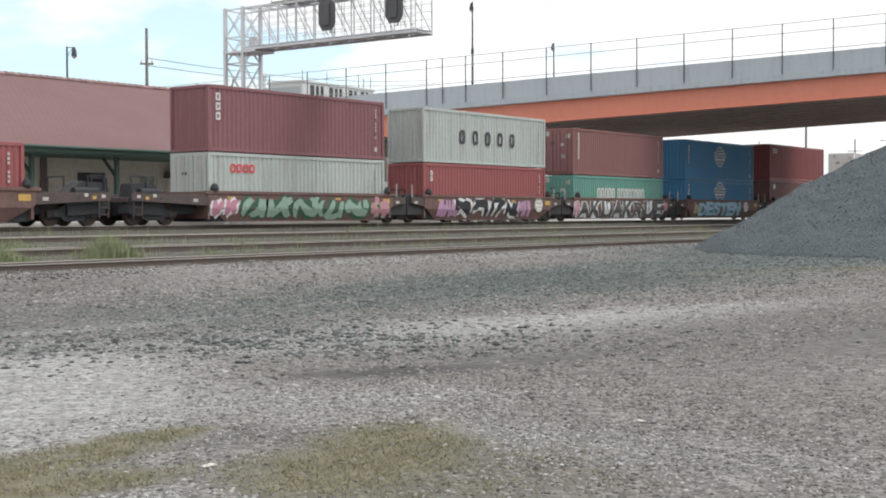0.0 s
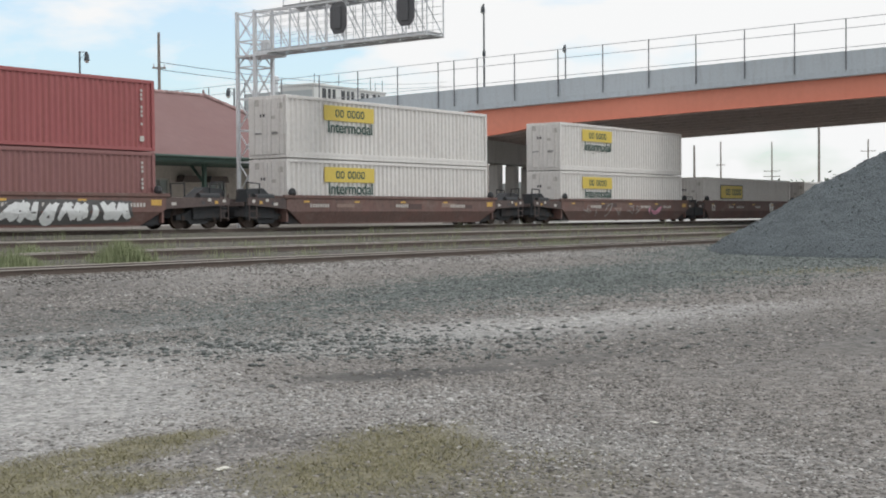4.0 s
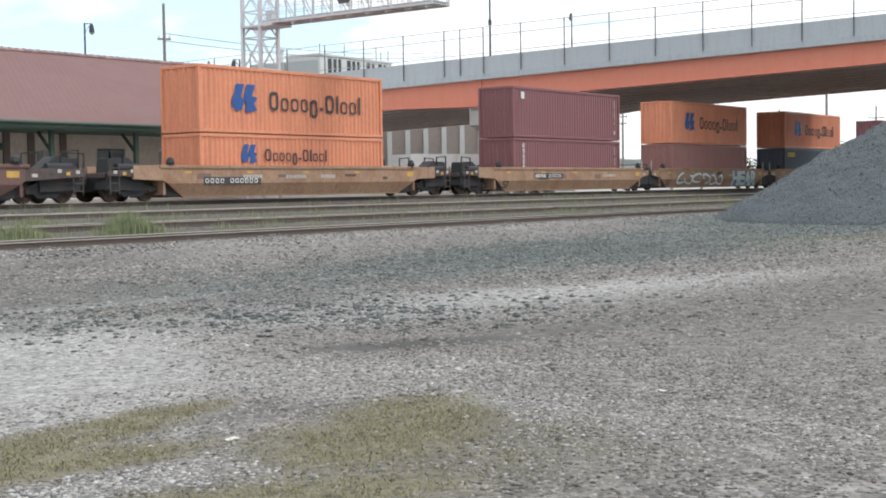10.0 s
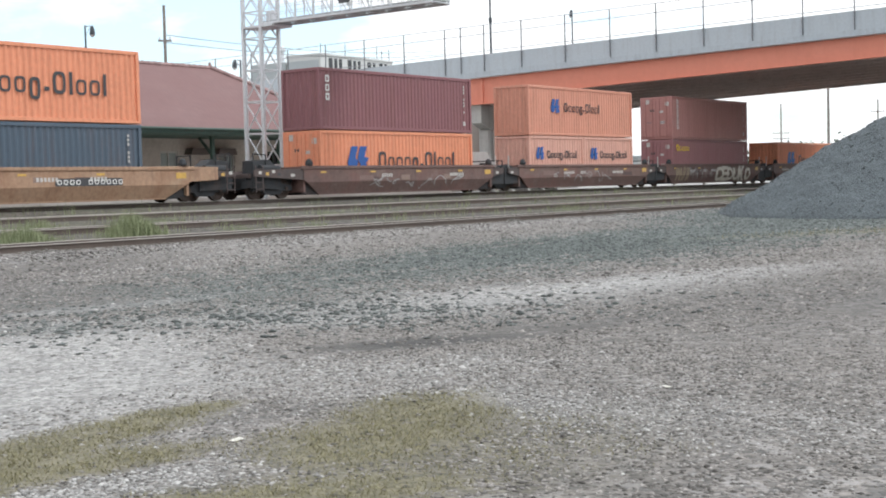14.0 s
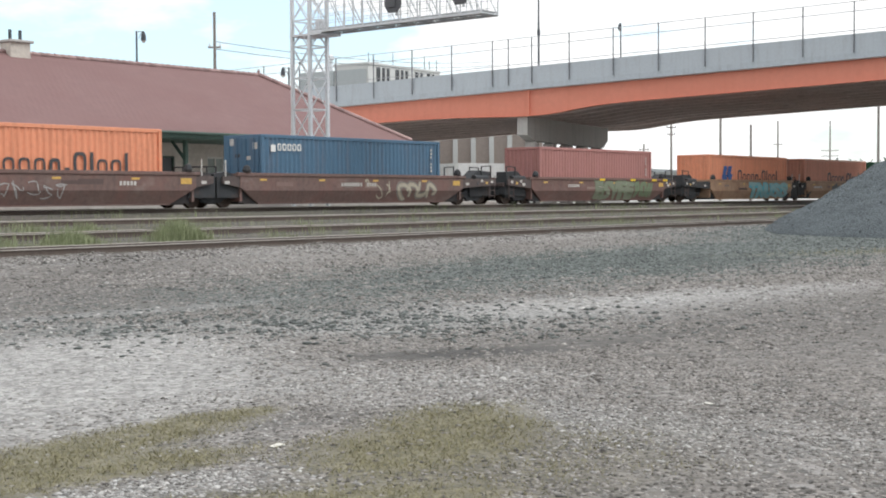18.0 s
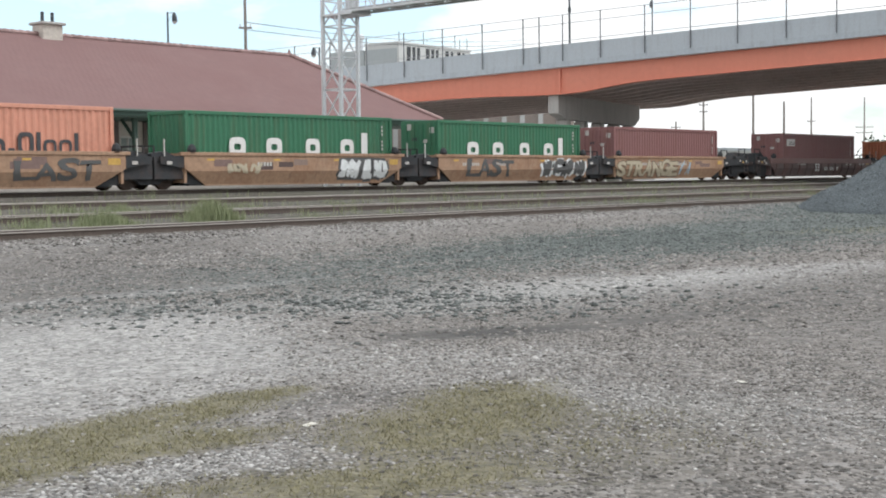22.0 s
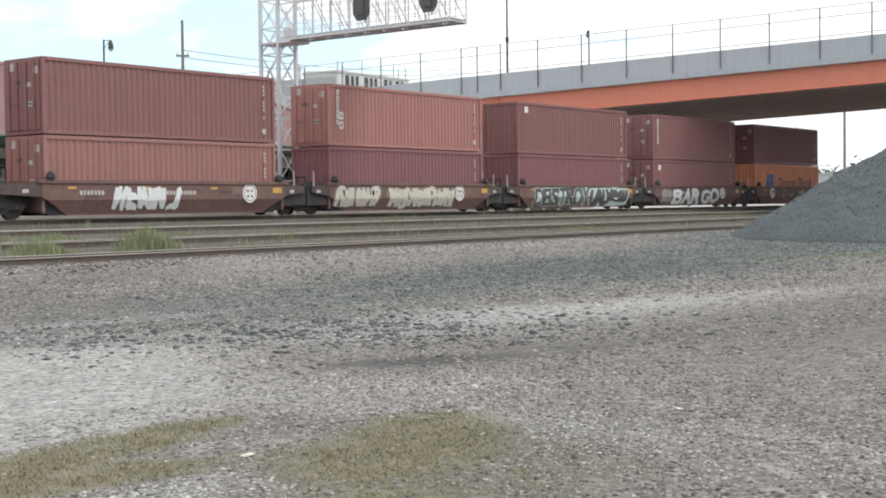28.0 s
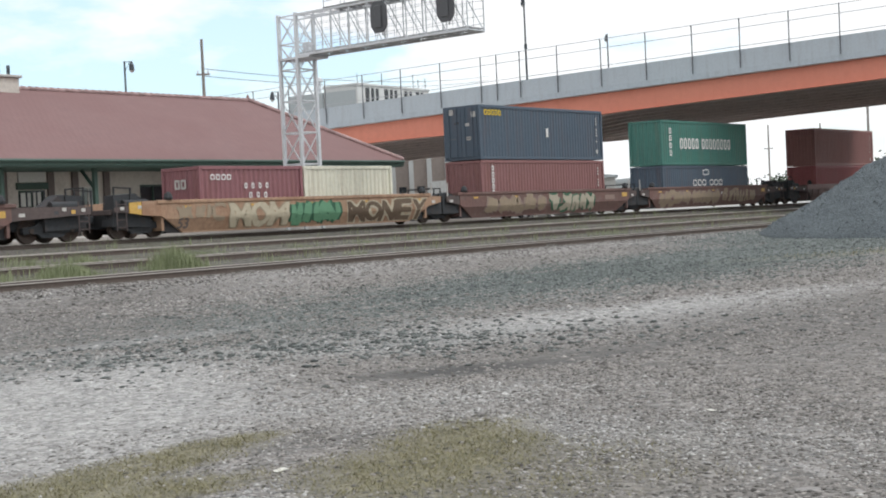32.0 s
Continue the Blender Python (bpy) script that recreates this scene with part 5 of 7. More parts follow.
def number_plate(car, y, x0, x1, z0, z1, dark):
    """A painted panel with plain bars for its letters."""
    if dark:
        part("data_panel", Shape().box(x0, x1, -1.507, -1.495, z0, z1), M_LETTER_D, car, "dark painted panel")
    k = int((x1 - x0) / 0.29)
    h = z1 - z0
    for i in range(k):
        if i != k // 2 - 1:
            x = x0 + 0.1 + i * 0.29
            part("letter", letter_shape([(0, 0.2, 0, h * 0.62)], x, z0 + h * 0.19, -1.511), M_LETTER_W, car)


def side_plate(h, top, s):
    """The side of a well: upright above, sloping in below, its ends cut up towards the trucks."""
    sh = Shape()
    y = 1.50
    zs = 0.72
    yl = y - (zs - 0.16) * SIDE_SLOPE
    ring = [(-h - 0.05, y, top), (h + 0.05, y, top), (h + 0.05, y, 0.84), (h - 0.16, y, zs), (h - 1.15, yl, 0.16), (-h + 1.15, yl, 0.16), (-h + 0.16, y, zs), (-h - 0.05, y, 0.84)]
    k = len(ring)
    vs = [(a, b * s, c) for a, b, c in ring] + [(a, (b - 0.07) * s, c) for a, b, c in ring]
    fs = [(0, 1, 2, 3, 6, 7), (3, 4, 5, 6), (k, k + 7, k + 6, k + 3, k + 2, k + 1), (k + 3, k + 6, k + 5, k + 4)] + [(i, (i + 1) % k, k + (i + 1) % k, k + i) for i in range(k)]
    return sh.add(vs, fs)


def car_paint(colour):
    """Old car paint: rain streaks, rust bloom, scuffs down to primer and black grime, each at its own scale."""
    rgb, yellow = CAR_COL[colour], colour == "car_yellow"
    m, n, l, b = nodes_of("paint_" + colour)
    tc = n.new("ShaderNodeTexCoord").outputs["Object"]
    oi = n.new("ShaderNodeObjectInfo").outputs["Random"]
    shift = n.new("ShaderNodeVectorMath")
    shift.operation = "MULTIPLY_ADD"
    shift.inputs[1].default_value = (1.0, 1.0, 1.0)
    cmb = n.new("ShaderNodeCombineXYZ")
    l.new(ramp(n, l, oi, 0, 1, 0, 60), cmb.inputs["X"])
    l.new(tc, shift.inputs[0])
    l.new(cmb.outputs["Vector"], shift.inputs[2])
    tc = shift.outputs["Vector"]
    fine = noise_node(n, l, tc, 7.0, 5.0)
    col = mixc(n, l, ramp(n, l, fine, 0.3, 0.7), tuple(c * 0.82 for c in rgb), tuple(c * 1.14 for c in rgb))
    bloom = noise_node(n, l, tc, 0.55, 6.0, 0.7)
    col = mixc(n, l, ramp(n, l, bloom, 0.48, 0.66, 0.0, 0.75), col, (0.26, 0.14, 0.085) if yellow else (0.20, 0.105, 0.09))
    chalk = noise_node(n, l, tc, 0.8, 7.0, 0.72, (1.0, 1.0, 1.8))
    col = mixc(n, l, ramp(n, l, chalk, 0.54, 0.68, 0.0, 0.5), col, (0.42, 0.31, 0.215) if yellow else (0.24, 0.185, 0.17))
    streak = noise_node(n, l, tc, 1.6, 6.0, 0.65, (2.8, 2.8, 0.18))
    col = mixc(n, l, ramp(n, l, streak, 0.52, 0.75, 0.0, 0.55), col, (0.16, 0.10, 0.075) if yellow else (0.085, 0.06, 0.055))
    l.new(col, b.inputs["Base Color"])
    l.new(ramp(n, l, bloom, 0.3, 0.7, 0.65, 0.85), b.inputs["Roughness"])
    bp = n.new("ShaderNodeBump")
    bp.inputs["Strength"].default_value = 0.12
    bp.inputs["Distance"].default_value = 0.02
    l.new(fine, bp.inputs["Height"])
    l.new(bp.outputs["Normal"], b.inputs["Normal"])
    return m


def well_car(c, u0, u1, ends, well, colour, style, label, sprays=(), number=None, badge=None):
    """One well of a double-stack car between u0 and u1; ends: A articulated or C coupled, on each side."""
    if colour not in PAINT:
        PAINT[colour] = car_paint(colour)
    m = PAINT[colour]
    m_end = M_END if colour != "car_yellow" else M_DARK if well < 14 else m
    t = thing("well_car", label, "freight car", (c, TRACK_Y, RAIL_Z), "well cars of the train")
    h = well / 2
    top = 1.47 if style != "ribbed" else 1.40
    for s in (-1, 1):
        w = part("side_wall", side_plate(h, top, s), m, t)
        yo = -1.545 if s < 0 else 1.42
        deep = 0.36 if style == "ribbed" else 0.13
        part("top_chord", Shape().box(-h - 0.25, h + 0.25, yo, yo + 0.125, top - deep, top + 0.01, 0.012), paint("chord", (0.20, 0.105, 0.095), 0.5) if style == "ribbed" else m, w)
        part("bottom_chord", Shape().box(-h + 1.15, h - 1.15, (yo + 0.01) if s < 0 else (yo - 0.115), (yo + 0.115) if s < 0 else (yo - 0.01), 0.13, 0.22, 0.012), m, w, at=(0, 0.56 * SIDE_SLOPE + 0.024 if s < 0 else 0.106 - 0.56 * SIDE_SLOPE, 0))
        if style == "ribbed":
            rib = cached(("rib", colour), lambda: Shape().box(-0.05, 0.05, -0.05, 0.0, 0.72, 1.035, 0.01).add([(-0.05, -0.05, 0.72), (0.05, -0.05, 0.72), (0.05, 0.0, 0.72), (-0.05, 0.0, 0.72), (-0.05, 0.15, 0.24), (0.05, 0.15, 0.24), (0.05, 0.2, 0.24), (-0.05, 0.2, 0.24)], [(0, 1, 5, 4), (1, 2, 6, 5), (2, 3, 7, 6), (3, 0, 4, 7), (4, 5, 6, 7)]).mesh("side_rib", m))
            for i in range(13):
                part("side_rib", rib, m, w, at=pose(-7.6 + 1.2 * i, -1.502 if s < 0 else 1.502, 0, 0, 0, 0 if s < 0 else 180))
    part("floor_beam", Shape().box(-h + 0.4, h - 0.4, -1.2, 1.2, 0.14, 0.24), M_DARK, t)
    for sgn, kind, end in ((-1, ends[0], u0 - c), (1, ends[1], u1 - c)):
        for s in (-1, 1):
            part("end_web", Shape().prism([(sgn * (h - 0.05), 0.86), (sgn * (h - 0.05), 0.2), (sgn * (h - 1.35), 0.2), (sgn * (h - 1.35), 0.86)], s * 1.22 - 0.02, s * 1.22 + 0.02), M_DARK, t)
        part("bulkhead", Shape().box(min(sgn * h, sgn * (h - 0.12)), max(sgn * h, sgn * (h - 0.12)), -1.41, 1.41, 0.26, top - 0.02), m, t)
        e = end - sgn * (0.25 if kind == "A" else 0.55)
        a, b = sorted((sgn * (h + 0.06), e))
        plat = part("end_platform", Shape().box(a, b, -1.15, 1.15, 0.952, 1.16, 0.02), M_END if m_end is m else m_end, t)
        part("brake_gear", Shape().prism([(a + 0.02, 0.95), (b - 0.02, 0.95), (b - 0.2, 0.48), (a + 0.2, 0.48)], -0.82, 0.82), M_DARK, plat, "dark brake gear under the platform")
        part("end_sill", Shape().box(a, b, -0.35, 0.35, 0.42, 0.478, 0.02), M_DARK, plat)
        for s in (-1, 1):
            if m_end is m and kind == "C":
                bright = s < 0 and number is not None and number[3] == "F"
                reach = h + (1.0 if bright else 1.6)
                part("end_gusset", Shape().prism([(sgn * (h + 0.052), 0.84), (sgn * (h + 0.052), top), (sgn * reach, top - 0.02), (sgn * reach, 0.9)], s * 1.46 - 0.04, s * 1.46 + 0.04), m, plat)
                if bright:
                    part("end_plate", Shape().prism([(sgn * (h + 1.01), 0.92), (sgn * (h + 1.01), top - 0.03), (sgn * (h + 1.6), top - 0.06), (sgn * (h + 1.6), 1.0)], s * 1.45 - 0.03, s * 1.45 + 0.03), M_REFLECT, plat, "bright yellow plate by the ladder")
                part("end_gusset", Shape().prism([(sgn * (h + 1.61), 1.0), (sgn * (h + 1.61), top - 0.18), (e, top - 0.24), (e, 1.04)], s * 1.43 - 0.03, s * 1.43 + 0.03), M_END, plat)
            else:
                part("end_gusset", Shape().prism([(sgn * (h + 0.052), 0.84), (sgn * (h + 0.052), top - 0.13), (e, top - 0.16), (e, 1.02)], s * 1.44 - 0.04, s * 1.44 + 0.04), m_end, plat)
        if kind == "C":
            part("coupler", Shape().box(min(e, end), max(e, end) , -0.16, 0.16, 0.66, 0.95, 0.03), M_DARK, t)
            for y in (-1.25, 1.25):
                rail = Shape()
                rail.beam((e - sgn * 0.15, y, 1.16), (e - sgn * 0.15, y, 2.05), 0.05)
                rail.beam((e - sgn * 0.95, y, 1.16), (e - sgn * 0.95, y, 2.0), 0.05)
                rail.beam((e - sgn * 0.15, y, 2.02), (e - sgn * 0.95, y, 1.98), 0.05)
                part("hand_rail", rail, M_DARK, t)
            lad = Shape()
            for k in range(4):
                lad.beam((e - sgn * 0.1, -1.46, 0.45 + k * 0.3), (e - sgn * 0.55, -1.46, 0.45 + k * 0.3), 0.035)
            for dx in (0.1, 0.55):
                lad.beam((e - sgn * dx, -1.46, 0.3), (e - sgn * dx, -1.46, 1.5), 0.035)
            part("ladder", lad, M_END, t)
            part("brake_gear", Shape().prism([(e - sgn * 0.05, 0.5), (e - sgn * 1.9, 0.42), (e - sgn * 1.9, 1.3), (e - sgn * 1.2, 1.78), (e - sgn * 0.2, 1.72)], -1.22, -0.55), M_DARK, t, "dark brake rigging at the car end")
            for dx, dz, mm in ((0.35, 1.12, M_STENCIL), (0.8, 1.06, M_REFLECT), (1.2, 1.16, M_STENCIL), (1.55, 1.04, M_LETTER_D)):
                part("data_plate", Shape().box(e - sgn * dx - 0.09, e - sgn * dx + 0.09, -1.49, -1.481, dz, dz + 0.13), mm, t)
            part("air_tank", Shape().tube((e - sgn * 0.5, -1.3, 1.36), (e - sgn * 1.7, -1.3, 1.36), 0.17, 10), M_DARK, t)
            part("brake_stand", Shape().box(e - sgn * 0.7 - 0.18, e - sgn * 0.7 + 0.18, -0.9, -0.3, 1.161, 1.75, 0.04), M_DARK, t)
            add_truck(t, end - sgn * 2.05)
        else:
            if sgn < 0:
                add_truck(t, end)
            part("brake_gear", Shape().prism([(e + sgn * 0.15, 0.5), (e - sgn * 1.1, 0.46), (e - sgn * 1.1, 1.28), (e - sgn * 0.55, 1.52), (e + sgn * 0.15, 1.42)], -1.12, -0.6), M_DARK, t, "dark brake rigging at the joint")
            part("air_hose", Shape().tube((e - sgn * 0.6, -1.16, 0.98), (e + sgn * 0.2, -1.16, 0.62), 0.05, 6).tube((e + sgn * 0.2, -1.16, 0.62), (e + sgn * 0.24, -1.16, 1.2), 0.05, 6), M_DARK, t)
            hoop = Shape()
            for y in (-1.05, 1.05):
                hoop.beam((e, y, 1.16), (e, y, 1.72), 0.05)
            hoop.beam((e, -1.05, 1.72), (e, 1.05, 1.72), 0.05)
            part("hand_rail", hoop, M_DARK, t)
            for dx in (0.4,):
                part("grab_bar", Shape().beam((e - sgn * dx, -1.2, 1.16), (e - sgn * dx, -1.2, 2.0), 0.05), M_STENCIL, t, "pale upright grab bar")
            part("joint_cover", Shape().prism([(e + sgn * 0.2, 0.42), (e - sgn * 1.25, 0.42), (e - sgn * 1.05, 1.22), (e + sgn * 0.2, 1.30)], -1.34, -1.125), M_DARK, t, "dark casting over the shared truck")
        lock = cached("lock", lambda: Shape().lathe([(0.16, 0), (0.19, 0.1), (0.13, 0.26), (0.05, 0.32)], 8).mesh("box_lock", M_DARK))
        part("box_lock", lock, M_DARK, t, at=(sgn * (h - 0.35), -1.47, top + 0.012))
    # reflector strips and stencils along the near side
    strip = cached("strip", lambda: Shape().box(0, 0.38, -0.006, 0.004, 0, 0.09).mesh("reflector", M_REFLECT))
    k = int(well / 3.6)
    for i in range(k):
        part("reflector", strip, M_LETTER_Y, t, at=(-h + 1.1 + i * 3.6, -1.503, top - 0.33))
    rng = random.Random(int(c * 10))
    for k in range(3):
        x = rng.uniform(-h + 1.2, h - 2.0) if style == "plain" else (-4.2, 3.9, 6.3)[k]
        s = Shape()
        for j in range(rng.randint(4, 8)):
            s.box(x + j * 0.17, x + j * 0.17 + 0.11, -1.508, -1.499, 0.92, 1.08)
        tagged(part("stencil_text", s, M_STENCIL, t), kind="stuff")
    for sx in (-h - 0.9, h + 0.35):
        part("data_plate", Shape().box(sx, sx + 0.26, -1.492, -1.482, 0.99, 1.12), M_STENCIL, t)
    if style == "plain":
        for k in range(4):
            x, w, z = rng.uniform(-h + 1.4, h - 2.6), rng.uniform(0.35, 1.3), rng.uniform(0.76, 1.0)
            part("paint_patch", Shape().box(x, x + w, -1.5025 - k * 0.0012, -1.49, z, z + rng.uniform(0.12, 0.3)), M_PATCHES[rng.randint(0, 2)], t)
    part("marker_patch", Shape().box(h - 0.75, h - 0.2, -1.507, -1.496, 0.98, 1.22), M_REFLECT, t, "dull yellow marker patch")
    if style == "ribbed":
        for x in (0.08, 0.28, 0.48, 1.0, 1.2, 1.4, 1.6, 2.15, 2.35):
            part("letter", letter_shape([(0, 0.16, 0, 0.24)], x, 0.54, -1.508), M_LETTER_W, t)
    if number:
        # white numbers stand on the upright plate; dark ones low down, on the part that slopes in
        high = number[3] == "W"
        slope = Matrix.Translation((number[2], -1.508 if high else -1.508 + 0.40 * SIDE_SLOPE, (0.5 if style == "ribbed" else 0.74) if high else 0.32)) @ Matrix.Rotation(0.0 if high else math.atan(SIDE_SLOPE), 4, "X")
        written("number", number[0], number[1], {"W": M_LETTER_W, "D": M_LETTER_D, "F": M_COLUMN}[number[3]], t, slope, "stencilled size number")
    if badge is not None:
        r = 0.42
        z = 0.98
        part("badge", Shape().tube((badge, -1.496, z), (badge, -1.506, z), r, 18), M_LETTER_W, t, "white round badge")
        s = Shape()
        for dx, dz in ((-0.12, 0.1), (0.12, 0.1), (-0.12, -0.14), (0.12, -0.14)):
            s.box(badge + dx - 0.055, badge + dx + 0.055, -1.512, -1.507, z + dz - 0.05, z + dz + 0.05)
        ring = Shape()
        ring.add([(badge + r * math.cos(math.pi * k / 8), -1.5085, z + r * math.sin(math.pi * k / 8)) for r in (0.32, 0.35) for k in range(16)], [(k, (k + 1) % 16, 16 + (k + 1) % 16, 16 + k) for k in range(16)])
        part("badge_ring", ring, PAINT[colour], t)
        part("badge_mark", s, PAINT[colour], t)
    for fn, args in sprays:
        {"tabs": tabs, "fat": graffiti, "curl": curls, "thin": scribble, "panel": number_plate, "word": spray_word}[fn](t, -1.50, *args)
    return t


# ---- what rides in each well ----
L40, L53, L20, HC, STD, FLOOR = 12.192, 16.154, 6.058, 2.896, 2.591, 0.27
TRAIN = []


def load(c, lower=None, upper=None, low_h=HC, slip=0.0):
    """Boxes in a well about c: each (colour, length, label, doors, marks)."""
    top = FLOOR + low_h
    if lower:
        items = lower if isinstance(lower, list) else [lower]
        x = c - sum(i[1] for i in items) / 2 - 0.04 * (len(items) - 1)
        for colour, length, label, doors, marks in items:
            TRAIN.append(container(colour, length, low_h, label, x, FLOOR, doors, marks))
            x += length + 0.08
    if upper:
        colour, length, label, doors, marks = upper
        TRAIN.append(container(colour, length, HC, label, c - length / 2 + slip, top + 0.05, doors, marks))


ORANGE_BIG = (("fins", (1.88, 0.90, 1.6, 1.25)), ("row", (4.23, 10.5, 1.05, "Aaaag-Alaal", 0.86, "D", 0.2, False, 0.19)))
ORANGE_SMALL = (("fins", (2.4, 1.30, 1.0, 0.85)), ("row", (3.9, 8.0, 1.42, "Aaaag-Alaal", 0.55, "D", 0.2, False, 0.19)))
TALL = (("column", (0.55, 2.62, 6, 0.225)), ("corner_data", ()))
PLAIN = (("corner_data", ()),)
TAN20 = (("fins", (0.7, 1.5, 0.9, 0.75)), ("row", (1.9, 5.2, 1.6, "Aaaag-Alaal", 0.45, "D", 0.12)))
JB_BIG = (("plate", (2.59, 1.86, 3.7, 0.72)), ("word", (2.83, 1.30, "Intermodal", 0.76)))
JB_FRAME = (("plate", (2.98, 1.40, 3.8, 0.92, True)),)
UA = tuple(("row", (a, b, 1.06, "A", 0.80, "W", 0.16, False, 0.42)) for a, b in ((2.25, 3.15), (4.3, 5.2), (6.6, 7.45), (8.75, 9.6))) + (("small", (10.1, 1.1, 0.4, 1.06)), ("corner_data", ()))


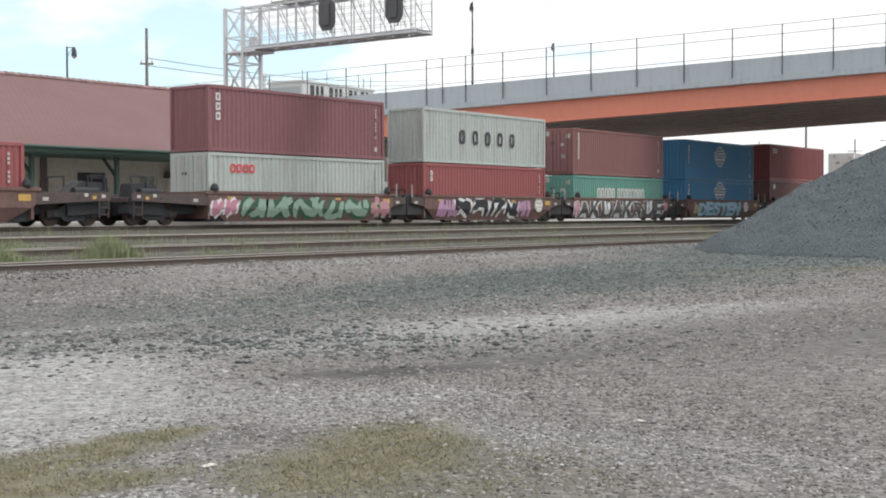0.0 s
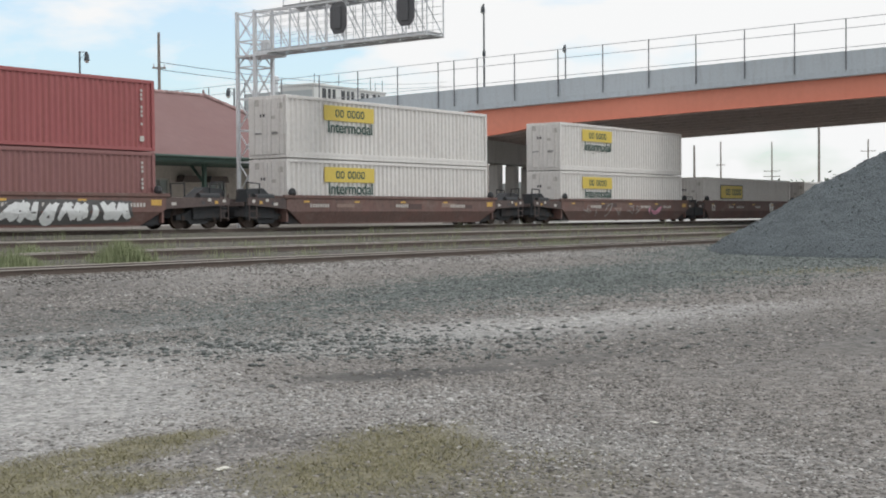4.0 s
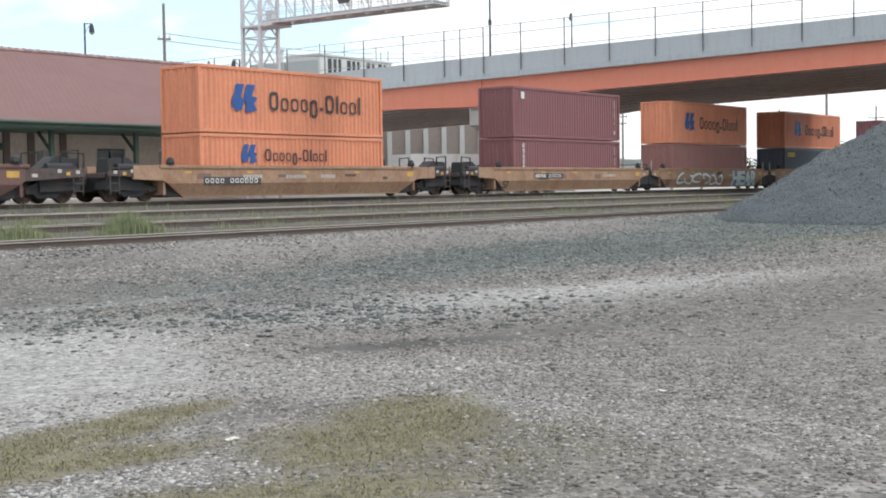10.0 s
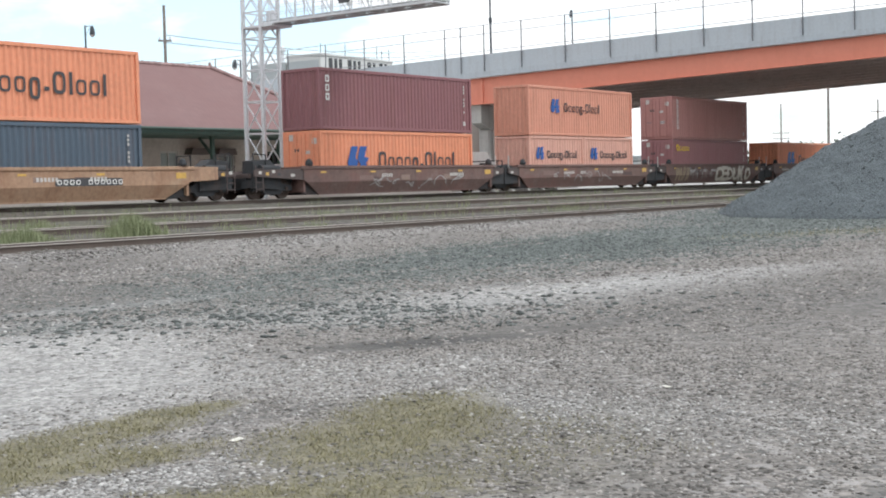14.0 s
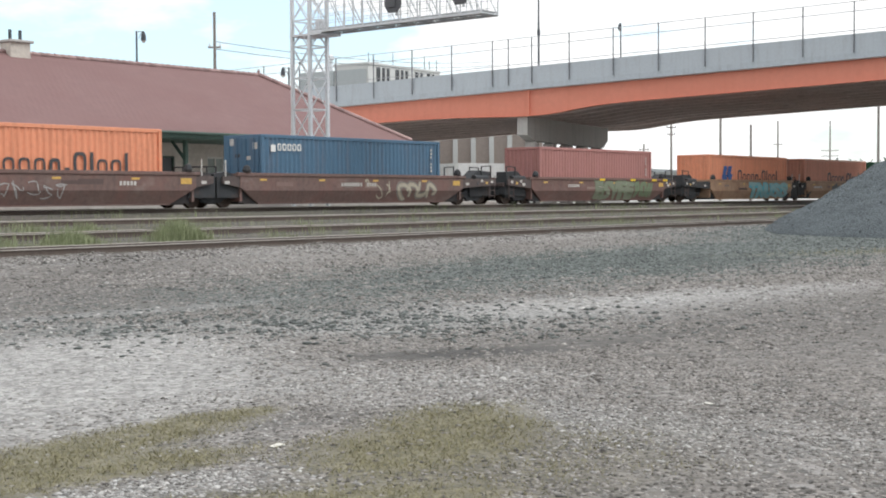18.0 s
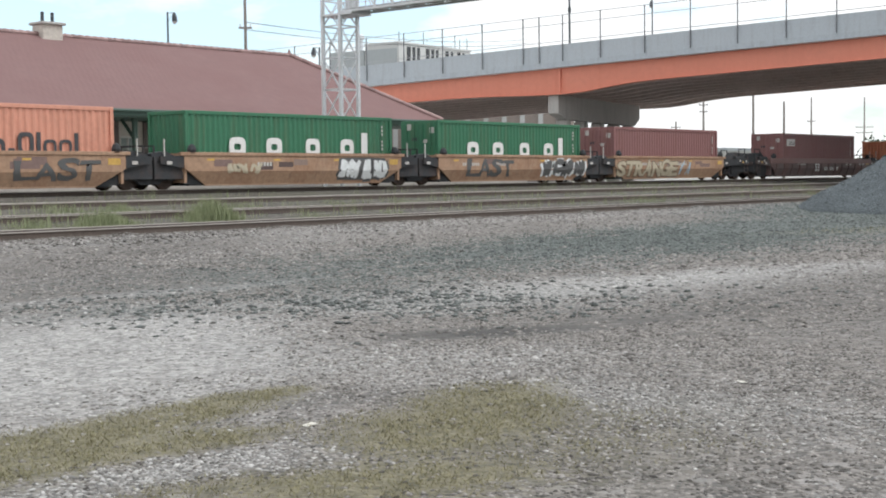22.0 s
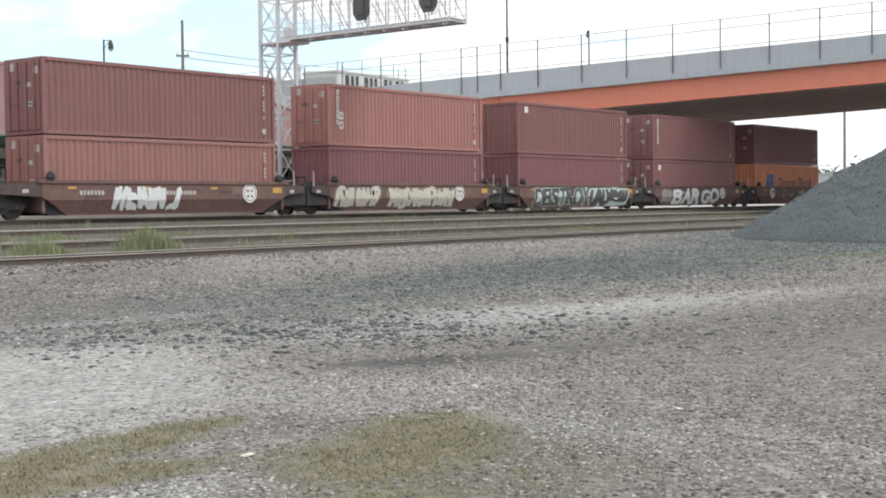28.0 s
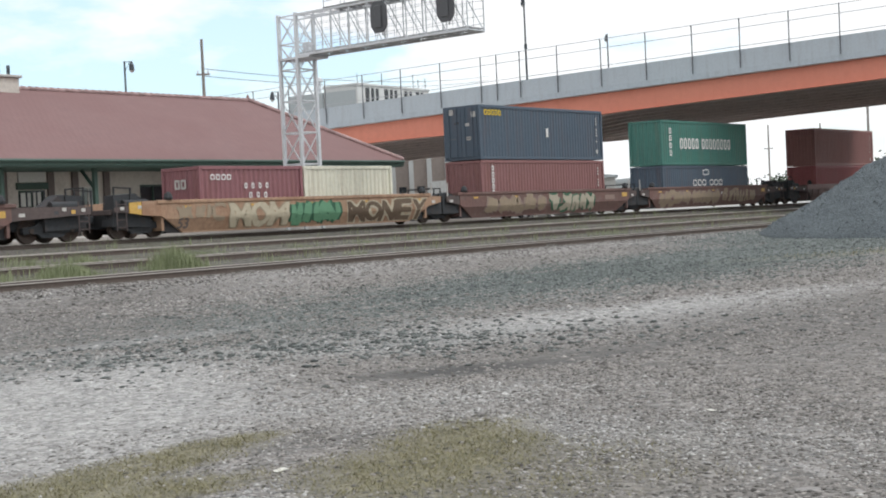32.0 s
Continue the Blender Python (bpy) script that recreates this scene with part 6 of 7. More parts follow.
def consist():
    b, y, r, mr = "car_brown", "car_yellow", "car_rust", "car_maroon"
    bl = "dirty brown well car with faded stencils and yellow reflectors"
    yl = "faded yellow-tan well car streaked with rust"
    cars = [
        # centre, from, to, ends, well, colour, style, sprays, number, badge
        (24.9, 17.0, 35.4, "AC", 12.7, r, "plain", [("thin", (-5, 4, 0.4, 1.2, "silver", 6, 3))], None, None),
        (46.55, 35.4, 54.3, "CA", 12.7, r, "plain", [("fat", (-4.6, 4.6, 0.22, 1.33, "sage", "forest", 5, 11)), ("fat", (-6.1, -4.7, 0.3, 1.2, "pink", "white", 2, 12)), ("fat", (4.9, 6.1, 0.4, 1.2, "pink", "cream", 2, 13))], None, None),
        (62.05, 54.3, 69.8, "AA", 12.7, r, "plain", [("fat", (-5.2, -3.4, 0.25, 1.3, "lilac", "", 3, 22)), ("fat", (2.6, 4.0, 0.25, 1.3, "lilac", "", 3, 23)), ("fat", (-3.7, 2.9, 0.2, 1.36, "black", "white", 4, 27))], None, 4.9),
        (77.55, 69.8, 85.4, "AA", 12.7, r, "plain", [("word", (-5.9, 5.7, 0.2, 1.36, "AKUAKRUE", "charcoal", "white", 31)), ("fat", (-6.3, -5.8, 0.25, 1.3, "pink", "white", 1, 32)), ("fat", (5.7, 6.2, 0.6, 1.3, "pink", "", 1, 33))], None, None),
        (93.3, 85.4, 101.1, "AA", 12.7, r, "plain", [("word", (-4.3, 2.9, 0.3, 1.33, "DESTEN", "sky", "teal", 41)), ("fat", (-5.2, -4.3, 0.4, 1.2, "cream", "", 1, 42))], None, 4.0),
        (108.9, 101.1, 119.5, "AC", 12.7, r, "plain", [("fat", (-2.6, 4.6, 0.3, 1.2, "white", "charcoal", 8, 51)), ("fat", (-5.2, -3.2, 0.3, 1.2, "cyan", "sage", 2, 52))], None, None),
        (130.9, 119.5, 142.8, "CC", 16.7, b, "plain", [], None, None),
        (154.8, 142.8, 164.6, "CA", 16.7, b, "plain", [("thin", (-6, 2, 0.4, 1.2, "silver", 6, 61)), ("fat", (2.5, 4.5, 0.5, 1.2, "pink", "charcoal", 1, 62))], None, None),
        (174.4, 164.6, 184.0, "AA", 16.7, b, "plain", [], ("53", 0.62, -7.3, "W"), 3.6),
        (193.7, 184.0, 205.4, "AC", 16.7, b, "plain", [], ("53", 0.62, -6.6, "W"), None),
        (217.1, 205.4, 228.8, "CC", 16.7, r, "plain", [("fat", (-1.4, 6.8, 0.2, 1.36, "tan", "gravel", 5, 71)), ("fat", (-3.3, -1.6, 0.7, 1.3, "silver", "", 3, 72)), ("curl", (-4.3, -3.4, 0.3, 1.2, "silver", "tan", 1, 73))], None, None),
        (240.55, 228.8, 252.5, "CC", 16.7, y, "plain", [("panel", (-6.2, -2.8, 0.66, 0.98, True))], None, None),
        (264.4, 252.5, 274.1, "CA", 16.7, y, "plain", [("panel", (-4.4, -1.3, 0.84, 1.14, True))], ("53", 0.62, -7.6, "D"), None),
        (283.85, 274.1, 293.6, "AA", 16.7, y, "plain", [("curl", (-5.9, 1.4, 0.22, 1.35, "white", "gravel", 6, 91)), ("word", (2.95, 7.2, 0.22, 1.36, "HEAR", "mint", "blue", 92))], ("53", 0.62, -7.6, "D"), None),
        (303.4, 293.6, 315.0, "AC", 16.7, y, "plain", [("panel", (1.6, 4.8, 0.74, 1.04, True))], ("53", 0.62, -7.6, "D"), None),
        (326.3, 315.0, 335.2, "CA", 15.1, b, "plain", [("thin", (-3, 5, 0.4, 1.0, "silver", 6, 101))], None, None),
        (344.1, 335.2, 353.0, "AA", 15.1, b, "plain", [("thin", (-4, 3, 0.4, 1.1, "silver", 6, 102))], None, None),
        (361.9, 353.0, 370.8, "AA", 15.1, b, "plain", [("word", (-0.05, 5.9, 0.24, 1.34, "CEDUKO", "ivory", "umber", 103)), ("fat", (-6.2, -4.3, 0.3, 1.3, "khaki", "", 4, 203)), ("thin", (-4.2, -0.4, 0.4, 1.3, "silver", 10, 104))], None, None),
        (379.8, 370.8, 388.6, "AA", 15.1, b, "plain", [("thin", (-3.5, 1.5, 0.4, 1.1, "silver", 8, 105))], None, None),
        (397.4, 388.6, 408.4, "AC", 15.1, b, "plain", [("thin", (0.2, 2.4, 0.25, 1.3, "bone", 3, 106, 0.07)), ("curl", (2.6, 5.4, 0.25, 1.3, "bone", "gravel", 4, 206))], None, None),
        (418.4, 408.4, 427.7, "CC", 14.5, r, "plain", [("word", (-0.85, 3.4, 0.2, 1.34, "ESVFE", "celadon", "moss", 107)), ("fat", (3.5, 5.6, 0.25, 1.33, "moss", "", 3, 207)), ("tabs", (-0.45, 3.05, 5.6, 6.95))], None, None),
        (438.2, 427.7, 445.9, "CA", 12.7, y, "plain", [("word", (-0.6, 5.6, 0.22, 1.34, "TNUSS", "aqua", "cyan", 108))], None, None),
        (453.6, 445.9, 461.4, "AA", 12.7, y, "plain", [("word", (1.6, 5.2, 0.4, 1.2, "LAST", "charcoal", "", 109)), ("fat", (-1.6, 0.2, 0.4, 1.2, "charcoal", "charcoal", 3, 110))], ("40", 0.5, -6.0, "D"), None),
        (469.2, 461.4, 477.0, "AA", 12.7, y, "plain", [("fat", (2.25, 5.3, 0.3, 1.35, "white", "charcoal", 4, 111)), ("fat", (-4.2, -2.4, 0.6, 1.1, "cream", "", 3, 211))], None, None),
        (484.7, 477.0, 492.5, "AA", 12.7, y, "plain", [("word", (-4.2, -0.4, 0.38, 1.3, "LAST", "charcoal", "", 112)), ("fat", (2.3, 6.0, 0.25, 1.35, "charcoal", "white", 4, 113))], None, None),
        (500.35, 492.5, 510.8, "AC", 12.7, y, "plain", [("word", (-6.2, 0.6, 0.26, 1.3, "STRANGE", "cream", "umber", 114)), ("thin", (0.8, 2.2, 0.3, 1.3, "sky", 2, 214, 0.07))], None, None),
        (521.9, 510.8, 531.6, "CA", 16.7, mr, "ribbed", [], ("53", 0.78, -1.5, "W"), None),
        (541.4, 531.6, 551.2, "AA", 16.7, mr, "ribbed", [], ("53", 0.78, -1.5, "W"), None),
        (560.9, 551.2, 571.9, "AC", 16.7, mr, "ribbed", [], ("53", 0.78, -1.5, "W"), None),
        (582.1, 571.9, 590.0, "CA", 12.7, r, "plain", [("fat", (-3.2, 0.2, 0.25, 1.35, "white", "", 5, 115))], None, 4.2),
        (597.8, 590.0, 605.6, "AA", 12.7, r, "plain", [("fat", (-6.0, -2.6, 0.25, 1.34, "ivory", "gravel", 5, 116)), ("fat", (-2.1, 3.2, 0.22, 1.35, "ivory", "gravel", 7, 117)), ("curl", (-1.9, 3.1, 0.25, 1.34, "ivory", "tan", 6, 217))], None, 3.65),
        (613.4, 605.6, 621.2, "AA", 12.7, r, "plain", [("word", (-4.8, 1.0, 0.22, 1.35, "DESTROY", "charcoal", "mint", 118)), ("fat", (1.1, 5.7, 0.22, 1.35, "charcoal", "mint", 4, 218))], None, 4.2),
        (629.0, 621.2, 636.8, "AA", 12.7, r, "plain", [("word", (-3.9, 2.9, 0.24, 1.34, "BARGO", "white", "charcoal", 119)), ("fat", (-5.4, -4.0, 0.3, 1.25, "silver", "tan", 2, 219))], None, 3.5),
        (644.7, 636.8, 655.1, "AC", 12.7, r, "plain", [("thin", (-2.0, 0.4, 0.4, 1.2, "silver", 3, 120))], None, -3.65),
        (666.3, 655.1, 676.0, "CA", 16.7, y, "plain", [("fat", (-7.6, -4.9, 0.62, 1.33, "khaki", "", 3, 221)), ("word", (-4.7, -1.3, 0.25, 1.33, "MOM", "cream", "khaki", 121)), ("fat", (-1.2, 1.9, 0.22, 1.35, "lime", "forest", 4, 122)), ("word", (2.6, 8.2, 0.22, 1.34, "MONEY", "umber", "cream", 123))], ("53", 0.62, -7.55, "F"), None),
        (685.7, 676.0, 695.3, "AA", 16.7, r, "plain", [("fat", (-6.2, -0.8, 0.3, 1.3, "khaki", "tan", 6, 124)), ("fat", (-0.6, 4.6, 0.22, 1.35, "bone", "forest", 4, 125))], None, None),
        (705.0, 695.3, 717.0, "AC", 16.7, r, "plain", [("fat", (-7.0, 1.0, 0.3, 1.3, "khaki", "tan", 8, 126)), ("fat", (1.6, 6.5, 0.3, 1.3, "khaki", "", 6, 226))], None, None),
        (729.2, 717.0, 739.5, "CC", 16.7, mr, "ribbed", [], None, None),
    ]
    for c, u0, u1, ends, well, col, style, sprays, number, badge in cars:
        label = {b: bl, y: yl, r: "rust-brown well car with spray-painted graffiti on its side", mr: "maroon well car with upright side ribs"}[col]
        if col == y and sprays:
            label = "faded yellow well car with graffiti on its side"
        TRAIN.append(well_car(c, u0, u1, ends, well, col, style, label, sprays, number, badge))

    def box(colour, what, marks=PLAIN, doors=False, length=L40):
        return (colour, length, what, doors, marks)

    ml, bw, rd = "maroon corrugated shipping container", "brown-red corrugated shipping container", "red corrugated shipping container"
    og = "orange corrugated shipping container with blue emblem and dark lettering"
    load(24.9, box("red", rd))
    load(46.55, box("gray", "pale grey shipping container with small red lettering", (("row", (1.3, 2.82, 2.04, "AAAA", 0.38, "R")), ("corner_data", ())), True),
         box("maroon", "dark maroon shipping container with white upright lettering", (("column", (0.45, 2.56, 3, 0.34)), ("corner_data", ()))))
    load(62.05, box("red", rd, (("column", (0.6, 2.5, 2, 0.25)), ("corner_data", ()))), box("gray", "pale grey shipping container with large dark lettering", (("row", (3.29, 8.79, 1.08, "A A A A A", 0.78, "D", 0.3, False, 0.3)), ("corner_data", ()))))
    load(77.55, box("teal", "sea-green shipping container with white lettering", (("row", (3.0, 9.4, 1.12, "AAAAA AAAAAAAA", 0.74, "W", 0.16, False, 0.34)),), True), box("brown", bw, TALL, True), STD)
    load(93.3, box("blue", "bright blue shipping container with white round emblem", (("globe", (5.9, 1.80, 0.72)), ("column", (0.5, 2.3, 5, 0.22)), ("corner_data", ()))), box("blue", "bright blue shipping container with white round emblem", (("globe", (5.9, 1.80, 0.72)), ("column", (0.5, 2.5, 5, 0.22)), ("corner_data", ()))), STD)
    load(108.9, box("brown", bw, (("small", (0.7, 2.2, 0.4, 0.35)), ("corner_data", ()))), box("red", rd, (("row", (0.6, 1.5, 2.15, "AAA", 0.38, "W")), ("corner_data", ()))), HC)
    jb = "white long shipping container with yellow sign and green lettering"
    load(130.9, box("white", jb, JB_BIG, True, L53), box("white", jb, JB_BIG, True, L53))
    load(154.8, box("white", jb, JB_BIG, True, L53), box("white", jb, JB_BIG, True, L53))
    load(174.4, box("white", "white long smooth container with framed yellow sign", JB_FRAME, True, L53))
    load(193.7, box("white", jb, JB_BIG, True, L53))
    load(217.1, box("navy", "dark blue shipping container with small yellow lettering", (("row", (0.52, 2.01, 2.2, "aaaaa", 0.55, "Y")), ("small", (0.6, 1.98, 1.35, 0.10)), ("corner_data", ())), True), None)
    load(240.55, box("orange", og, ORANGE_SMALL), box("orange", og, ORANGE_BIG), STD)
    load(264.4, box("maroon", ml, (("column", (0.9, 2.6, 5, 0.25)), ("corner_data", ()))), box("maroon", ml, (("small", (0.8, 2.2, 0.35, 0.4)), ("corner_data", ()))))
    load(283.85, box("oxide", bw), box("orange", og, ORANGE_BIG))
    load(303.4, box("navy", "dark blue shipping container with small yellow lettering", (("row", (0.55, 2.05, 2.2, "aaaaa", 0.5, "Y")), ("corner_data", ()))), box("orange", og, ORANGE_BIG))
    load(326.3, box("orange", og, ORANGE_BIG, True), box("maroon", "dark maroon shipping container with white upright lettering", (("column", (0.45, 2.56, 3, 0.34)), ("corner_data", ()))))
    load(344.1, [box("pink", "short sun-bleached orange shipping container with blue emblem", TAN20, False, L20), box("pink", "short sun-bleached orange shipping container with blue emblem", TAN20, False, L20)], box("faded", "sun-faded orange shipping container with blue emblem", ORANGE_SMALL))
    load(361.9, box("rose", "maroon shipping container with small pale lettering", (("row", (0.55, 2.5, 2.12, "Aaaaa", 0.44, "Y")), ("corner_data", ())), True), box("terracotta", "sun-faded brown-red shipping container with white upright lettering", (("column", (0.7, 2.7, 6, 0.28)), ("corner_data", ())), True))
    load(379.8, box("orange", og, ORANGE_BIG))
    load(397.4, box("steelblue", "steel blue shipping container with small white lettering", (("small", (0.55, 2.15, 0.28, 0.3)), ("row", (0.95, 2.4, 2.2, "aaaaa", 0.45, "W")), ("corner_data", ())), True))
    load(418.4, box("terracotta", bw))
    load(438.2, box("orange", og, ORANGE_BIG))
    load(453.6, box("faded", "faded orange shipping container with dark lettering", (("row", (4.3, 10.6, 1.05, "Aaaag-Alaal", 0.84, "D", 0.12)),)))
    load(469.2, box("green", "green shipping container with wide-spaced white letters", UA))
    load(484.7, box("green", "green shipping container with wide-spaced white letters", UA, True))
    load(500.35, box("brown", bw, PLAIN, True))
    load(521.9, box("brown", "brown-red shipping container with a small white label", (("small", (0.6, 2.0, 1.3, 0.5)), ("row", (0.95, 1.8, 2.1, "aaa", 0.32, "D")), ("corner_data", ())), True))
    load(541.4, box("orange", og, (("fins", (2.05, 1.10, 0.95, 0.86)), ("row", (3.45, 7.35, 1.22, "Aaaag-Alaal", 0.52, "D", 0.12)))), None, STD)
    load(560.9, box("brown", bw, (("small", (0.7, 1.9, 0.25, 0.5)), ("corner_data", ())), True), box("orange", og, ORANGE_BIG))
    load(582.1, box("oxide", bw, PLAIN, True), box("brown", bw, PLAIN, True))
    load(597.8, box("maroon", ml), box("terracotta", "brown-red shipping container with white upright lettering", TALL[:1] + (("column", (0.75, 1.6, 2, 0.36)), ("corner_data", ())), True))
    load(613.4, box("maroon", ml), box("brown", bw, (("small", (0.7, 2.3, 0.35, 0.35)), ("corner_data", ()))))
    load(629.0, box("brown", bw, (("small", (0.7, 2.2, 0.35, 0.35)), ("corner_data", ())), True), box("brown", "brown-red shipping container with white upright lettering", TALL, True))
    load(644.7, box("orange", og, ORANGE_BIG), box("maroon", ml, PLAIN, True), slip=-0.16)
    load(666.3, [box("maroon", "short maroon shipping container with small white lettering", (("row", (0.6, 1.75, 2.0, "AAAA", 0.24, "W")), ("row", (2.5, 3.9, 1.62, "aaaa", 0.36, "W", 0.9)), ("row", (2.75, 3.8, 1.22, "aaa", 0.36, "W", 0.9)), ("end_row", (0.85, 1.66, 2, 0.42))), False, L20), box("cream", "short cream shipping container, bare of lettering", (), False, L20)], None, STD)
    load(685.7, box("brown", "brown-red shipping container with white upright lettering", (("column", (0.9, 2.6, 6, 0.26)), ("corner_data", ()))), box("navy", "dark blue shipping container with small yellow lettering", (("row", (0.45, 1.95, 2.35, "AAAAA", 0.3, "Y")), ("small", (6.2, 1.25, 0.22, 0.5)), ("corner_data", ())), True))
    load(705.0, box("navy", "dark blue shipping container with white lettering", (("row", (4.0, 8.2, 1.25, "AAA AAA", 0.42, "W")), ("row", (5.4, 6.3, 1.95, "A", 0.4, "W")))), box("seagreen", "sea-green shipping container with white lettering", (("row", (2.4, 9.6, 1.05, "AAAAA AAAAAAAA", 0.72, "W", 0.2)), ("column", (1.0, 2.4, 4, 0.38)))), STD)
    load(729.2, box("red", rd), box("oxide", bw), STD)


consist()


# ---- loose stones, grass and weeds ----
def in_patches(x, y, patches):
    """How deep (x, y) lies in the patches, 0 to 1."""
    best = 0.0
    for (cx, cy, turn, rx, ry, edge, wob), amount in patches:
        a = radians(turn)
        u = ((x - cx) * math.cos(a) + (y - cy) * math.sin(a)) / rx
        v = (-(x - cx) * math.sin(a) + (y - cy) * math.cos(a)) / ry
        d = math.hypot(u, v) + wob * noise.noise((x * 0.9, y * 0.9, 2.0)) * 0.8
        best = max(best, amount * min(1.0, max(0.0, (1 + edge - d) / (2 * edge))))
    return best


def island_material(name, dark, light, rough=0.9):
    m, n, l, b = nodes_of(name)
    rnd = n.new("ShaderNodeNewGeometry").outputs["Random Per Island"]
    tc = n.new("ShaderNodeTexCoord").outputs["Object"]
    fine = noise_node(n, l, tc, 40.0, 3.0)
    col = mixc(n, l, rnd, dark, light)
    col = mixc(n, l, ramp(n, l, fine, 0.35, 0.65, 0.0, 0.35), col, tuple(c * 0.85 for c in dark))
    l.new(col, b.inputs["Base Color"])
    b.inputs["Roughness"].default_value = rough
    b.inputs["Specular IOR Level"].default_value = 0.15
    return m


def quick_mesh(name, verts, tris, material):
    me = bpy.data.meshes.new(name)
    me.vertices.add(len(verts))
    me.vertices.foreach_set("co", np.asarray(verts, np.float32).ravel())
    me.loops.add(len(tris) * 3)
    me.loops.foreach_set("vertex_index", np.asarray(tris, np.int32).ravel())
    me.polygons.add(len(tris))
    me.polygons.foreach_set("loop_start", np.arange(0, len(tris) * 3, 3, dtype=np.int32))
    me.update(calc_edges=True)
    me.materials.append(material)
    return me


OCTA_V = np.array([(1, 0, 0), (-1, 0, 0), (0, 1, 0), (0, -1, 0), (0, 0, 1), (0, 0, -1)], float)
OCTA_F = np.array([(0, 2, 4), (2, 1, 4), (1, 3, 4), (3, 0, 4), (2, 0, 5), (1, 2, 5), (3, 1, 5), (0, 3, 5)])


def stones(name, points, sizes, material, label, seed):
    """Many small angular stones lying at the points."""
    rng = np.random.default_rng(seed)
    k = len(points)
    v = OCTA_V[None] * rng.uniform(0.6, 1.15, (k, 6, 1)) + rng.uniform(-0.25, 0.25, (k, 6, 3))
    a = rng.uniform(0, 2 * np.pi, k)
    c, s = np.cos(a)[:, None], np.sin(a)[:, None]
    x, y = v[:, :, 0] * c - v[:, :, 1] * s, v[:, :, 0] * s + v[:, :, 1] * c
    v = np.stack([x, y, v[:, :, 2] * 0.42], -1) * np.asarray(sizes)[:, None, None]
    v += np.asarray(points)[:, None, :]
    f = OCTA_F[None] + (np.arange(k) * 6)[:, None, None]
    return tagged(new(name, quick_mesh(name, v.reshape(-1, 3), f.reshape(-1, 3), material)), label, "gravel", kind="stuff")


@functools.lru_cache(None)
def corner_z(i, j):
    x, y = GROUND_X[i], GROUND_Y[j]
    z = ground_z(y)
    if abs(x) < 150 and y < 27:
        z += 0.05 * noise.noise((x * 0.22, y * 0.22, 0.3)) + 0.018 * noise.noise((x * 1.1, y * 1.1, 5.0))
    return z


def yard_z(x, y):
    """Height of the ground's own surface at (x, y)."""
    i = bisect_of(GROUND_X, x)
    j = bisect_of(GROUND_Y, y)
    u = (x - GROUND_X[i]) / (GROUND_X[i + 1] - GROUND_X[i])
    v = (y - GROUND_Y[j]) / (GROUND_Y[j + 1] - GROUND_Y[j])
    return (corner_z(i, j) * (1 - u) + corner_z(i + 1, j) * u) * (1 - v) + (corner_z(i, j + 1) * (1 - u) + corner_z(i + 1, j + 1) * u) * v


def bisect_of(line, a):
    lo, hi = 0, len(line) - 2
    while lo < hi:
        mid = (lo + hi + 1) // 2
        if line[mid] <= a:
            lo = mid
        else:
            hi = mid - 1
    return lo


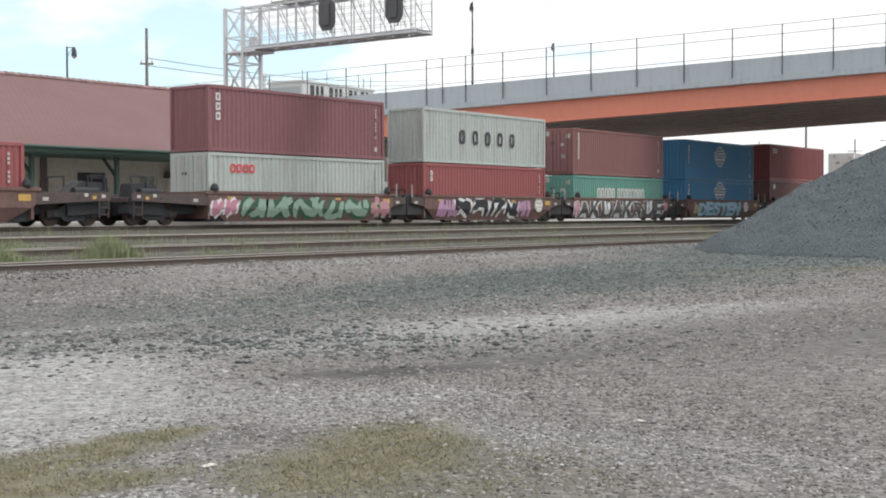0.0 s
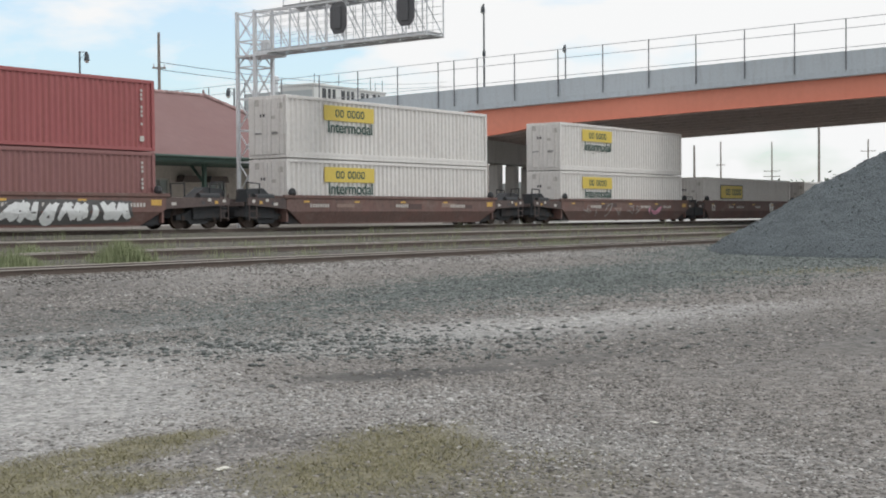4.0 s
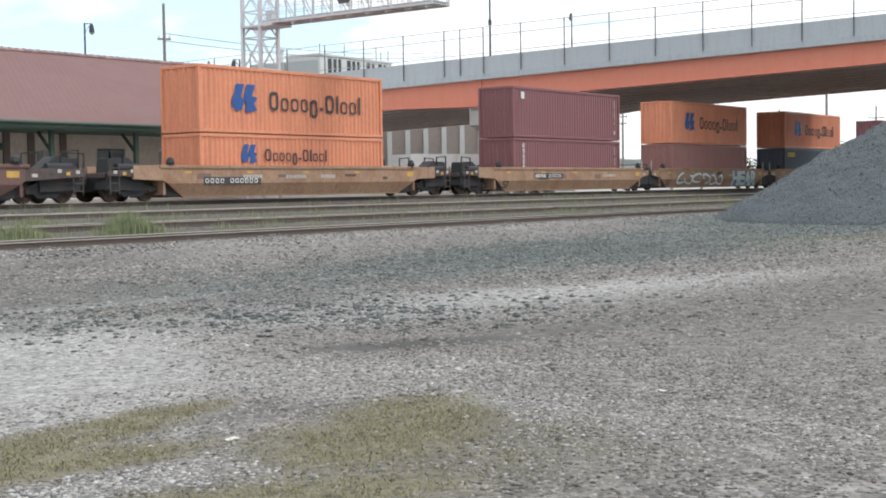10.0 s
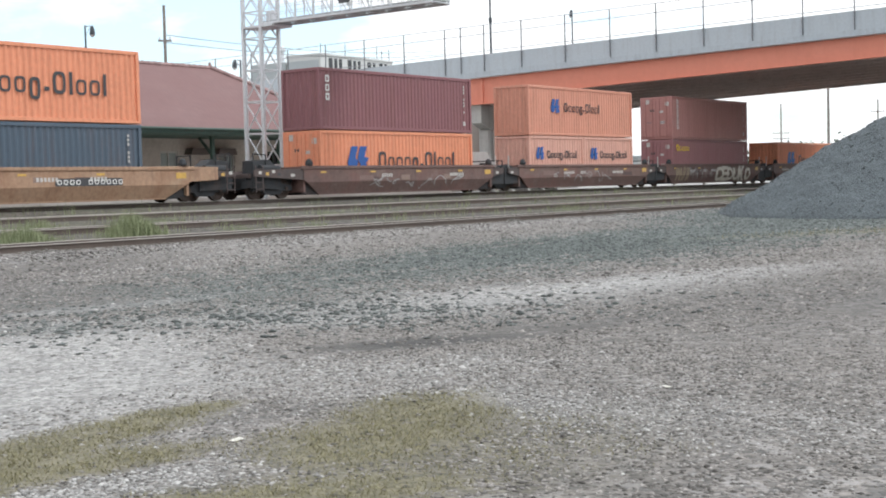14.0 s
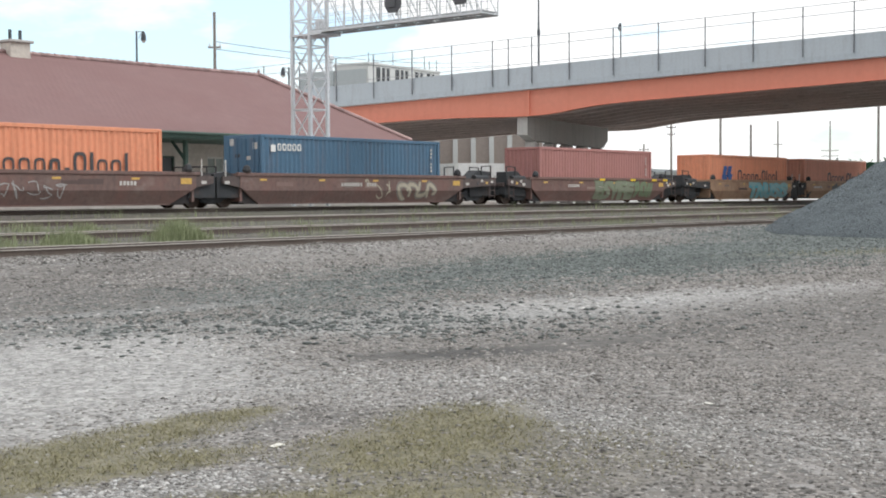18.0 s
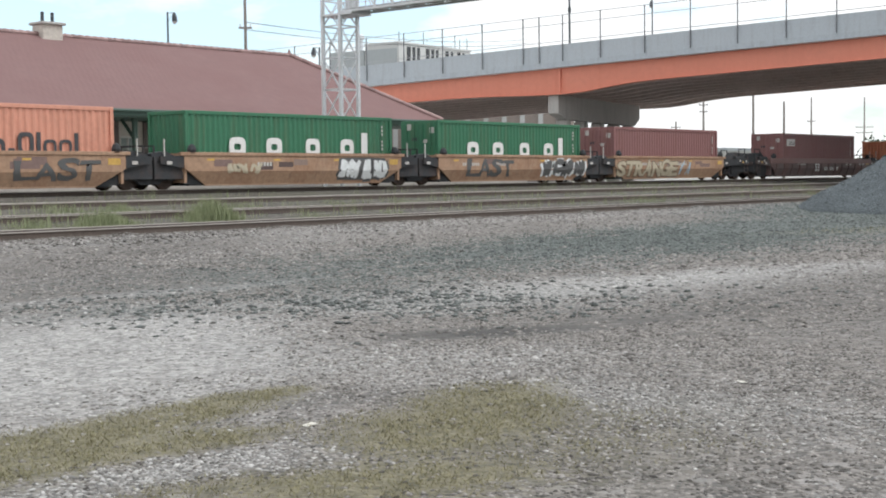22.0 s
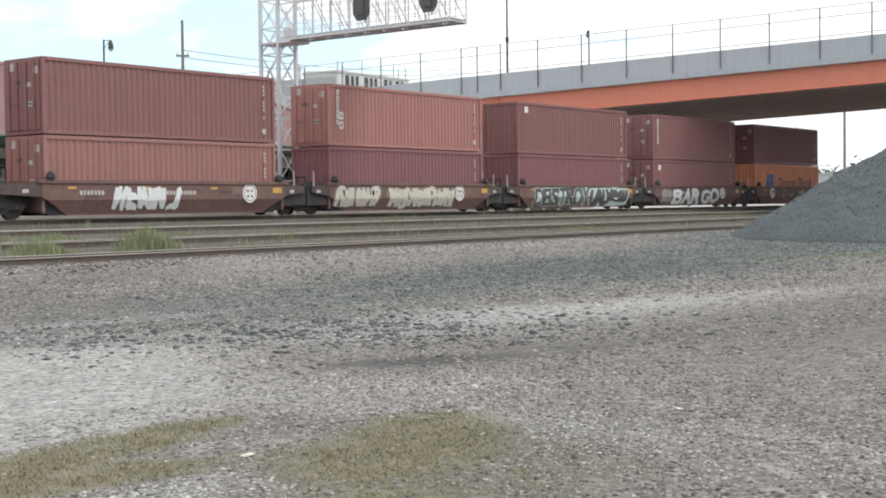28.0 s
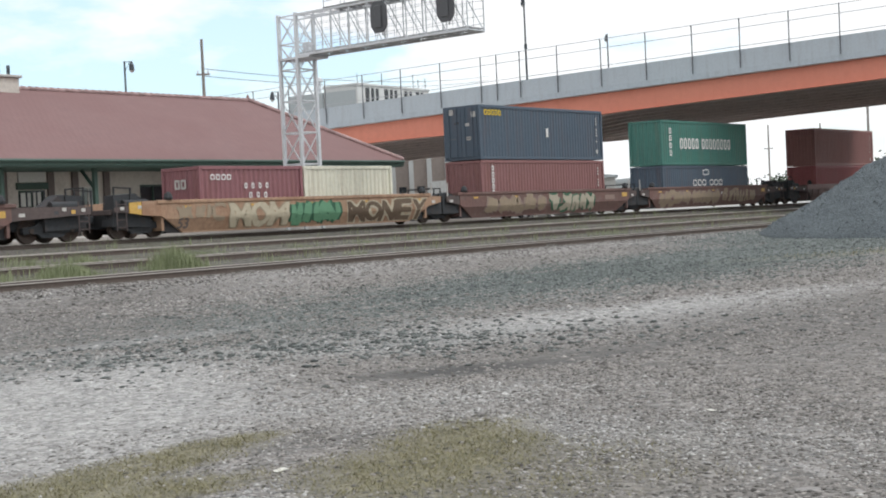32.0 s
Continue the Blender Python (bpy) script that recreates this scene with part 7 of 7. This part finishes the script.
def scatter_stones():
    rng = np.random.default_rng(11)
    common, pale, slate = [], [], []
    bands = [(1.5, 15, 0.5, 15, 66000, 0.009, 0.030), (3.5, 11.5, 2.5, 8.5, 30000, 0.011, 0.030), (8, 32, 6, 24, 56000, 0.018, 0.050), (15, 60, 10, 28.2, 30000, 0.03, 0.085)]
    for x0, x1, y0, y1, k, s0, s1 in bands:
        for x, y, q in zip(rng.uniform(x0, x1, k), rng.uniform(y0, y1, k), rng.uniform(0, 1, k)):
            size = s0 + (s1 - s0) * q ** 1.8
            if in_patches(x, y, NEAR_STRAW) > rng.uniform(0.25, 0.7) and q < 0.97:
                continue
            if in_patches(x, y, MUD_PATCHES[:2]) > 0.25 and q < 0.94:
                continue
            if q < 0.85 and in_patches(x, y, DUST) > rng.uniform(0.1, 0.75):
                continue
            p = (x, y, yard_z(x, y) - size * 0.03, size)
            if in_patches(x, y, SLATE_PATCHES) > rng.uniform(0.15, 0.9):
                slate.append(p)
            elif in_patches(x, y, PALE_PATCHES) > rng.uniform(0.1, 0.9):
                pale.append(p)
            elif q > 0.25:
                common.append(p)
    # larger dark stones strewn singly
    dark = []
    for x, y, q in zip(rng.uniform(3, 24, 2400), rng.uniform(2, 20, 2400), rng.uniform(0, 1, 2400)):
        if in_patches(x, y, SLATE_PATCHES[1:3]) > rng.uniform(0, 0.9) or q < 0.02:
            size = 0.024 + 0.036 * q ** 2
            dark.append((x, y, yard_z(x, y) + size * 0.1, size))
    for x, y, q in zip(rng.normal(7.9, 0.9, 3200), rng.normal(5.0, 1.5, 3200), rng.uniform(0, 1, 3200)):
        if y > 2.2 and in_patches(x, y, NEAR_STRAW) < 0.3:
            pale.append((x, y, yard_z(x, y) + 0.002, 0.012 + 0.014 * q * q))
    for x, y, q in zip(rng.normal(4.6, 0.7, 1300), rng.normal(5.75, 0.3, 1300), rng.uniform(0, 1, 1300)):
        if in_patches(x, y, NEAR_STRAW) < 0.35:
            pale.append((x, y, yard_z(x, y) + 0.002, 0.016 + 0.018 * q * q))
    for x, y, q in zip(rng.normal(0, 2.3, 1500), rng.normal(0, 1.25, 1500), rng.uniform(0, 1, 1500)):
        x, y = 12.2 + 0.707 * (x + y), 11.7 + 0.707 * (y - x)
        if noise.noise((x * 1.3, y * 1.3, 8.0)) > -0.3:
            size = 0.026 + 0.044 * q * q
            dark.append((x, y, yard_z(x, y) + size * 0.15, size))
    for x, y, size in ((8.67, 9.45, 0.045), (8.75, 9.30, 0.03), (8.94, 5.38, 0.034), (8.33, 6.12, 0.036), (12.74, 9.95, 0.05), (8.6, 7.0, 0.03), (6.3, 11.3, 0.03), (9.4, 4.1, 0.035)):
        dark.append((x, y, yard_z(x, y) + size * 0.1, size))
    for name, pts, lo, hi, label in (("gravel", common, (0.071, 0.066, 0.061), (0.41, 0.386, 0.36), "mixed grey-brown gravel lying over the yard"), ("pale_gravel", pale, (0.162, 0.158, 0.150), (0.575, 0.563, 0.541), "pale dusty limestone gravel"),
                                     ("slate_gravel", slate, (0.048, 0.057, 0.055), (0.197, 0.217, 0.206), "dark blue-grey crushed stone spread over the yard"), ("dark_stones", dark, (0.082, 0.09, 0.087), (0.21, 0.224, 0.215), "single dark stones strewn on the gravel")):
        a = np.array(pts)
        stones(name, a[:, :3], a[:, 3], island_material(name, lo, hi), label, len(pts))
    # coarse pale ballast in front of the nearest rail
    k = 9000
    x, y = rng.uniform(8, 75, k), rng.normal(27.3, 0.65, k)
    s = 0.022 + 0.055 * rng.uniform(0, 1, k) ** 2
    z = np.array([ground_z(v) for v in y]) + s * 0.04
    stones("ballast", np.stack([x, y, z], -1), s, island_material("pale_ballast", (0.07, 0.065, 0.06), (0.50, 0.48, 0.455)), "coarse pale ballast along the nearest rail", 7)
    # stones heaped against the foot of the nearest rail
    k = 7000
    x, y = rng.uniform(10, 80, k), rng.uniform(28.35, 28.70, k)
    s = rng.uniform(0.02, 0.05, k)
    bank = np.array([max(0.0, noise.noise((a * 0.7, 3.0, 1.0))) for a in x])
    z = np.array([ground_z(v) for v in y]) + s * 0.1 + bank * 0.16 * (y - 28.3) / 0.4 * rng.uniform(0.2, 1.0, k)
    stones("rail_ballast", np.stack([x, y, z], -1), s, island_material("grey_ballast", (0.07, 0.064, 0.058), (0.40, 0.38, 0.355)), "grey ballast heaped against the nearest rail", 9)
    k = 16000
    x, y = rng.uniform(10, 100, k), rng.uniform(28.3, 42.4, k)
    s = rng.uniform(0.02, 0.05, k)
    z = np.array([ground_z(v) for v in y]) + s * 0.04
    stones("track_ballast", np.stack([x, y, z], -1), s, island_material("oily_ballast", (0.055, 0.051, 0.046), (0.20, 0.183, 0.162)), "dark oily ballast between the tracks", 8)


scatter_stones()


def blades(name, points, material, label, category, seed):
    """Thin bent blades: points of (x, y, z, height, lean)."""
    rng = np.random.default_rng(seed)
    k = len(points)
    p = np.asarray(points, float)
    a = rng.uniform(0, 2 * np.pi, k)
    d = np.stack([np.cos(a), np.sin(a), np.zeros(k)], -1)
    b = rng.uniform(0, 2 * np.pi, k)
    ln = np.stack([np.cos(b), np.sin(b), np.zeros(k)], -1) * p[:, 4:5] * p[:, 3:4]
    w = np.clip(p[:, 3:4] * 0.034, 0.0025, 0.010)
    base = p[:, :3]
    up = np.array([0, 0, 1.0]) * p[:, 3:4]
    v = np.stack([base - d * w, base + d * w, base + ln * 0.35 + up * 0.6 + d * w * 0.7, base + ln * 0.35 + up * 0.6 - d * w * 0.7, base + ln + up], 1)
    f = np.array([(0, 1, 2), (0, 2, 3), (3, 2, 4)])[None] + (np.arange(k) * 5)[:, None, None]
    return tagged(new(name, quick_mesh(name, v.reshape(-1, 3), f.reshape(-1, 3), material)), label, category, kind="stuff")


def grow():
    rng = np.random.default_rng(21)
    pts = []
    for x, y, q in zip(rng.uniform(0.5, 8.5, 130000), rng.uniform(3.0, 8.3, 130000), rng.uniform(0, 1, 130000)):
        f = in_patches(x, y, STRAW_PATCHES)
        tuft = noise.noise((x * 3.5, y * 3.5, 9.0))
        if f * (0.85 + 0.6 * tuft) > rng.uniform(0.08, 0.95):
            pts.append((x, y, yard_z(x, y), 0.010 + 0.022 * q * (1 + 0.5 * tuft), rng.uniform(0.7, 2.0)))
    for x, y, q in zip(rng.uniform(30, 46, 9000), rng.uniform(10, 17, 9000), rng.uniform(0, 1, 9000)):
        if in_patches(x, y, FAR_STRAW) > rng.uniform(0.1, 0.8):
            pts.append((x, y, yard_z(x, y), 0.05 + 0.10 * q, rng.uniform(0.2, 0.9)))
    blades("dry_grass", pts, island_material("dry_grass_blades", (0.152, 0.142, 0.082), (0.325, 0.302, 0.185)), "short dry yellow-green grass on the gravel", "grass", 1)
    pts = []
    clumps = [(26.4, 31.7, 0.75, 1.05, 1300), (22.4, 31.6, 0.9, 0.68, 900), (20.2, 31.8, 1.0, 0.42, 300), (26.3, 36.2, 0.8, 0.45, 350), (24.2, 36.3, 1.0, 0.4, 350), (34.5, 31.6, 0.7, 0.3, 200), (36.2, 36.0, 0.5, 0.35, 160), (30.5, 31.6, 1.2, 0.3, 260), (31.5, 36.2, 1.2, 0.35, 260), (40, 36.1, 1.2, 0.3, 220), (52, 32.0, 2.0, 0.3, 260), (66, 36.0, 2.5, 0.3, 240), (70, 32, 2, 0.3, 200)]
    for cx, cy, r, h, k in clumps:
        for _ in range(int(k * 1.7)):
            x, y = rng.normal(cx, r * 0.8), rng.normal(cy, 0.35)
            pts.append((x, y, ground_z(y), h * rng.uniform(0.15, 0.9) * max(0.25, 1 - abs(x - cx) / (r * 1.7)), rng.uniform(0.05, 0.4)))
    for _ in range(4200):
        y = rng.choice((31.7, 32.1, 35.9, 36.4, 40.6)) + rng.normal(0, 0.25)
        x = rng.uniform(12, 90)
        if noise.noise((x * 0.45, y, 4.0)) > -0.05:
            pts.append((x, y, ground_z(y), rng.uniform(0.06, 0.30), rng.uniform(0.1, 0.5)))
    # dry upright stalks
    for _ in range(2600):
        y = rng.choice((31.8, 32.0, 36.2, 36.5, 40.4, 40.8)) + rng.normal(0, 0.2)
        x = rng.uniform(14, 80)
        if noise.noise((x * 0.6, y * 0.5, 14.0)) > 0.05:
            pts.append((x, y, ground_z(y), rng.uniform(0.25, 0.6), rng.uniform(0.02, 0.2)))
    blades("weeds", pts, island_material("weed_blades", (0.19, 0.225, 0.12), (0.37, 0.40, 0.245)), "green and straw-coloured weeds growing between the tracks", "weeds", 2)


grow()

# ties of the two nearest tracks
for ty, tz, tt in ((TRACKS[0][0], TRACKS[0][1] - 0.172, track_things[0]), (TRACKS[1][0], TRACKS[1][1] - 0.172, track_things[1])):
    for i in range(120):
        part("tie", TIE, M_TIE, tt, at=pose(14 + i * 0.54 + 0.03 * math.sin(i * 7.3), 0, tz + 0.001, 0, 0, 0.8 * math.sin(i * 3.1)))

M_PAPER = surface("weathered_paper", (0.60, 0.58, 0.52), 0.9, 0, 20, 0.15, 3.0, 0.2)
paper = Shape().add([(-0.075, -0.05, 0.002), (0.07, -0.055, 0.003), (0.08, 0.05, 0.012), (0.0, 0.06, 0.015), (-0.07, 0.05, 0.005), (0.0, 0.0, 0.008)], [(0, 1, 5), (1, 2, 5), (2, 3, 5), (3, 4, 5), (4, 0, 5)])
for (px, py), turn, label in (((5.9, 6.17), 10, "scrap of white paper litter on the grass"), ((8.98, 4.71), 60, "flat white scrap lying on the gravel"), ((17.6, 25.2), 20, "white scrap beside the tracks")):
    ob = tagged(new("paper_scrap", paper.mesh("paper_scrap", M_PAPER)), label, "litter", "litter on the yard")
    ob.matrix_basis = pose(px, py, yard_z(px, py) + 0.006, 0, 0, turn) @ Matrix.Diagonal((0.8 if turn == 10 else 0.62, 0.45 if turn == 10 else 0.55, 0.6, 1))


# ---- what stands beyond ----
def frame_at(az, r, z=1.0):
    """A pose at a bearing and distance, its -y side facing the camera."""
    return Matrix.Translation(polar(az, r, z)) @ pose(0, 0, 0, 0, 0, az - 90)


def make_office():
    t = thing("office_block", "pale concrete office block with groups of dark upright windows", "building", frame_at(42.2, 172, 1.0) @ pose(0, 0, 0, 0, 0, 52.8))
    # local x along the window front, y along the blank side, from the near corner
    part("wall", Shape().box(0, 16.4, 0, 5.6, 0, 17.85, 0.05), M_OFFICE, t, "pale panel front")
    part("parapet", Shape().box(-0.12, 16.5, -0.12, 5.7, 17.85, 18.15, 0.04), M_OFFICE, t)
    part("wall", Shape().box(16.42, 23.5, 0.5, 5.6, 0, 17.6, 0.05), M_OFFICE, t, "plain pale wing")
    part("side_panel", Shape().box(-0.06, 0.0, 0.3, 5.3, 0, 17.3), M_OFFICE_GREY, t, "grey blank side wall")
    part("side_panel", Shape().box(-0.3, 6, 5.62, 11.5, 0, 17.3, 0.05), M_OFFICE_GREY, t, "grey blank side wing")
    for floor in range(4):
        z = 13.3 - floor * 4.4
        for x, k in ((1.7, 3), (5.9, 3), (10.4, 2), (13.2, 2)):
            for i in range(k):
                w = part("window", Shape().box(x + i * 1.02, x + i * 1.02 + 0.72, -0.05, 0.3, z, z + 4.3), M_GLASS, t)
                part("mullion", Shape().box(x + i * 1.02 + 0.73, x + i * 1.02 + 1.0, -0.16, -0.002, z, z + 4.3), M_OFFICE, w)
    part("roof_vent", Shape().tube((1.5, 7.5, 17.3), (1.5, 7.5, 18.9), 0.3, 10), M_GALV, t)
    part("roof_vent", Shape().lathe([(0.3, 0), (0.55, 0.1), (0.5, 0.5), (0.2, 0.75)], 10).moved(1.5, 7.5, 18.9), M_GALV, t)
    for x, h in ((4.0, 2.6), (9.5, 2.9), (17, 3.2), (18.2, 2.6), (20, 2.9)):
        part("mast", Shape().tube((x, 3, 17.6), (x, 3, 17.3 + h), 0.05, 6), M_POLE, t)
    return t


make_office()


def make_annex():
    t = thing("depot_building", "low brown building with white upright pilasters", "building", frame_at(39.2, 136, 1.0))
    part("wall", Shape().box(-8.2, 10.7, 0.3, 14, 0, 8.2, 0.04), surface("annex_panel", (0.34, 0.29, 0.26), 0.85, 0, 3, 0.12, 0.4, 0.1), t)
    part("roof_edge", Shape().box(-8.5, 11.0, 0.0, 14.3, 8.2, 8.66, 0.03), M_OFFICE_GREY, t)
    for i in range(10):
        x = -7.6 + i * 1.86
        part("pilaster", Shape().box(x - 0.24, x + 0.24, -0.05, 0.3, 0, 8.15, 0.02), M_OFFICE, t)
        if i < 9:
            part("window", Shape().box(x + 0.55, x + 1.3, 0.24, 0.4, 1.2, 3.6), M_GLASS, t)
    return t


make_annex()


def vehicle(name, label, at, body, colour, size):
    """A parked box van or trailer in parts."""
    L, W, H = size
    t = thing(name, label, "vehicle", at)
    m = paint(body, colour, 0.3)
    part("body", Shape().prism([(-L / 2, 0.45), (L / 2, 0.45), (L / 2, H * 0.72), (L / 2 - 0.5, H * 0.78), (L / 2 - 0.9, H), (-L / 2, H)], -W / 2, W / 2), m, t)
    part("windscreen", Shape().box(L / 2 - 1.5, L / 2 - 0.6, -W / 2 - 0.01, W / 2 + 0.01, H * 0.55, H * 0.74), M_GLASS, t)
    part("bumper", Shape().box(L / 2 - 0.1, L / 2 + 0.12, -W / 2, W / 2, 0.4, 0.7, 0.03), M_POLE, t)
    for x in (-L / 2 + 1.0, L / 2 - 1.0):
        for y in (-W / 2, W / 2 - 0.22):
            w = part("wheel", Shape().tube((x, y, 0.4), (x, y + 0.22, 0.4), 0.4, 14), M_BLACK, t)
            part("hub", Shape().tube((x, y - 0.012, 0.4), (x, y - 0.001, 0.4), 0.2, 10), M_GALV, w)
    return t


vehicle("parked_truck", "white parked box truck beyond the tracks", Matrix.Translation(polar(36.9, 84, 1.0)) @ pose(0, 0, 0, 0, 0, -20), "van_white", (0.62, 0.63, 0.62), (6.4, 2.3, 2.7))
vehicle("parked_trailer", "pale parked trailer beyond the tracks", Matrix.Translation(polar(39.9, 88, 1.0)) @ pose(0, 0, 0, 0, 0, -46), "van_grey", (0.55, 0.57, 0.56), (5.2, 2.2, 2.1))


# ---- trees and bushes ----
M_BARK = surface("bark", (0.10, 0.08, 0.06), 0.95, 0, 12, 0.3, 1, 0.4)
M_LEAF = island_material("leaves", (0.02, 0.05, 0.02), (0.075, 0.13, 0.05))
# leaves of the skyline trees, paled and greyed to paint in the haze
M_LEAF_HAZED = island_material("hazed_leaves", (0.075, 0.095, 0.07), (0.16, 0.19, 0.135))


def tree(name, label, at, height, spread_r, seed, leaves=1400, leaf=0.16, material=None, trunk=True):
    rng = np.random.default_rng(seed)
    t = thing(name, label, "tree" if trunk else "bush", at)
    limbs = Shape()
    tips = []
    top = height * 0.45
    if trunk:
        limbs.tube((0, 0, 0), (0, 0, top), height * 0.035, 8, height * 0.022)
    for _ in range(9):
        a, e = rng.uniform(0, 2 * math.pi), rng.uniform(0.35, 1.2)
        base = Vector((0, 0, top * rng.uniform(0.6, 1.0) if trunk else 0.0))
        tip = base + Vector((math.cos(a) * math.cos(e), math.sin(a) * math.cos(e), math.sin(e))) * height * rng.uniform(0.3, 0.52)
        tip.x, tip.y = tip.x * spread_r / height * 2.2, tip.y * spread_r / height * 2.2
        limbs.tube(base, tip, height * 0.014, 6, height * 0.005)
        tips += [base.lerp(tip, f) for f in (0.55, 0.8, 1.0)]
    part("trunk" if trunk else "stems", limbs, M_BARK, t)
    c = np.array([tuple(p) for p in tips])[rng.integers(0, len(tips), leaves)] + rng.normal(0, spread_r * 0.2, (leaves, 3))
    c[:, 2] = np.maximum(c[:, 2], 0.1)
    a, b = rng.normal(0, 1, (leaves, 3)), rng.normal(0, 1, (leaves, 3))
    a /= np.linalg.norm(a, axis=1)[:, None]
    b /= np.linalg.norm(b, axis=1)[:, None]
    s = rng.uniform(0.5, 1.2, (leaves, 1)) * leaf
    v = np.stack([c - a * s, c + b * s * 0.6, c + a * s, c - b * s * 0.6], 1)
    f = np.array([(0, 1, 2), (0, 2, 3)])[None] + (np.arange(leaves) * 4)[:, None, None]
    m = material or M_LEAF
    part("crown" if trunk else "foliage", quick_mesh("crown", v.reshape(-1, 3), f.reshape(-1, 3), m), m, t)
    return t


tree("bush", "green bush at the station's corner", polar(40.95, 86, 1.2), 3.0, 1.5, 3, 1500, 0.16, None, False)
tree("bush", "green bush beside the station", polar(41.6, 84, 1.2), 3.4, 1.4, 4, 1300, 0.16, None, False)
for az, r, h, w, seed in ((22.2, 300, 8, 4.5, 5), (21.6, 320, 8, 5, 6), (30.3, 330, 7, 5, 7), (26.3, 340, 6, 6, 8), (19.6, 300, 8, 6, 9), (33.5, 340, 8, 6, 10), (24.2, 360, 6.5, 7, 12)):
    tree("tree", "distant dark leafy tree at the skyline", polar(az, r, 0.8), h, w, seed, 1100, 0.55, M_LEAF_HAZED)


def shed(az, r, w, h, colour, label, windows=0):
    t = thing("low_building", label, "building", frame_at(az, r, 0.9))
    m = surface("shed_wall", colour, 0.85, 0, 2, 0.1, 0.3, 0.1, (0.3, 0.29, 0.28), 0.3)
    part("wall", Shape().box(-w / 2, w / 2, 0, 8, 0, h, 0.04), m, t)
    part("roof", Shape().prism([(-w / 2 - 0.3, h), (w / 2 + 0.3, h), (w / 2 + 0.3, h + 0.25), (0, h + 0.7), (-w / 2 - 0.3, h + 0.25)], -0.4, 8.4), M_OFFICE_GREY, t)
    for i in range(windows):
        x = -w / 2 + (i + 0.5) * w / windows
        part("window", Shape().box(x - 0.5, x + 0.5, -0.04, 0.2, h * 0.35, h * 0.7), M_GLASS, t)
    return t


shed(21.3, 250, 6, 5.2, (0.50, 0.52, 0.53), "small pale shed far along the line", 2)
shed(30.6, 210, 14, 4.4, (0.40, 0.42, 0.42), "low grey depot far beyond the bridge", 4)
shed(28.4, 260, 18, 5.0, (0.45, 0.45, 0.43), "low grey depot far beyond the bridge", 4)
shed(33.2, 150, 10, 4.0, (0.42, 0.42, 0.40), "low grey depot far beyond the bridge", 3)
shed(17.9, 260, 10, 8.0, (0.42, 0.40, 0.38), "pale warehouse beyond the stone heap", 2)

for az, r, top, arms in ((32.4, 150, 9.5, ()), (30.4, 190, 9.0, ((0.9, 1.4),)), (29.25, 170, 11.5, ((0.88, 1.2), (0.8, 1.0))), (27.2, 160, 15.5, ()), (25.95, 150, 9.4, ()), (24.85, 220, 13.6, ((0.7, 1.4),)), (22.75, 250, 15.0, ((0.62, 3.0), (0.55, 3.0))), (20.85, 160, 17.0, ()), (18.9, 230, 14.0, ((0.85, 2.4),)), (17.6, 240, 16.0, ((0.88, 2.6),))):
    utility_pole(az, r, top, arms, 0.0, 0.9, 0.17)

# wires strung beyond the station and along the far poles
def wire(a, b, sag, label):
    a, b = Vector(a), Vector(b)
    side = (b - a).cross(Vector((0, 0, 1))).normalized() * 0.022
    sections = []
    for i in range(13):
        f = i / 12
        p = a.lerp(b, f) - Vector((0, 0, sag * 4 * f * (1 - f)))
        sections.append([p - side, p + Vector((0, 0, 0.022)), p + side, p - Vector((0, 0, 0.022))])
    return tagged(new("overhead_wire", ribbon(sections).mesh("overhead_wire", M_POLE)), label, "wire", "overhead wires")


for dz in (0.0, 0.5):
    wire(polar(48.72, 92, 11.8 + dz), polar(36.5, 175, 19.0 + dz), 0.8, "thin dark overhead wire between poles")


# ---- station platform things ----
def bench(x, y):
    t = thing("platform_bench", "dark slatted platform bench against the station wall", "bench", (x, y, 1.35), "platform benches")
    for k in range(3):
        part("slat", Shape().box(-0.9, 0.9, -0.25 + k * 0.17, -0.11 + k * 0.17, 0.43, 0.47, 0.008), M_POLE, t)
    for k in range(2):
        part("back_slat", Shape().box(-0.9, 0.9, 0.24, 0.28, 0.58 + k * 0.18, 0.70 + k * 0.18, 0.008), M_POLE, t)
    for sx in (-0.75, 0.75):
        part("leg", Shape().box(sx - 0.03, sx + 0.03, -0.22, 0.27, 0, 0.428, 0.01), M_POLE, t)
        part("back_post", Shape().box(sx - 0.03, sx + 0.03, 0.285, 0.325, 0, 0.95, 0.01), M_POLE, t)
    return t


bench(38.5, 56.3)
bench(47.0, 56.3)


# ---- what moves ----
def run_of(t):
    """Metres that the train has run at t seconds."""
    return float(np.interp(t, [0.0, 15.0, 29.0, 30.5, 32.0], [0.0, 293.4, 565.31, 594.53, 623.68]))


def motions():
    times = (0.0, 5.0, 10.0, 15.0, 20.0, 26.0, 29.0, 30.5, 32.0)
    for ob in TRAIN:
        x, y, z = ob.location
        walk(ob, [(t, pose(x - run_of(t), y, z)) for t in times])
    # wheels turn with the run; all wheelsets on one side of a truck share one row of keys
    for dx, sets in WHEELS.items():
        rows = []
        for k in range(0, 32 * FPS + 1):
            t = k / FPS
            rows.append((t, pose(dx, 0, 0.46, 0, -math.degrees(run_of(t) / 0.46) % 360, 0)))
        walk(sets[0], rows)
        keys = sets[0].animation_data
        for w in sets[1:]:
            w.rotation_mode = "QUATERNION"
            w.animation_data_create()
            w.animation_data.action = keys.action
            w.animation_data.action_slot = keys.action_slot


motions()
